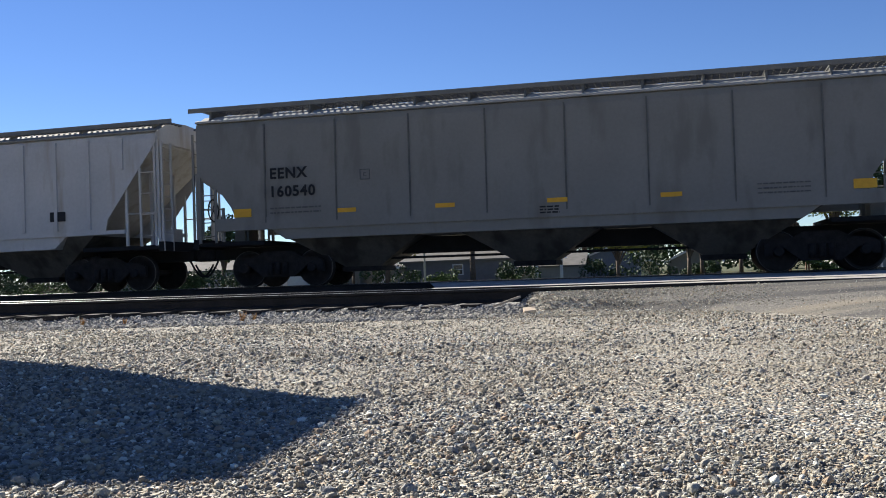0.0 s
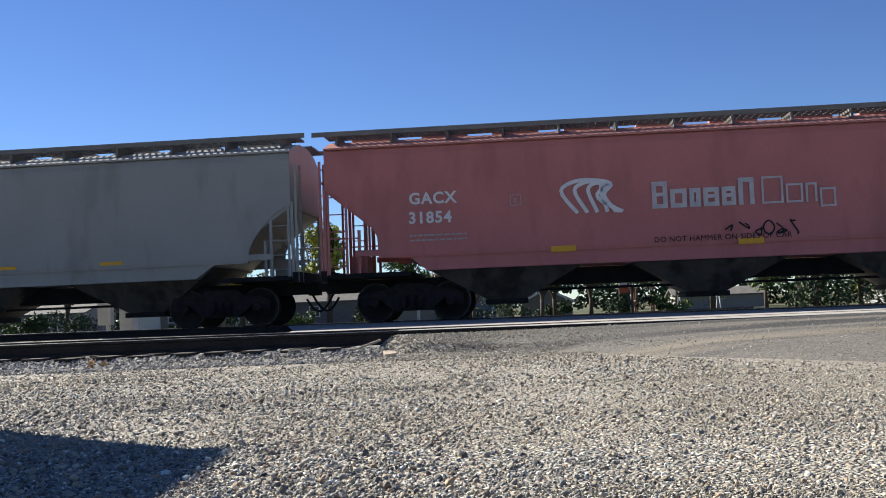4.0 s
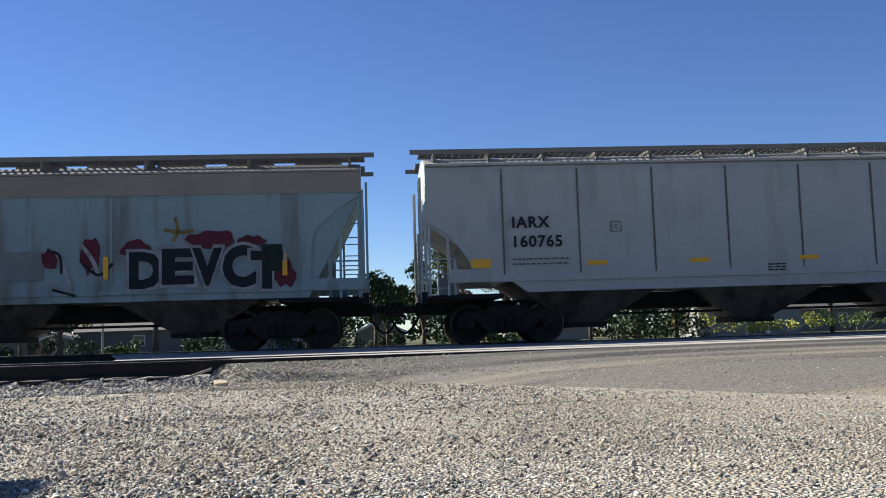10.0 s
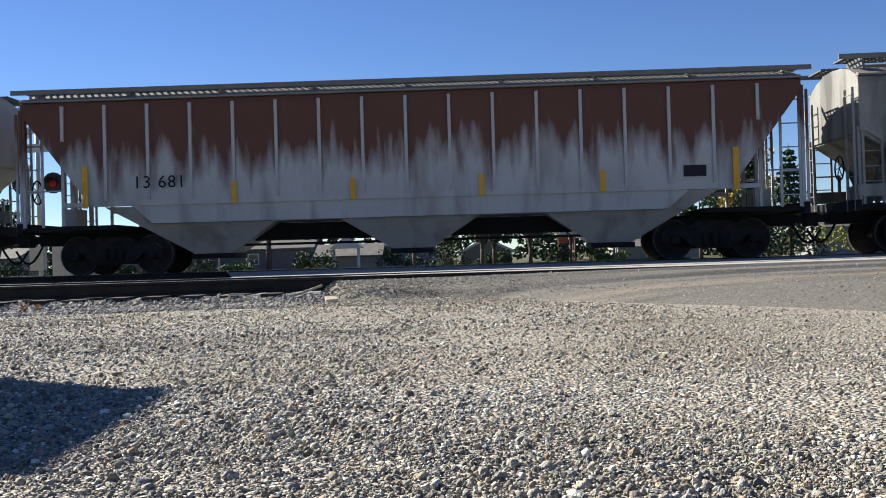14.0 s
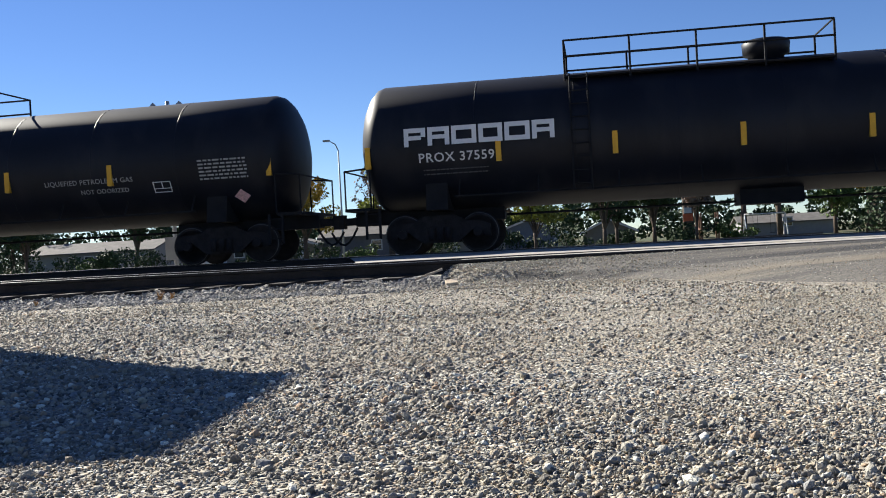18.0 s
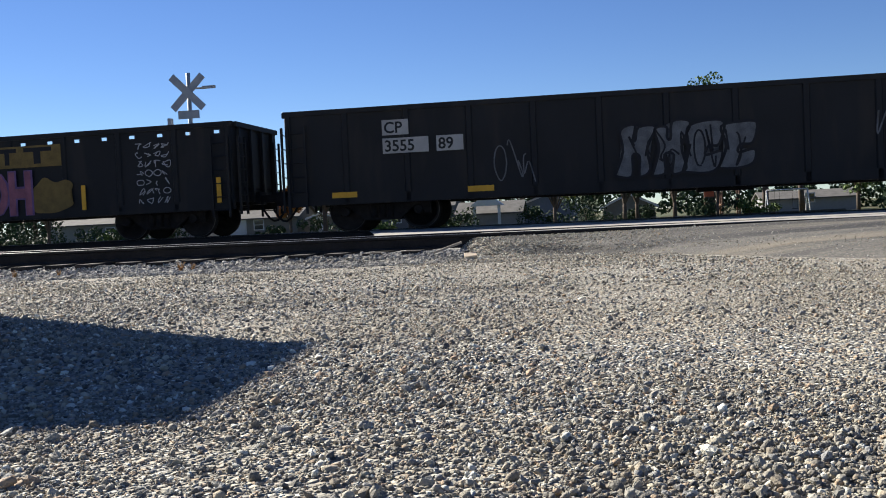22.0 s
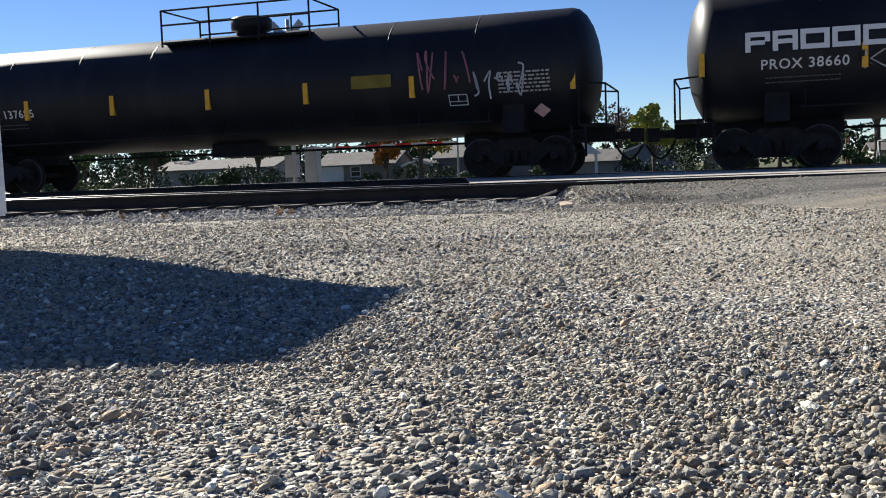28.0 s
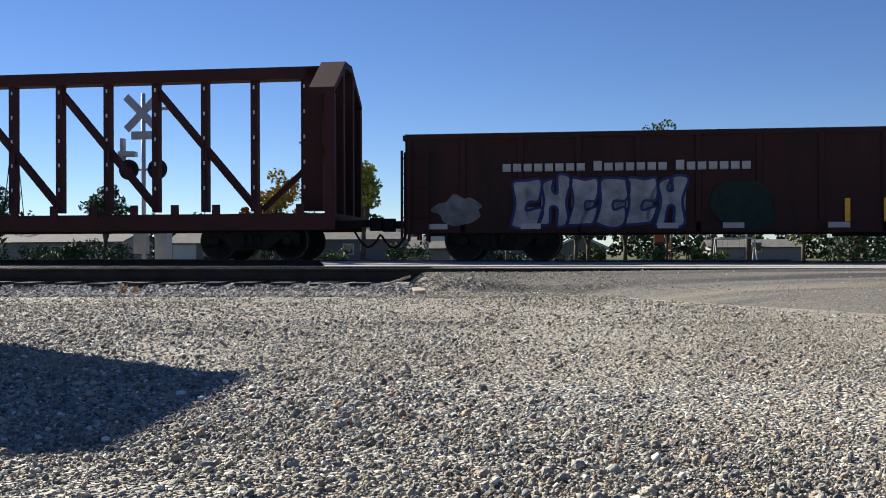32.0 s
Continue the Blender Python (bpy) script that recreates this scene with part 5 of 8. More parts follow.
SPRAY = {
    "ink": mat("spray_ink", (0.008, 0.012, 0.016), 0.7, vary=0.2, scale=4), "lightteal": mat("spray_light_teal", (0.07, 0.30, 0.34), 0.7, vary=0.25, scale=4),
    "black": M_BLACK, "white": mat("spray_white", (0.34, 0.35, 0.37), 0.7, vary=0.25, scale=4), "grey": mat("spray_grey", (0.11, 0.115, 0.12), 0.8, vary=0.35, scale=4),
    "navyish": mat("spray_thin_blue", (0.06, 0.08, 0.13), 0.7, vary=0.3, scale=4),
    "tealdark": mat("spray_deep_teal", (0.015, 0.07, 0.08), 0.7, vary=0.3, scale=4),
    "teal": mat("spray_teal", (0.04, 0.16, 0.18), 0.7, vary=0.25, scale=4), "pink": mat("spray_pink", (0.24, 0.095, 0.13), 0.7, vary=0.25, scale=4),
    "purple": mat("spray_purple", (0.13, 0.08, 0.18), 0.7, vary=0.3, scale=4), "lilac": mat("spray_lilac", (0.48, 0.42, 0.52), 0.7, vary=0.2, scale=4),
    "yellow": mat("spray_ochre", (0.15, 0.105, 0.035), 0.7, vary=0.25, scale=4), "maroon": mat("spray_maroon", (0.075, 0.014, 0.024), 0.7, vary=0.3, scale=3), "silver": mat("spray_silver", (0.21, 0.215, 0.23), 0.7, vary=0.4, scale=3), "dullmint": mat("spray_dull_mint", (0.12, 0.20, 0.16), 0.7, vary=0.4, scale=3), "green": mat("spray_mint", (0.28, 0.46, 0.36), 0.7, vary=0.3, scale=4),
    "darkgreen": mat("spray_dark_green", (0.006, 0.018, 0.015), 0.7, vary=0.3, scale=4), "red": mat("spray_dark_red", (0.22, 0.02, 0.035), 0.7, vary=0.25, scale=4),
    "pale": mat("spray_pale_patch", (0.38, 0.39, 0.39), 0.7, vary=0.08, scale=2), "navy": mat("spray_navy", (0.02, 0.03, 0.10), 0.7, vary=0.2, scale=4), "brick": mat("spray_rose", (0.12, 0.06, 0.075), 0.7, vary=0.3, scale=4),
}


def scrawl(got, x0, x1, z0, z1, seed, col, w=0.035, n=6, lift=0.008):
    """Loose looping spray lines from x0 to x1 (from the car's rear end) between two heights."""
    car, e, y = got[0], got[1], got[2]
    rng = random.Random(seed)
    bm = B()
    cell = (x1 - x0) / n
    for i in range(n):
        cx, cw, ch = x0 + cell * (i + 0.5), cell * 0.5, (z1 - z0) * 0.5
        cz = (z0 + z1) / 2
        pts = [(cx + cw * rng.uniform(-1, 1), cz + ch * rng.uniform(-1, 1)) for _ in range(rng.randint(4, 6))]
        if rng.random() < 0.15:
            pts = [(cx + cw * 0.85 * math.cos(a * math.tau / 8 + i), cz + ch * 0.8 * math.sin(a * math.tau / 8 + i) * rng.uniform(0.8, 1.1)) for a in range(9)]
        ribbon(bm, [(-e + p, q) for p, q in spline(pts)], w)
    return part("graffiti_tag", bm, SPRAY[col], car, at=pose(0, -y - lift, 0))


def fat(got, x0, x1, z0, z1, n, fill, line, seed, lift=0.008, label="", lean=0.1):
    """Wide bubble shapes side by side, each with an outline and a notch."""
    car, e, y = got[0], got[1], got[2]
    rng = random.Random(seed)
    cell = (x1 - x0) / n
    bm, bl = B(), B()
    for i in range(n):
        cx, cz = -e + x0 + cell * (i + 0.5), (z0 + z1) / 2
        hw_, hh = cell * 0.52, (z1 - z0) * 0.5
        base = [(-1, -1), (-0.25, -0.95), (-0.15, -0.2), (0.2, -0.25), (0.3, -1), (1, -0.9), (0.75, 0.1), (1, 0.95), (0.1, 1.05), (0.05, 0.45), (-0.2, 0.5), (-0.25, 1), (-1, 0.85), (-0.7, 0)]
        if rng.random() < 0.5:
            base = [(-1, -0.9), (0.2, -1), (0.95, -0.8), (1, -0.2), (0.15, -0.3), (0.2, 0.05), (0.9, 0.1), (0.95, 0.9), (0, 1), (-0.95, 0.9), (-0.75, 0)]
        pts = [(cx + hw_ * (u + rng.uniform(-0.12, 0.12)) + lean * (v * hh), cz + hh * (v * rng.uniform(0.85, 1.08))) for u, v in base]
        sm = spline(pts + [pts[0]], 4)[:-1]
        vs = [bm.verts.new((p[0], 0, p[1])) for p in sm]
        try:
            bm.faces.new(vs)
        except ValueError:
            pass
        ribbon(bl, sm + [sm[0]], 0.06, -0.004)
    bmesh.ops.triangulate(bm, faces=bm.faces[:])
    o = part("graffiti_fill", bm, SPRAY[fill], car, label, pose(0, -y - lift, 0))
    part("graffiti_outline", bl, SPRAY[line], car, at=pose(0, -y - lift, 0))
    return o


def cloud(got, x, z, w, h, col, seed, lift=0.004):
    car, e, y = got[0], got[1], got[2]
    rng = random.Random(seed)
    pts = [(-e + x + w * 0.5 * math.cos(a * math.tau / 14) * rng.uniform(0.7, 1.1), z + h * 0.5 * math.sin(a * math.tau / 14) * rng.uniform(0.6, 1.15)) for a in range(14)]
    sm = spline(pts + [pts[0]], 4)[:-1]
    bm = B()
    bm.faces.new([bm.verts.new((p[0], 0, p[1])) for p in sm])
    bmesh.ops.triangulate(bm, faces=bm.faces[:])
    return part("graffiti_patch", bm, SPRAY[col], car, at=pose(0, -y - lift, 0))


def patch(got, x0, x1, z0, z1, material, name="painted_patch", lift=0.004, label=""):
    car, e, y = got[0], got[1], got[2]
    bm = box(B(), -e + x0, -e + x1, -0.003, 0.003, z0, z1)
    return part(name, bm, material, car, label, pose(0, -y - lift, 0))


def letters(got, word, x0, x1, z, h, col, lift, bold=0.0):
    """Sprayed letters drawn out to a width and a height."""
    car, e, y = got[0], got[1], got[2]
    me = text_mesh(word, 1.0, 0.003, 1.0, bold)
    co = np.empty(len(me.vertices) * 3, dtype=np.float32)
    me.vertices.foreach_get("co", co)
    co = co.reshape(-1, 3)
    lo, hi = co.min(0), co.max(0)
    me.materials.append(SPRAY[col])
    sx, sz = (x1 - x0) / (hi[0] - lo[0]), h / (hi[1] - lo[1])
    return part("graffiti_letters", me, None, car, at=pose(-e + x0, -y - lift, z, 90, 0, 0) @ Matrix.Diagonal((sx, sz, 1, 1)) @ Matrix.Translation((-lo[0], -lo[1], 0)))


def outlined(got, word, x0, x1, z, h, line, fill, lift=0.01, fat_=0.05):
    """Bubble letters: a wide outline with a narrower fill on it."""
    letters(got, word, x0 - 0.04, x1 + 0.04, z - 0.04, h + 0.08, line, lift, fat_)
    letters(got, word, x0, x1, z, h, fill, lift + 0.005, fat_ * 0.25)


def strokes(got, col, w, lines, lift=0.01, name="graffiti_tag"):
    """Sprayed lines through given points, metres from the car's rear end and above the rail."""
    car, e, y = got[0], got[1], got[2]
    bm = B()
    for pts in lines:
        ribbon(bm, [(-e + u, v) for u, v in spline(pts, 6)], w)
    return part(name, bm, SPRAY[col], car, at=pose(0, -y - lift, 0))


def ring(cx, cz, rx, rz, a0=0.0, turns=1.0):
    return [(cx + rx * math.cos(a0 + turns * k * math.tau / 10), cz + rz * math.sin(a0 + turns * k * math.tau / 10)) for k in range(11)]


def eight(cx, cz, h):
    return [(cx + 0.3 * h * math.sin(2 * k * math.tau / 14), cz + 0.48 * h * math.cos(k * math.tau / 14)) for k in range(15)]


def bubble(got, x0, x1, z0, z1, n, col, w=0.035, lift=0.01):
    """A scalloped outline with a few loops inside."""
    top = []
    cell = (x1 - x0) / n
    for k in range(n):
        hh = z1 - (z1 - z0) * 0.18 * (k % 2)
        top += [(x0 + cell * (k + 0.06), z0 + (hh - z0) * 0.62), (x0 + cell * (k + 0.3), hh), (x0 + cell * (k + 0.75), hh - 0.03), (x0 + cell * (k + 0.96), z0 + (hh - z0) * 0.6)]
    base = [(x1, z0 + (z1 - z0) * 0.5), (x1 - 0.1, z0 + 0.05), ((x0 + x1) / 2, z0), (x0 + 0.1, z0 + 0.06), top[0]]
    inner = [ring(x0 + cell * (k + 0.5), (z0 + z1) / 2 - 0.06, cell * 0.2, (z1 - z0) * 0.2, k, 0.85) for k in range(n)]
    return strokes(got, col, w, [top + base] + inner, lift)


def sketch(got, x0, x1, z0, z1, seed, col, w=0.02, n=20, lift=0.01):
    """Long curved outline strokes that lean and overlap, as of a faded piece."""
    rng = random.Random(seed)
    lines = []
    for k in range(n):
        cx, cz = x0 + (x1 - x0) * (k + rng.uniform(0.1, 0.9)) / n, z0 + (z1 - z0) * rng.uniform(0.25, 0.75)
        rr, a0 = rng.uniform(0.25, 0.55) * (z1 - z0), rng.choice((0.4, 1.2, 2.2, 3.6, 5.2))
        sweep = rng.uniform(1.2, 2.6) * rng.choice((-1, 1))
        pts = [(cx + rr * 1.3 * math.cos(a0 + sweep * q / 4), min(z1, max(z0, cz + rr * math.sin(a0 + sweep * q / 4)))) for q in range(5)]
        if rng.random() < 0.4:
            pts.append((pts[-1][0] + rng.uniform(-0.3, 0.5), z0 + (z1 - z0) * rng.uniform(0.0, 0.4)))
        lines.append(pts)
    return strokes(got, col, w, lines, lift)


# rail company names stay plain blocks
def name_blocks(got, x0, widths, z, h, gap, lift=0.008, gaps=()):
    car, e, y = got[0], got[1], got[2]
    x = x0
    for k, w in enumerate(widths):
        bm = box(B(), -e + x, -e + x + w, -0.003, 0.003, z, z + h * (1.0 if k in gaps else 0.8))
        box(bm, -e + x, -e + x + w, -0.003, 0.003, z, z + 0.02)
        part("name_block", bm, M_DIMW, car, at=pose(0, -y - lift, 0))
        x += w + gap
        if k + 1 in gaps:
            x += gap * 2.5


# B
scrawl(Bc, 5.1, 6.8, 1.62, 1.95, 301, "black", 0.03, 5, 0.06)
for cx in (4.6, 11.7):
    bm = B()
    ribbon(bm, [(-Bc[1] + cx + 0.17 * math.cos(a * math.tau / 16), 2.2 + 0.3 * (cx > 9) + 0.17 * math.sin(a * math.tau / 16)) for a in range(17)], 0.025)
    ribbon(bm, [(-Bc[1] + cx - 0.12, 2.08 + 0.3 * (cx > 9)), (-Bc[1] + cx + 0.12, 2.32 + 0.3 * (cx > 9))], 0.02)
    ribbon(bm, [(-Bc[1] + cx - 0.12, 2.32 + 0.3 * (cx > 9)), (-Bc[1] + cx + 0.12, 2.08 + 0.3 * (cx > 9))], 0.02)
    part("stencil_ring", bm, M_BLACK, Bc[0], at=pose(0, -Bc[2] - 0.01, 0))
patch(Bc, 14.2, 14.65, 1.85, 2.1, M_BLACK, "data_plate", 0.01)
M_NAME = mat("name_paint_worn", (0.42, 0.40, 0.40), 0.7, vary=0.2, scale=3)
# D: emblem of curved stripes, name as blocks
Dm = (D[0], D[1] - 0.5, D[2], D[3])
for k in range(4):
    bm = B()
    ribbon(bm, spline([(-Dm[1] + 6.1 + 0.22 * k, 1.98), (-Dm[1] + 5.75 + 0.30 * k, 2.5), (-Dm[1] + 6.2 + 0.2 * k, 2.72 - 0.04 * k), (-Dm[1] + 6.85 - 0.1 * k, 2.62 - 0.08 * k), (-Dm[1] + 6.7, 2.36 - 0.06 * k), (-Dm[1] + 6.95 + 0.05 * k, 1.98)]), 0.085)
    part("emblem_stripe", bm, M_WHITE, D[0], "white curved stripe of an emblem" if k == 0 else "", pose(-0.85, -D[2] - 0.008 - 0.002 * k, 0.3))


def open_block(w, h, t, foot=True, mid=False):
    """A plain open block that stands for one sign of a company name."""
    bm = B()
    box(bm, 0, t, -0.003, 0.003, 0, h)
    box(bm, w - t, w, -0.003, 0.003, 0, h)
    box(bm, t, w - t, -0.003, 0.003, h - t, h)
    if foot:
        box(bm, t, w - t, -0.003, 0.003, 0, t)
    if mid:
        box(bm, t, w - t, -0.003, 0.003, h * 0.45, h * 0.45 + t * 0.8)
    return bm


x = 6.9
for k, w in enumerate((0.34, 0.36, 0.24, 0.34, 0.30, 0.34, 0.46, 0.36, 0.24, 0.34)):
    bold_ = k < 6
    ob = part("name_block", open_block(w, 0.60 if k in (0, 5, 6) else 0.42, 0.10 if bold_ else 0.045, k not in (5, 8), k in (0, 3, 4)), M_NAME, D[0])
    ob.matrix_basis = pose(-Dm[1] + x, -D[2] - 0.008, 2.3 if k < 9 else 2.18)
    x += w + 0.06 + (0.1 if k == 5 else 0)
writing(D[0], "DO NOT HAMMER ON SIDES OF CAR", -Dm[1] + 6.9, -D[2] - 0.006, 1.55, 0.17, M_BLACK, 1.05)
scrawl(Dm, 8.4, 10.1, 1.6, 1.95, 305, "black", 0.035, 6)
cloud(Dm, 12.4, 1.62, 0.8, 0.2, "navy", 306)
patch(Dm, 13.75, 14.15, 1.7, 1.95, M_BLACK, "data_plate", 0.006)
reflectors(D[0], (-Dm[1] + 4.9, -Dm[1] + 9.0, -Dm[1] + 13.1), 1.5, -D[2] - 0.004)
# G: black outlines along the lower side
SPRAY["g_paint"] = P_PALE
strokes(G, "black", 0.04, [ring(1.84, 1.84, 0.25, 0.2), ring(1.84, 1.84, 0.12, 0.1), ring(2.32, 1.84, 0.22, 0.19), ring(2.32, 1.84, 0.1, 0.09)], name="graffiti_ring")
outlined(G, "DCY", 2.88, 3.72, 1.66, 0.42, "black", "g_paint")
patch(G, 3.80, 4.66, 1.70, 2.06, M_BLACK, "graffiti_box", 0.008)
patch(G, 3.85, 4.61, 1.75, 2.01, P_PALE, "graffiti_box", 0.012)
strokes(G, "black", 0.045, [[(3.92, 1.86), (4.2, 1.87), (4.5, 1.88)], [(4.34, 1.97), (4.52, 1.88), (4.34, 1.79)]], 0.018)
strokes(G, "black", 0.035, [ring(5.57, 2.22, 0.2, 0.19), [(5.5, 2.14), (5.57, 2.1), (5.66, 2.16)], [(5.6, 2.45), (5.54, 2.55), (5.6, 2.62)], [(5.15, 1.9), (5.3, 1.72), (5.4, 1.92), (5.55, 1.66), (5.7, 1.95), (5.8, 1.7), (6.05, 1.85), (6.1, 1.65), (5.5, 1.6)]])
strokes(G, "black", 0.04, [eight(6.4, 2.18, 0.42), eight(10.06, 2.28, 0.45), eight(11.22, 2.42, 0.62), [(11.1, 2.75), (11.25, 2.66), (11.4, 2.78)]])
outlined(G, "SEL", 7.32, 8.18, 1.82, 0.44, "black", "g_paint")
outlined(G, "LSJ", 7.45, 7.9, 1.56, 0.24, "black", "g_paint", fat_=0.03)
outlined(G, "SEL", 8.82, 9.78, 1.95, 0.6, "black", "g_paint")
strokes(G, "black", 0.035, [ring(12.05, 1.98, 0.24, 0.19), [(11.93, 1.92), (12.05, 1.88), (12.18, 1.95)], [(11.95, 2.06), (12.0, 2.03)], [(12.1, 2.07), (12.16, 2.03)], [(12.2, 1.85), (12.38, 1.88), (12.3, 2.0)]])
strokes(G, "black", 0.05, [ring(13.1, 2.1, 0.46, 0.32, 2.6, 1.08), ring(14.22, 2.08, 0.41, 0.29, 1.1, 1.05)], name="graffiti_ring")
for q in (C, E_):
    reflectors(q[0], (-q[1] + 2.0, -q[1] + 4.6, -q[1] + 7.0, -q[1] + 9.6, -q[1] + 12.2), 1.60, -q[2] - 0.004, 0.55, 0.08)
# F: faded red line
cloud(F, 7.9, 1.78, 2.6, 0.14, "brick", 317, 0.004)
M_STREAK = mat("streak_dim", (0.05, 0.052, 0.05), 0.8, vary=0.3)
# H
for k, hx in enumerate((4.0, 6.8, 9.2, 11.8)):
    reflectors(H[0], (-H[1] + hx,), 1.18, -H[2] - 0.03)
reflectors(H[0], (-H[1] + 1.9, H[1] - 1.1), 1.14, -H[2] - 0.03, 0.95, 0.13)
for k in range(4):
    for q in range(9):
        patch(H, 4.6 + 2.4 * k + 0.17 * q, 4.6 + 2.4 * k + 0.17 * q + 0.03, 1.75 - 0.02 * (q * 5 % 7), 2.05 + 0.08 * (q * 3 % 7), M_STREAK, "paint_streak")
patch(H, 12.3, 12.8, 2.0, 2.3, M_STREAK, "data_plate")
# J: dark block letters edged in white, dark red behind them
Jr = (J[0], J[1] - 0.5, J[2], J[3])
for k, (cx, cz, w, h) in enumerate(((11.1, 2.3, 0.75, 0.45), (12.75, 2.5, 1.1, 0.4), (13.6, 2.45, 0.7, 0.25), (14.3, 1.7, 0.6, 0.7), (10.1, 2.2, 0.45, 0.9), (9.25, 2.1, 0.4, 0.5))):
    cloud(Jr, cx, cz, w, h, "maroon", 320 + k, 0.010 + 0.001 * k)
for k, (w_, x0, x1, z0, h) in enumerate((("D", 10.95, 11.68, 1.42, 0.82), ("E", 11.66, 12.36, 1.50, 0.80), ("V", 12.32, 12.98, 1.46, 0.84), ("C", 12.98, 13.72, 1.40, 0.95), ("T", 13.6, 14.32, 1.36, 0.85))):
    letters(Jr, w_, x0 - 0.07, x1 + 0.07, z0 - 0.07, h + 0.14, "silver", 0.020 + 0.006 * k, 0.09)
    letters(Jr, w_, x0, x1, z0, h, "ink", 0.0235 + 0.006 * k, 0.055)
strokes(Jr, "silver", 0.09, [[(9.35, 2.35), (9.55, 1.9), (9.75, 1.35)], [(9.9, 2.45), (10.2, 2.0), (10.35, 1.4)], [(9.25, 1.55), (9.6, 1.4)]], 0.018)
strokes(Jr, "ink", 0.06, [[(9.2, 2.3), (9.45, 2.2), (9.5, 1.8)], [(9.95, 2.0), (10.3, 1.75), (10.6, 2.0)], [(9.3, 1.45), (9.8, 1.3)]], 0.022)
strokes(Jr, "yellow", 0.07, [[(11.7, 2.72), (12.1, 2.66), (12.35, 2.7)], [(11.95, 3.0), (12.0, 2.7), (11.9, 2.45)]], 0.012)
patch(Jr, 13.85, 14.3, 1.75, 2.35, SPRAY["darkgreen"], "data_panel", 0.056)
patch(J, 5.6, 9.6, 1.65, 2.3, mat("primer_grey", (0.14, 0.155, 0.165), 0.7, vary=0.15), "primer_patch")
cloud(J, 1.6, 2.75, 0.35, 0.9, "grey", 323)
reflectors(J[0], [-J[1] + u for u in (1.35, 5.5, 7.05, 8.4, 10.95, 14.85)], 1.9, -J[2] - 0.028, 0.5, 0.11, True)
# K
for k, (cx, cz, w, h, c) in enumerate(((1.3, 1.45, 1.8, 0.55, "purple"), (1.3, 1.42, 0.9, 0.2, "lilac"), (5.0, 2.85, 0.9, 0.3, "lilac"), (5.3, 3.0, 0.5, 0.25, "purple"), (7.0, 2.95, 0.8, 0.3, "lilac"), (7.6, 3.08, 0.6, 0.2, "purple"), (8.6, 3.0, 0.7, 0.18, "lilac"), (9.5, 2.95, 0.9, 0.22, "lilac"), (11.4, 2.55, 0.9, 0.22, "purple"), (11.5, 2.42, 0.7, 0.3, "lilac"), (1.9, 1.7, 0.7, 0.4, "lilac"), (12.6, 1.6, 2.0, 0.9, "purple"), (12.6, 1.45, 1.4, 0.3, "lilac"))):
    cloud(K, cx, cz, w, h, c, 340 + k, 0.004 + 0.002 * (c == "lilac"))
sketch(K, 3.9, 8.6, 1.45, 2.95, 350, "navyish", 0.022, 26)
sketch(K, 4.8, 7.2, 1.5, 2.3, 353, "lilac", 0.014, 14, 0.012)
sketch(K, 8.2, 9.6, 1.55, 2.1, 354, "grey", 0.02, 9)
strokes(K, "navyish", 0.028, [[(3.4, 2.9), (4.2, 2.78), (4.9, 2.8), (5.1, 2.76)], [(9.8, 2.95), (10.6, 2.8), (11.1, 2.75)], [(10.9, 3.1), (11.1, 2.6), (11.3, 2.2), (11.0, 1.8), (10.9, 1.45), (11.5, 1.5), (12.0, 1.7)], [(11.2, 3.0), (11.4, 2.55), (11.2, 2.3)], [(11.6, 2.15), (12.4, 2.2), (13.2, 2.1), (13.7, 1.9), (13.2, 1.8), (12.6, 1.7)], [(10.8, 2.0), (10.6, 1.7), (10.95, 1.62), (11.6, 1.85), (11.9, 1.55)]])
strokes(K, "navyish", 0.022, [[(2.1, 1.5), (2.6, 1.85), (3.2, 1.75)], [(2.2, 1.9), (2.9, 2.0), (3.4, 1.85), (3.9, 1.5)], ring(8.0, 2.4, 0.85, 0.55, 0.5, 0.55), ring(4.7, 1.4, 0.5, 0.12, 3, 0.6), ring(7.6, 1.4, 0.5, 0.12, 3, 0.6)])
patch(K, 2.95, 3.4, 2.3, 2.75, SPRAY["pale"])
reflectors(K[0], (-K[1] + 0.75, -K[1] + 3.7, -K[1] + 6.9, -K[1] + 9.8, K[1] - 1.3), 1.85, -K[2] - 0.014, 0.8, 0.11, True)
# L
patch(L_, 2 * L_[1] - 4.85, 2 * L_[1] - 2.1, 2.2, 3.72, SPRAY["pale"], "painted_patch", 0.012)
patch(L_, 1.6, 3.1, 2.24, 2.75, mat("patch_grey", (0.22, 0.22, 0.215), 0.7, vary=0.1), "painted_patch", 0.010)
fat(L_, 8.8, 10.7, 1.45, 2.05, 3, "green", "black", 360, 0.018)
fat(L_, 10.8, 12.1, 1.45, 2.0, 2, "grey", "black", 361, 0.018)
scrawl(L_, 3.2, 7.0, 1.5, 1.95, 362, "black", 0.03, 14, 0.016)
scrawl(L_, 8.2, 9.5, 1.55, 1.95, 363, "black", 0.03, 6, 0.016)
scrawl(L_, 12.9, 14.6, 1.5, 2.0, 364, "black", 0.04, 6, 0.016)
reflectors(L_[0], (-L_[1] + 7.2, -L_[1] + 9.4), 1.32, -L_[2] - 0.02, 0.5, 0.1)
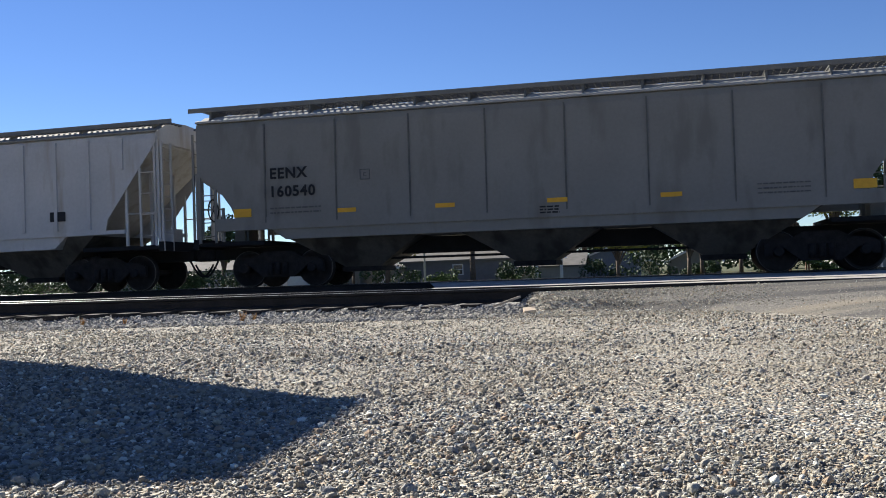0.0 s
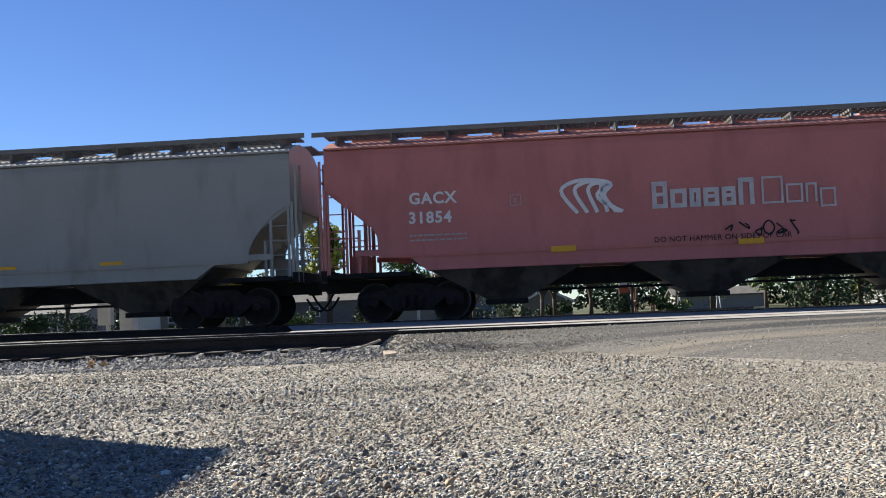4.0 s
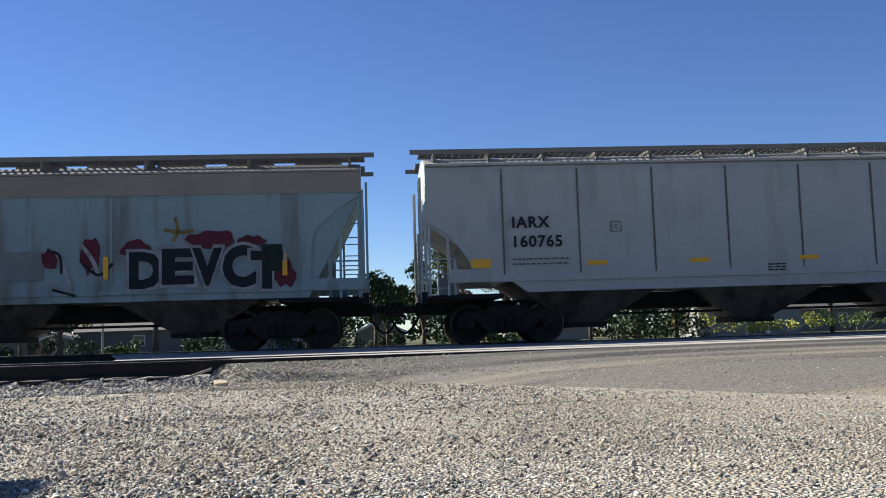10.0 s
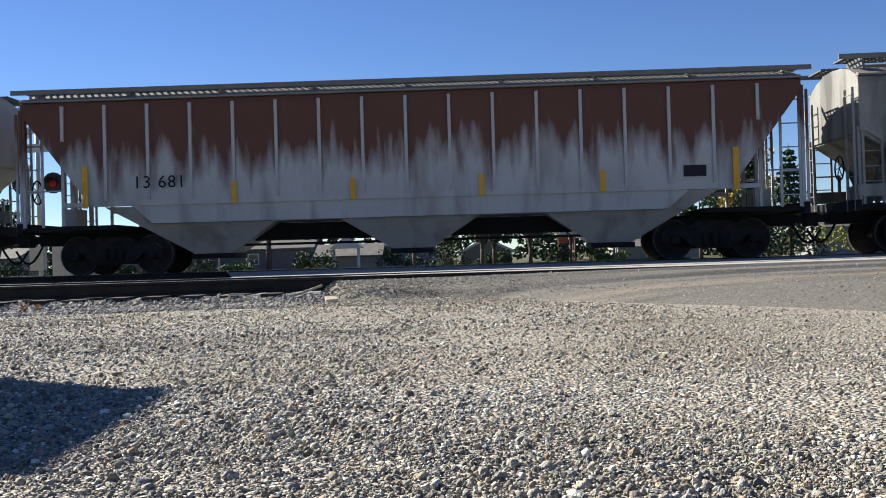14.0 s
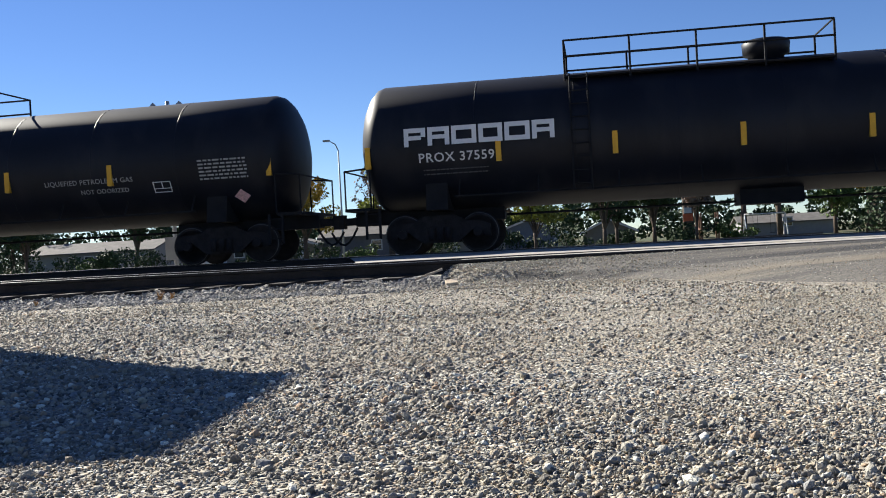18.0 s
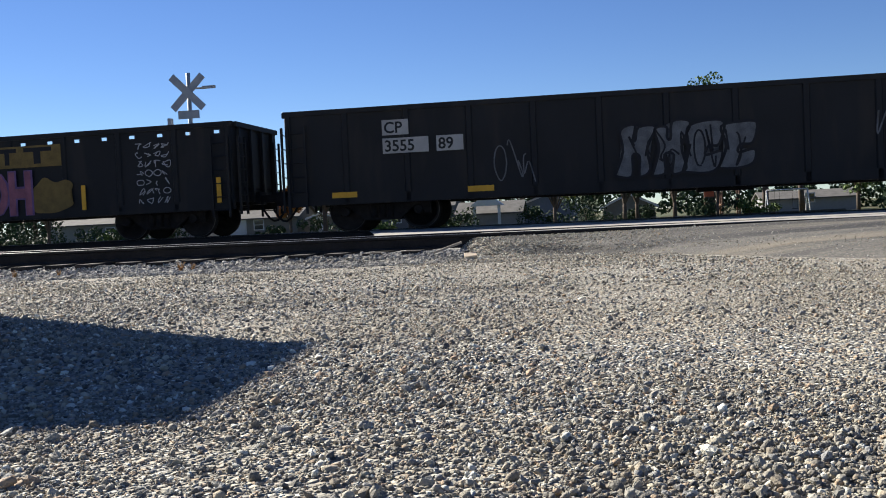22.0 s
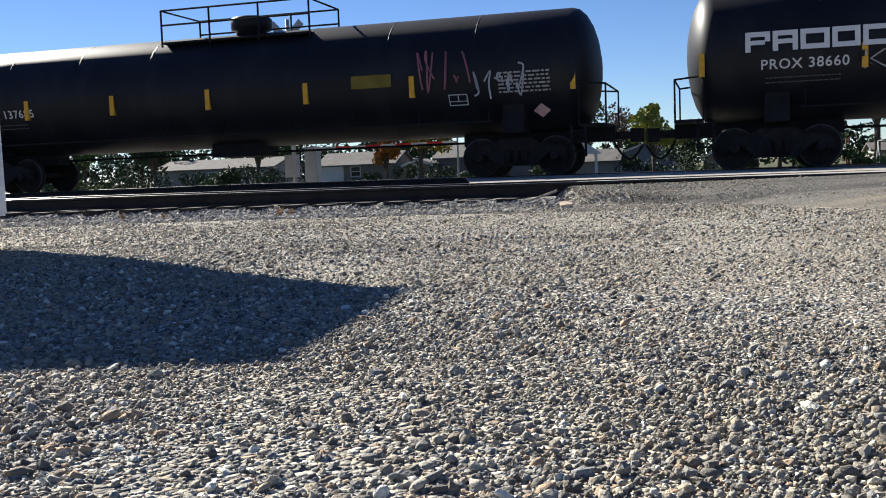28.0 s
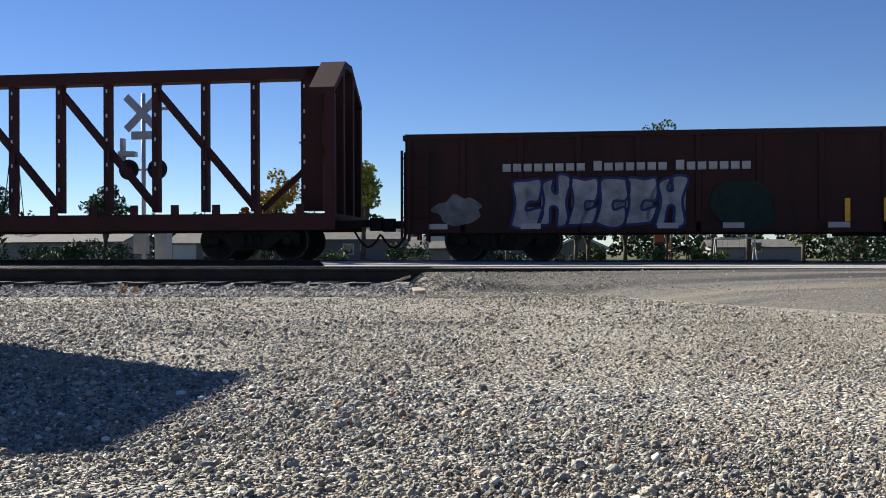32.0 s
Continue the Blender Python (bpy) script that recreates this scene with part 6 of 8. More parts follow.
# M
writing(M_[0], "13 681", -M_[1] + 2.6, -M_[2] - 0.05, 1.95, 0.4, M_BLACK, 1.1)
reflectors(M_[0], (-M_[1] + 1.5, M_[1] - 1.5), 2.0, -M_[2] - 0.055, 0.95, 0.13, True)
reflectors(M_[0], (-M_[1] + 4.9, -M_[1] + 7.6, -M_[1] + 10.5, -M_[1] + 13.2), 1.8, -M_[2] - 0.03, 0.5, 0.12, True)
patch(M_, 15.0, 15.5, 1.85, 2.1, M_BLACK, "data_plate", 0.01)
# R
bubble(R, 3.35, 5.55, 1.12, 2.02, 3, "navy", 0.035)
strokes(R, "purple", 0.045, [[(5.65, 1.2), (5.75, 1.85), (6.05, 1.8), (6.0, 1.5), (5.75, 1.45)]])
bm = B()
ribbon(bm, [(-R[1] + 7.9, 1.3), (-R[1] + 9.2, 2.65), (-R[1] + 10.5, 1.3), (-R[1] + 7.9, 1.3)], 0.05)
for k in range(9):
    ribbon(bm, [(-R[1] + 8.35 + 0.2 * k, 1.38), (-R[1] + 9.0 + 0.05 * k, 1.95 + 0.05 * (k % 2))], 0.035)
ribbon(bm, [(-R[1] + 9.2 + 0.45 * math.cos(a * math.tau / 14), 2.02 + 0.17 * math.sin(a * math.tau / 14)) for a in range(15)], 0.04)
part("graffiti_triangle", bm, SPRAY["navy"], R[0], at=pose(-1.0, -R[2] - 0.008, -0.12))
letters(R, "CENT:", 8.75, 9.7, 1.5, 0.3, "black", 0.01, 0.012)
letters(R, "5HADE5", 8.75, 9.65, 1.18, 0.2, "grey", 0.01)
strokes(R, "grey", 0.03, [[(10.2, 2.0), (10.0, 1.7), (10.2, 1.5), (10.5, 1.65), (10.6, 1.9), (10.9, 2.05)], [(10.9, 1.6), (11.0, 2.0), (11.5, 1.95), (11.2, 1.55), (11.7, 1.5), (11.9, 2.0), (12.1, 1.6), (12.4, 1.85), (12.3, 1.55), (12.8, 1.6), (13.3, 1.68)]])
letters(R, "BOZY", 13.4, 14.5, 1.12, 0.2, "navyish", 0.01)
scrawl(R, 0.2, 1.1, 2.5, 3.3, 383, "black", 0.035, 4)
reflectors(R[0], (-R[1] + 1.4, -R[1] + 4.3, -R[1] + 7.0, -R[1] + 10.4, -R[1] + 13.9), 1.6, -R[2] - 0.004, 0.5, 0.11, True)
# S
for s_, x_, z_ in (("CP", 2.4, 2.22), ("3555", 2.4, 1.8), ("89", 3.66, 1.8)):
    patch(S, x_ - 0.04, x_ + 0.24 * len(s_) * (1.05 if len(s_) > 2 else 1.15) + 0.03, z_ - 0.05, z_ + 0.30, M_DIMW, "number_board", 0.012)
    writing(S[0], s_, -S[1] + x_, -S[2] - 0.018, z_, 0.36, P_GONBLK, 1.0, 0.006)
fat(S, 7.7, 10.6, 0.95, 2.05, 4, "grey", "black", 390, 0.012)
scrawl(S, 7.9, 10.4, 1.0, 2.0, 396, "black", 0.04, 9, 0.02)
scrawl(S, 13.0, 16.0, 1.0, 2.2, 391, "grey", 0.035, 7)
scrawl(S, 16.2, 17.1, 0.8, 2.2, 392, "grey", 0.03, 3)
scrawl(S, 17.5, 18.4, 1.2, 1.9, 393, "grey", 0.03, 4)
scrawl(S, 18.6, 19.6, 1.1, 2.2, 394, "white", 0.025, 5)
scrawl(S, 4.9, 5.9, 0.9, 1.9, 395, "grey", 0.03, 3)
reflectors(S[0], (-S[1] + 1.4, -S[1] + 4.6, -S[1] + 13.6, -S[1] + 16.8, S[1] - 0.9), 0.85, -S[2] - 0.006, 0.6, 0.13)
# T
writing(T[0], "GNTX", -T[1] + 2.1, -T[2] - 0.01, 2.13, 0.36, M_DIMW, 1.2)
writing(T[0], "297330", -T[1] + 2.2, -T[2] - 0.01, 1.64, 0.34, M_DIMW, 1.3)
cloud(T, 3.7, 1.1, 2.0, 0.8, "brick", 400)
patch(T, 3.95, 8.15, 0.75, 1.95, SPRAY["teal"], "painted_ground", 0.005)
for k, (u, v, w_, h_) in enumerate(((4.3, 1.0, 1.2, 0.9), (5.6, 1.85, 1.6, 0.45), (7.4, 1.9, 1.5, 0.5), (8.0, 1.1, 0.9, 1.1), (6.2, 0.8, 2.2, 0.4))):
    cloud(T, u, v, w_, h_, "teal", 411 + k, 0.007)
outlined(T, "JUNGLE", 4.2, 8.0, 0.72, 1.25, "lightteal", "ink", 0.012, 0.055)
cloud(T, 8.6, 1.25, 1.3, 1.2, "brick", 402)
cloud(T, 9.9, 0.95, 1.3, 0.6, "purple", 403)
cloud(T, 11.3, 1.2, 1.2, 1.1, "yellow", 404)
cloud(T, 15.6, 1.2, 1.4, 1.0, "yellow", 405)
letters(T, "KE", 11.1, 12.5, 0.72, 1.15, "purple", 0.012, 0.08)
letters(T, "KE", 11.13, 12.45, 0.74, 1.1, "pink", 0.018, 0.04)
letters(T, "BOH", 13.2, 15.15, 0.72, 1.15, "purple", 0.012, 0.08)
letters(T, "BOH", 13.23, 15.1, 0.74, 1.1, "pink", 0.018, 0.04)
cloud(T, 12.85, 1.3, 0.8, 1.3, "tealdark", 407, 0.010)
cloud(T, 12.8, 1.75, 0.7, 0.4, "teal", 412, 0.014)
for k, xx in enumerate((7.66, 8.55, 9.35, 9.85)):
    patch(T, xx, xx + (0.5 if k < 2 else 0.25), 2.02, 2.32, SPRAY["yellow"], "painted_block", 0.009)
    patch(T, xx + 0.12, xx + (0.4 if k < 2 else 0.2), 2.10, 2.18, SPRAY["black"], "painted_gap", 0.013)
for xx, zz in ((9.6, 1.38), (10.75, 1.42)):
    patch(T, xx, xx + 0.5, zz, zz + 0.34, SPRAY["yellow"], "painted_block", 0.009)
    patch(T, xx + 0.15, xx + 0.36, zz + 0.13, zz + 0.22, SPRAY["black"], "painted_gap", 0.013)
patch(T, 13.33, 15.95, 1.92, 2.45, SPRAY["yellow"], "painted_board", 0.006)
for k, (xx, w) in enumerate(((13.6, 0.5), (14.25, 0.5), (14.95, 0.75))):
    patch(T, xx, xx + w, 2.3, 2.4, SPRAY["black"], "board_bar", 0.011)
    patch(T, xx + w * 0.35, xx + w * 0.6, 2.0, 2.3, SPRAY["black"], "board_bar", 0.011)
scrawl(T, 0.2, 1.9, 0.8, 1.9, 408, "grey", 0.02, 9)
cloud(T, 2.7, 1.42, 0.55, 0.3, "lilac", 409)
for k in range(7):
    scrawl(T, 17.9, 18.8, 0.85 + 0.22 * k, 1.03 + 0.22 * k, 410 + 20 * k, "white", 0.02, 4)
reflectors(T[0], (-T[1] + 0.66, -T[1] + 9.82, -T[1] + 16.5, T[1] - 0.35), 1.1, -T[2] - 0.02, 0.6, 0.11, True)
# U
writing(U[0], "CP", -U[1] + 12.3, -U[2] - 0.006, 1.92, 0.40, M_WHITE, 1.1, 0.01, 1.15)
writing(U[0], "355", -U[1] + 13.24, -U[2] - 0.006, 1.92, 0.40, M_WHITE, 1.1, 0.01)
writing(U[0], "106", -U[1] + 14.15, -U[2] - 0.006, 1.92, 0.40, M_WHITE, 1.1, 0.01)
name_blocks(U, 2.1, (0.2,) * 8 + (0.2,) * 7 + (0.2,) * 7, 1.95, 0.22, 0.055, gaps=(8, 15))
cloud(U, 4.4, 1.2, 5.6, 1.2, "black", 424)
letters(U, "NEMOE", 2.1, 6.9, 0.70, 1.1, "white", 0.010, 0.035)
letters(U, "NEMOE", 2.14, 6.86, 0.74, 1.02, "grey", 0.016, -0.002)
scrawl(U, 7.9, 8.6, 1.2, 2.2, 421, "white", 0.03, 5)
scrawl(U, 15.8, 16.5, 1.3, 2.0, 422, "grey", 0.05, 4)
bars(U[0], -U[1] + 12.4, 1.6, 2, 0.5, 0.035, 0.07, -U[2] - 0.006, M_DIMW, seed=3)
bars(U[0], -U[1] + 13.3, 1.6, 2, 0.5, 0.035, 0.07, -U[2] - 0.006, M_DIMW, seed=4)
reflectors(U[0], (-U[1] + 0.55, -U[1] + 10.6, -U[1] + 12.9, -U[1] + 15.1, -U[1] + 19.2), 0.82, -U[2] - 0.006, 0.45, 0.11)
# V
def shell_tag(got, word, x, w, h, dz, line, fill):
    """Outlined letters on a round shell."""
    car, e, r, h_, zc = got
    for col, grow, up in ((line, 0.03, 0.0), (fill, 0.004, 0.006)):
        me = text_mesh(word, 1.0, 0.002, 1.0, grow)
        co = np.array([v.co[:] for v in me.vertices])
        lo, hi = co.min(0), co.max(0)
        me.materials.append(col)
        ob = part("graffiti_letters", me, None, car)
        on_shell(ob, -e + x, r + up, zc, dz, 90)
        ob.matrix_basis = ob.matrix_basis @ Matrix.Diagonal((w / (hi[0] - lo[0]), h / (hi[1] - lo[1]), 1, 1)) @ Matrix.Translation((-lo[0], -lo[1], 0))


shell_tag(V, "TOSER", 4.1, 2.1, 0.62, -0.95, SPRAY["white"], P_BLACK)
shell_tag(V, "ARMS", 6.3, 0.5, 0.16, -0.5, SPRAY["white"], SPRAY["white"])
shell_tag(V, "CREW", 6.3, 0.5, 0.16, -0.72, SPRAY["white"], SPRAY["white"])
patch(V, 12.6, 13.5, 2.1, 2.42, mat("faded_yellow_patch", (0.16, 0.12, 0.02), 0.7, vary=0.2), "warning_patch", 0.02)
# X
patch(X, 12.6, 13.6, 2.2, 2.5, mat("faded_yellow_patch", (0.16, 0.12, 0.02)), "warning_patch", 0.02)
scrawl(X, 14.2, 15.6, 2.0, 3.0, 433, "pink", 0.04, 5, 0.06)
scrawl(X, 15.6, 16.8, 1.7, 2.6, 434, "white", 0.04, 5, 0.03)
# W
shell_tag(W, "KOE", 3.5, 1.6, 0.4, -0.55, SPRAY["white"], P_BLACK)
shell_tag(W, "RAD", 8.5, 1.2, 0.45, -0.5, SPRAY["white"], SPRAY["grey"])
# Y: measured from the car's rear end
def slanted(ob):
    """Leans upright writing to the right."""
    ob.data.transform(Matrix(((1, 0.18, 0, 0), (0, 1, 0, 0), (0, 0, 1, 0), (0, 0, 0, 1))))
    return ob


M_OLDWHITE = mat("lettering_dull_white", (0.30, 0.295, 0.28), 0.7, vary=0.35, scale=5)
for word, u, v in (("CP", 1.18, 2.43), ("355", 1.08, 1.97), ("399", 2.18, 1.97)):
    slanted(writing(Y[0], word, -Y[1] + u, -Y[2] - 0.006, v, 0.40, M_OLDWHITE, 1.05, 0.010, 1.0))
writing(Y[0], "VILLAIN", -Y[1] + 6.72, -Y[2] - 0.01, 1.97, 0.26, SPRAY["pale"], 1.0, -0.006, 1.0, "graffiti_letters")
writing(Y[0], "LGF", -Y[1] + 10.05, -Y[2] - 0.01, 1.97, 0.30, SPRAY["pale"], 1.15, -0.006, 1.0, "graffiti_letters")
for k, (w_, u, wd, z0, h) in enumerate((("V", 7.3, 0.8, 1.02, 1.05), ("E", 7.95, 0.65, 1.0, 1.15), ("B", 8.5, 0.66, 0.98, 1.2), ("T", 8.95, 0.8, 1.0, 1.25))):
    letters(Y, w_, u - 0.06, u + wd + 0.06, z0 - 0.05, h + 0.1, "navy", 0.010 + 0.006 * k, 0.16)
    letters(Y, w_, u, u + wd, z0, h, "white", 0.0135 + 0.006 * k, 0.12)
cloud(Y, 10.55, 1.5, 0.4, 0.28, "white", 441, 0.012)
cloud(Y, 10.2, 1.15, 0.28, 0.26, "white", 442, 0.012)
for k, (xx, zz, ww) in enumerate(((2.75, 1.45, 0.28), (11.05, 1.42, 0.25), (11.95, 1.4, 0.3), (13.15, 1.38, 0.36), (14.0, 1.32, 0.2), (17.4, 1.4, 0.3))):
    strokes(Y, "grey", 0.026, [[(xx - ww, zz - 0.1), (xx - ww * 0.7, zz + 0.22), (xx - ww * 0.45, zz - 0.18), (xx - ww * 0.1, zz + 0.25)], [(xx - ww * 0.1, zz + 0.3), (xx + 0.05, zz - 0.15), (xx + ww * 0.5, zz + 0.2), (xx + ww, zz - 0.05)], [(xx - ww * 0.5, zz - 0.22), (xx + ww * 0.7, zz - 0.2)]], 0.012)
for w_, xx, zz, hh in (("S", 14.45, 1.72, 0.5), ("B", 15.25, 1.7, 0.46), ("U", 16.15, 1.62, 0.55), ("S", 17.1, 1.72, 0.42)):
    letters(Y, w_, xx, xx + 0.45, zz, hh, "grey", 0.012, -0.004)
strokes(Y, "white", 0.04, [[(18.42, 1.25), (18.35, 1.5), (18.48, 1.75), (18.4, 2.05)], *([(18.4, 2.05), (18.4 + 0.24 * math.cos(k * math.pi / 5), 2.08 + 0.24 * math.sin(k * math.pi / 5))] for k in range(6))], 0.012)
bars(Y[0], -Y[1] + 1.35, 1.60, 2, 0.4, 0.045, 0.07, -Y[2] - 0.006, M_OLDWHITE, seed=8)
bars(Y[0], -Y[1] + 2.3, 1.60, 2, 0.45, 0.045, 0.07, -Y[2] - 0.006, M_OLDWHITE, seed=9)
reflectors(Y[0], (-Y[1] + 1.45,), 1.28, -Y[2] - 0.006, 0.5, 0.16)
for xx in (5.1, 11.3, 12.2, 13.3, 14.2, 15.4):
    patch(Y, xx, xx + 0.42, 1.14, 1.22, M_DIMW, "reflector", 0.01)
# Z
writing(Z[0], "CP", -Z[1] + 12.14, -Z[2] - 0.006, 2.05, 0.40, M_WHITE, 1.1, 0.01, 1.15)
writing(Z[0], "355", -Z[1] + 13.09, -Z[2] - 0.006, 2.05, 0.40, M_WHITE, 1.1, 0.01)
writing(Z[0], "020", -Z[1] + 14.09, -Z[2] - 0.006, 2.05, 0.40, M_WHITE, 1.1, 0.01)
name_blocks(Z, 2.2, (0.18,) * 22, 2.0, 0.22, 0.055, gaps=(8, 15))
fat(Z, 2.4, 6.2, 0.75, 1.85, 6, "silver", "navy", 450, 0.010, "faded silver bubble graffiti")
cloud(Z, 1.2, 1.15, 1.2, 0.7, "grey", 451)
cloud(Z, 7.4, 1.2, 1.5, 1.2, "darkgreen", 452)
cloud(Z, 12.55, 1.3, 0.9, 0.7, "dullmint", 453)
cloud(Z, 13.45, 1.4, 1.1, 0.9, "dullmint", 457, 0.006)
cloud(Z, 14.40, 1.3, 0.9, 0.8, "dullmint", 458, 0.008)
for cx in (15.95, 18.0):
    cloud(Z, cx, 1.5, 0.75, 0.85, "ink", int(cx), 0.006)
    strokes(Z, "grey", 0.03, [[(cx - 0.45, 1.75), (cx - 0.2, 1.7), (cx - 0.3, 1.3), (cx, 1.15), (cx + 0.35, 1.25), (cx + 0.3, 1.95), (cx + 0.05, 1.9), (cx - 0.05, 1.55)]], 0.012)
strokes(Z, "grey", 0.026, [[(18.75, 2.0), (19.0, 2.15), (19.05, 1.85), (18.8, 1.9), (19.2, 1.75)], [(19.15, 2.05), (19.3, 1.8), (19.5, 2.0), (19.55, 1.75), (19.3, 1.7)]], 0.012)
for xx in (0.5, 2.6, 5.6, 7.0, 9.2, 10.9, 12.0, 13.2, 14.8, 15.8, 16.9):
    o = patch(Z, xx, xx + 0.45, 0.72, 0.84, M_DIMW, "reflector", 0.02)
reflectors(Z[0], (-Z[1] + 9.6, -Z[1] + 10.4, -Z[1] + 14.4), 1.1, -Z[2] - 0.01, 0.5, 0.11, True)

# ---- surroundings ----
M_BARK = mat("bark", (0.085, 0.065, 0.05), 0.95, vary=0.3, scale=4, bump=0.6, bscale=25)
LEAF = {
    "green": mat("leaves_green", (0.075, 0.115, 0.03), 0.75, vary=0.3, scale=0.6, rand=0.45, island=True),
    "dark": mat("leaves_dark_green", (0.035, 0.060, 0.026), 0.75, vary=0.3, scale=0.6, rand=0.45, island=True),
    "yellow": mat("leaves_yellow", (0.30, 0.21, 0.035), 0.75, vary=0.3, scale=0.6, rand=0.4, island=True),
    "orange": mat("leaves_orange", (0.30, 0.13, 0.03), 0.75, vary=0.3, scale=0.6, rand=0.4, island=True),
    "lime": mat("leaves_yellow_green", (0.24, 0.25, 0.05), 0.75, vary=0.3, scale=0.6, rand=0.4, island=True),
    "bare": mat("leaves_sparse_brown", (0.16, 0.12, 0.09), 0.85, vary=0.3, scale=0.6, rand=0.4, island=True),
}


def leaf_mesh(name, centres, radii, count, size, seed, material):
    rng = np.random.default_rng(seed)
    k = rng.integers(0, len(centres), count)
    d = rng.normal(size=(count, 3))
    d /= np.linalg.norm(d, axis=1)[:, None]
    pos = np.array(centres)[k] + d * (np.array(radii)[k] * rng.uniform(0.35, 1.0, count) ** 0.5)[:, None] * np.array([1, 1, 0.8])
    u = rng.normal(size=(count, 3))
    u /= np.linalg.norm(u, axis=1)[:, None]
    w = np.cross(u, rng.normal(size=(count, 3)))
    w /= np.linalg.norm(w, axis=1)[:, None]
    s = size * rng.uniform(0.6, 1.4, count)[:, None]
    quad = np.stack([pos - u * s, pos + w * s * 0.55, pos + u * s, pos - w * s * 0.55], 1)
    me = bpy.data.meshes.new(name)
    me.from_pydata(quad.reshape(-1, 3).tolist(), [], np.arange(count * 4).reshape(-1, 4).tolist())
    me.materials.append(material)
    return me


def tree(x, y, z, height, spread, kind, seed, count=2600, leaf=0.17, trunk_h=None, label="", full=1.0):
    rng = random.Random(seed)
    t = empty("tree", pose(x, y, z, 0, 0, rng.uniform(0, 360)))
    tagged(t, label or {"green": "leafy green tree beyond the tracks", "dark": "dark green tree beyond the tracks", "yellow": "tree with yellow autumn leaves beyond the tracks", "orange": "small tree with orange autumn leaves", "lime": "tree turning yellow-green beyond the tracks", "bare": "nearly bare autumn tree among the houses"}[kind], "tree", group="trees beyond the tracks")
    bm = B()
    th = trunk_h or height * 0.3
    r = 0.028 * height
    rod(bm, (0, 0, -0.1), (0.05 * height * rng.uniform(-1, 1) * 0.3, 0, th), r, 8, r * 0.75)
    cs, rs = [], []
    nl = 7
    for i in range(nl):
        a = i * math.tau / nl + rng.uniform(-0.3, 0.3)
        zz = th + (height - th) * rng.uniform(0.15, 0.75)
        rr = spread * rng.uniform(0.35, 0.8) * (1.1 - 0.5 * (zz / height))
        p = Vector((math.cos(a) * rr, math.sin(a) * rr, zz))
        b0 = Vector((0, 0, th * rng.uniform(0.75, 1.0)))
        m = b0.lerp(p, 0.5) + Vector((0, 0, 0.1 * height))
        rod(bm, b0, m, r * 0.5, 6, r * 0.35)
        rod(bm, m, p, r * 0.35, 5, r * 0.12)
        for _ in range(3):
            cs.append(tuple(p + Vector((rng.uniform(-1, 1), rng.uniform(-1, 1), rng.uniform(-0.6, 1))) * spread * 0.28))
            rs.append(spread * rng.uniform(0.2, 0.38))
    rod(bm, (0, 0, th), (0, 0, height * 0.82), r * 0.7, 6, r * 0.2)
    for _ in range(5):
        cs.append((rng.uniform(-1, 1) * spread * 0.3, rng.uniform(-1, 1) * spread * 0.3, height * rng.uniform(0.65, 0.95)))
        rs.append(spread * rng.uniform(0.2, 0.36))
    part("trunk", bm, M_BARK, t)
    crown = new("crown", leaf_mesh("crown", cs, rs, int(count * full), leaf, seed, LEAF[kind]))
    crown.parent = t
    return t


def conifer(x, y, z, height, spread, seed):
    rng = random.Random(seed)
    t = empty("tree", pose(x, y, z))
    tagged(t, "dark green spruce beyond the tracks", "tree", group="trees beyond the tracks")
    bm = rod(B(), (0, 0, -0.1), (0, 0, height), 0.022 * height, 8, 0.02)
    cs, rs = [], []
    for k in range(16):
        zz = height * (0.08 + 0.9 * k / 16)
        rr = spread * (1 - k / 16.5)
        for a in range(7):
            an = a * math.tau / 7 + k
            rod(bm, (0, 0, zz), (math.cos(an) * rr, math.sin(an) * rr, zz - 0.12 * rr), 0.03, 4, 0.01)
            for f in (0.4, 0.75, 1.0):
                cs.append((math.cos(an) * rr * f, math.sin(an) * rr * f, zz - 0.12 * rr * f))
                rs.append(0.16 * rr + 0.15)
    part("trunk", bm, M_BARK, t)
    c = new("crown", leaf_mesh("crown", cs, rs, 3600, 0.16, seed, LEAF["dark"]))
    c.parent = t


def bush(x, y, z, w, h, kind, seed, count=1100):
    rng = random.Random(seed)
    cs = [(rng.uniform(-w, w) * 0.5, rng.uniform(-w, w) * 0.35, h * rng.uniform(0.25, 0.8)) for _ in range(12)]
    rs = [h * rng.uniform(0.22, 0.4) for _ in cs]
    t = empty("bush", pose(x, y, z))
    tagged(t, {"lime": "yellow-green bush beyond the tracks", "green": "green bush beside a house", "dark": "dark green clipped bush"}[kind], "bush", group="bushes beyond the tracks")
    bm = B()
    for i in range(6):
        rod(bm, (rng.uniform(-0.2, 0.2), rng.uniform(-0.2, 0.2), -0.1), cs[i], 0.04, 5, 0.015)
    part("stem", bm, M_BARK, t)
    c = new("foliage", leaf_mesh("foliage", cs, rs, count, 0.12, seed, LEAF[kind]))
    c.parent = t


M_GLASS = mat("window_glass", (0.03, 0.035, 0.04), 0.08, vary=0.05, spec=0.8)
M_ROOFG = mat("shingle_grey", (0.12, 0.114, 0.108), 0.9, vary=0.2, scale=1.5, bump=0.4, bscale=8)
M_TRIMW = mat("trim_white", (0.55, 0.55, 0.54), 0.6, vary=0.05)


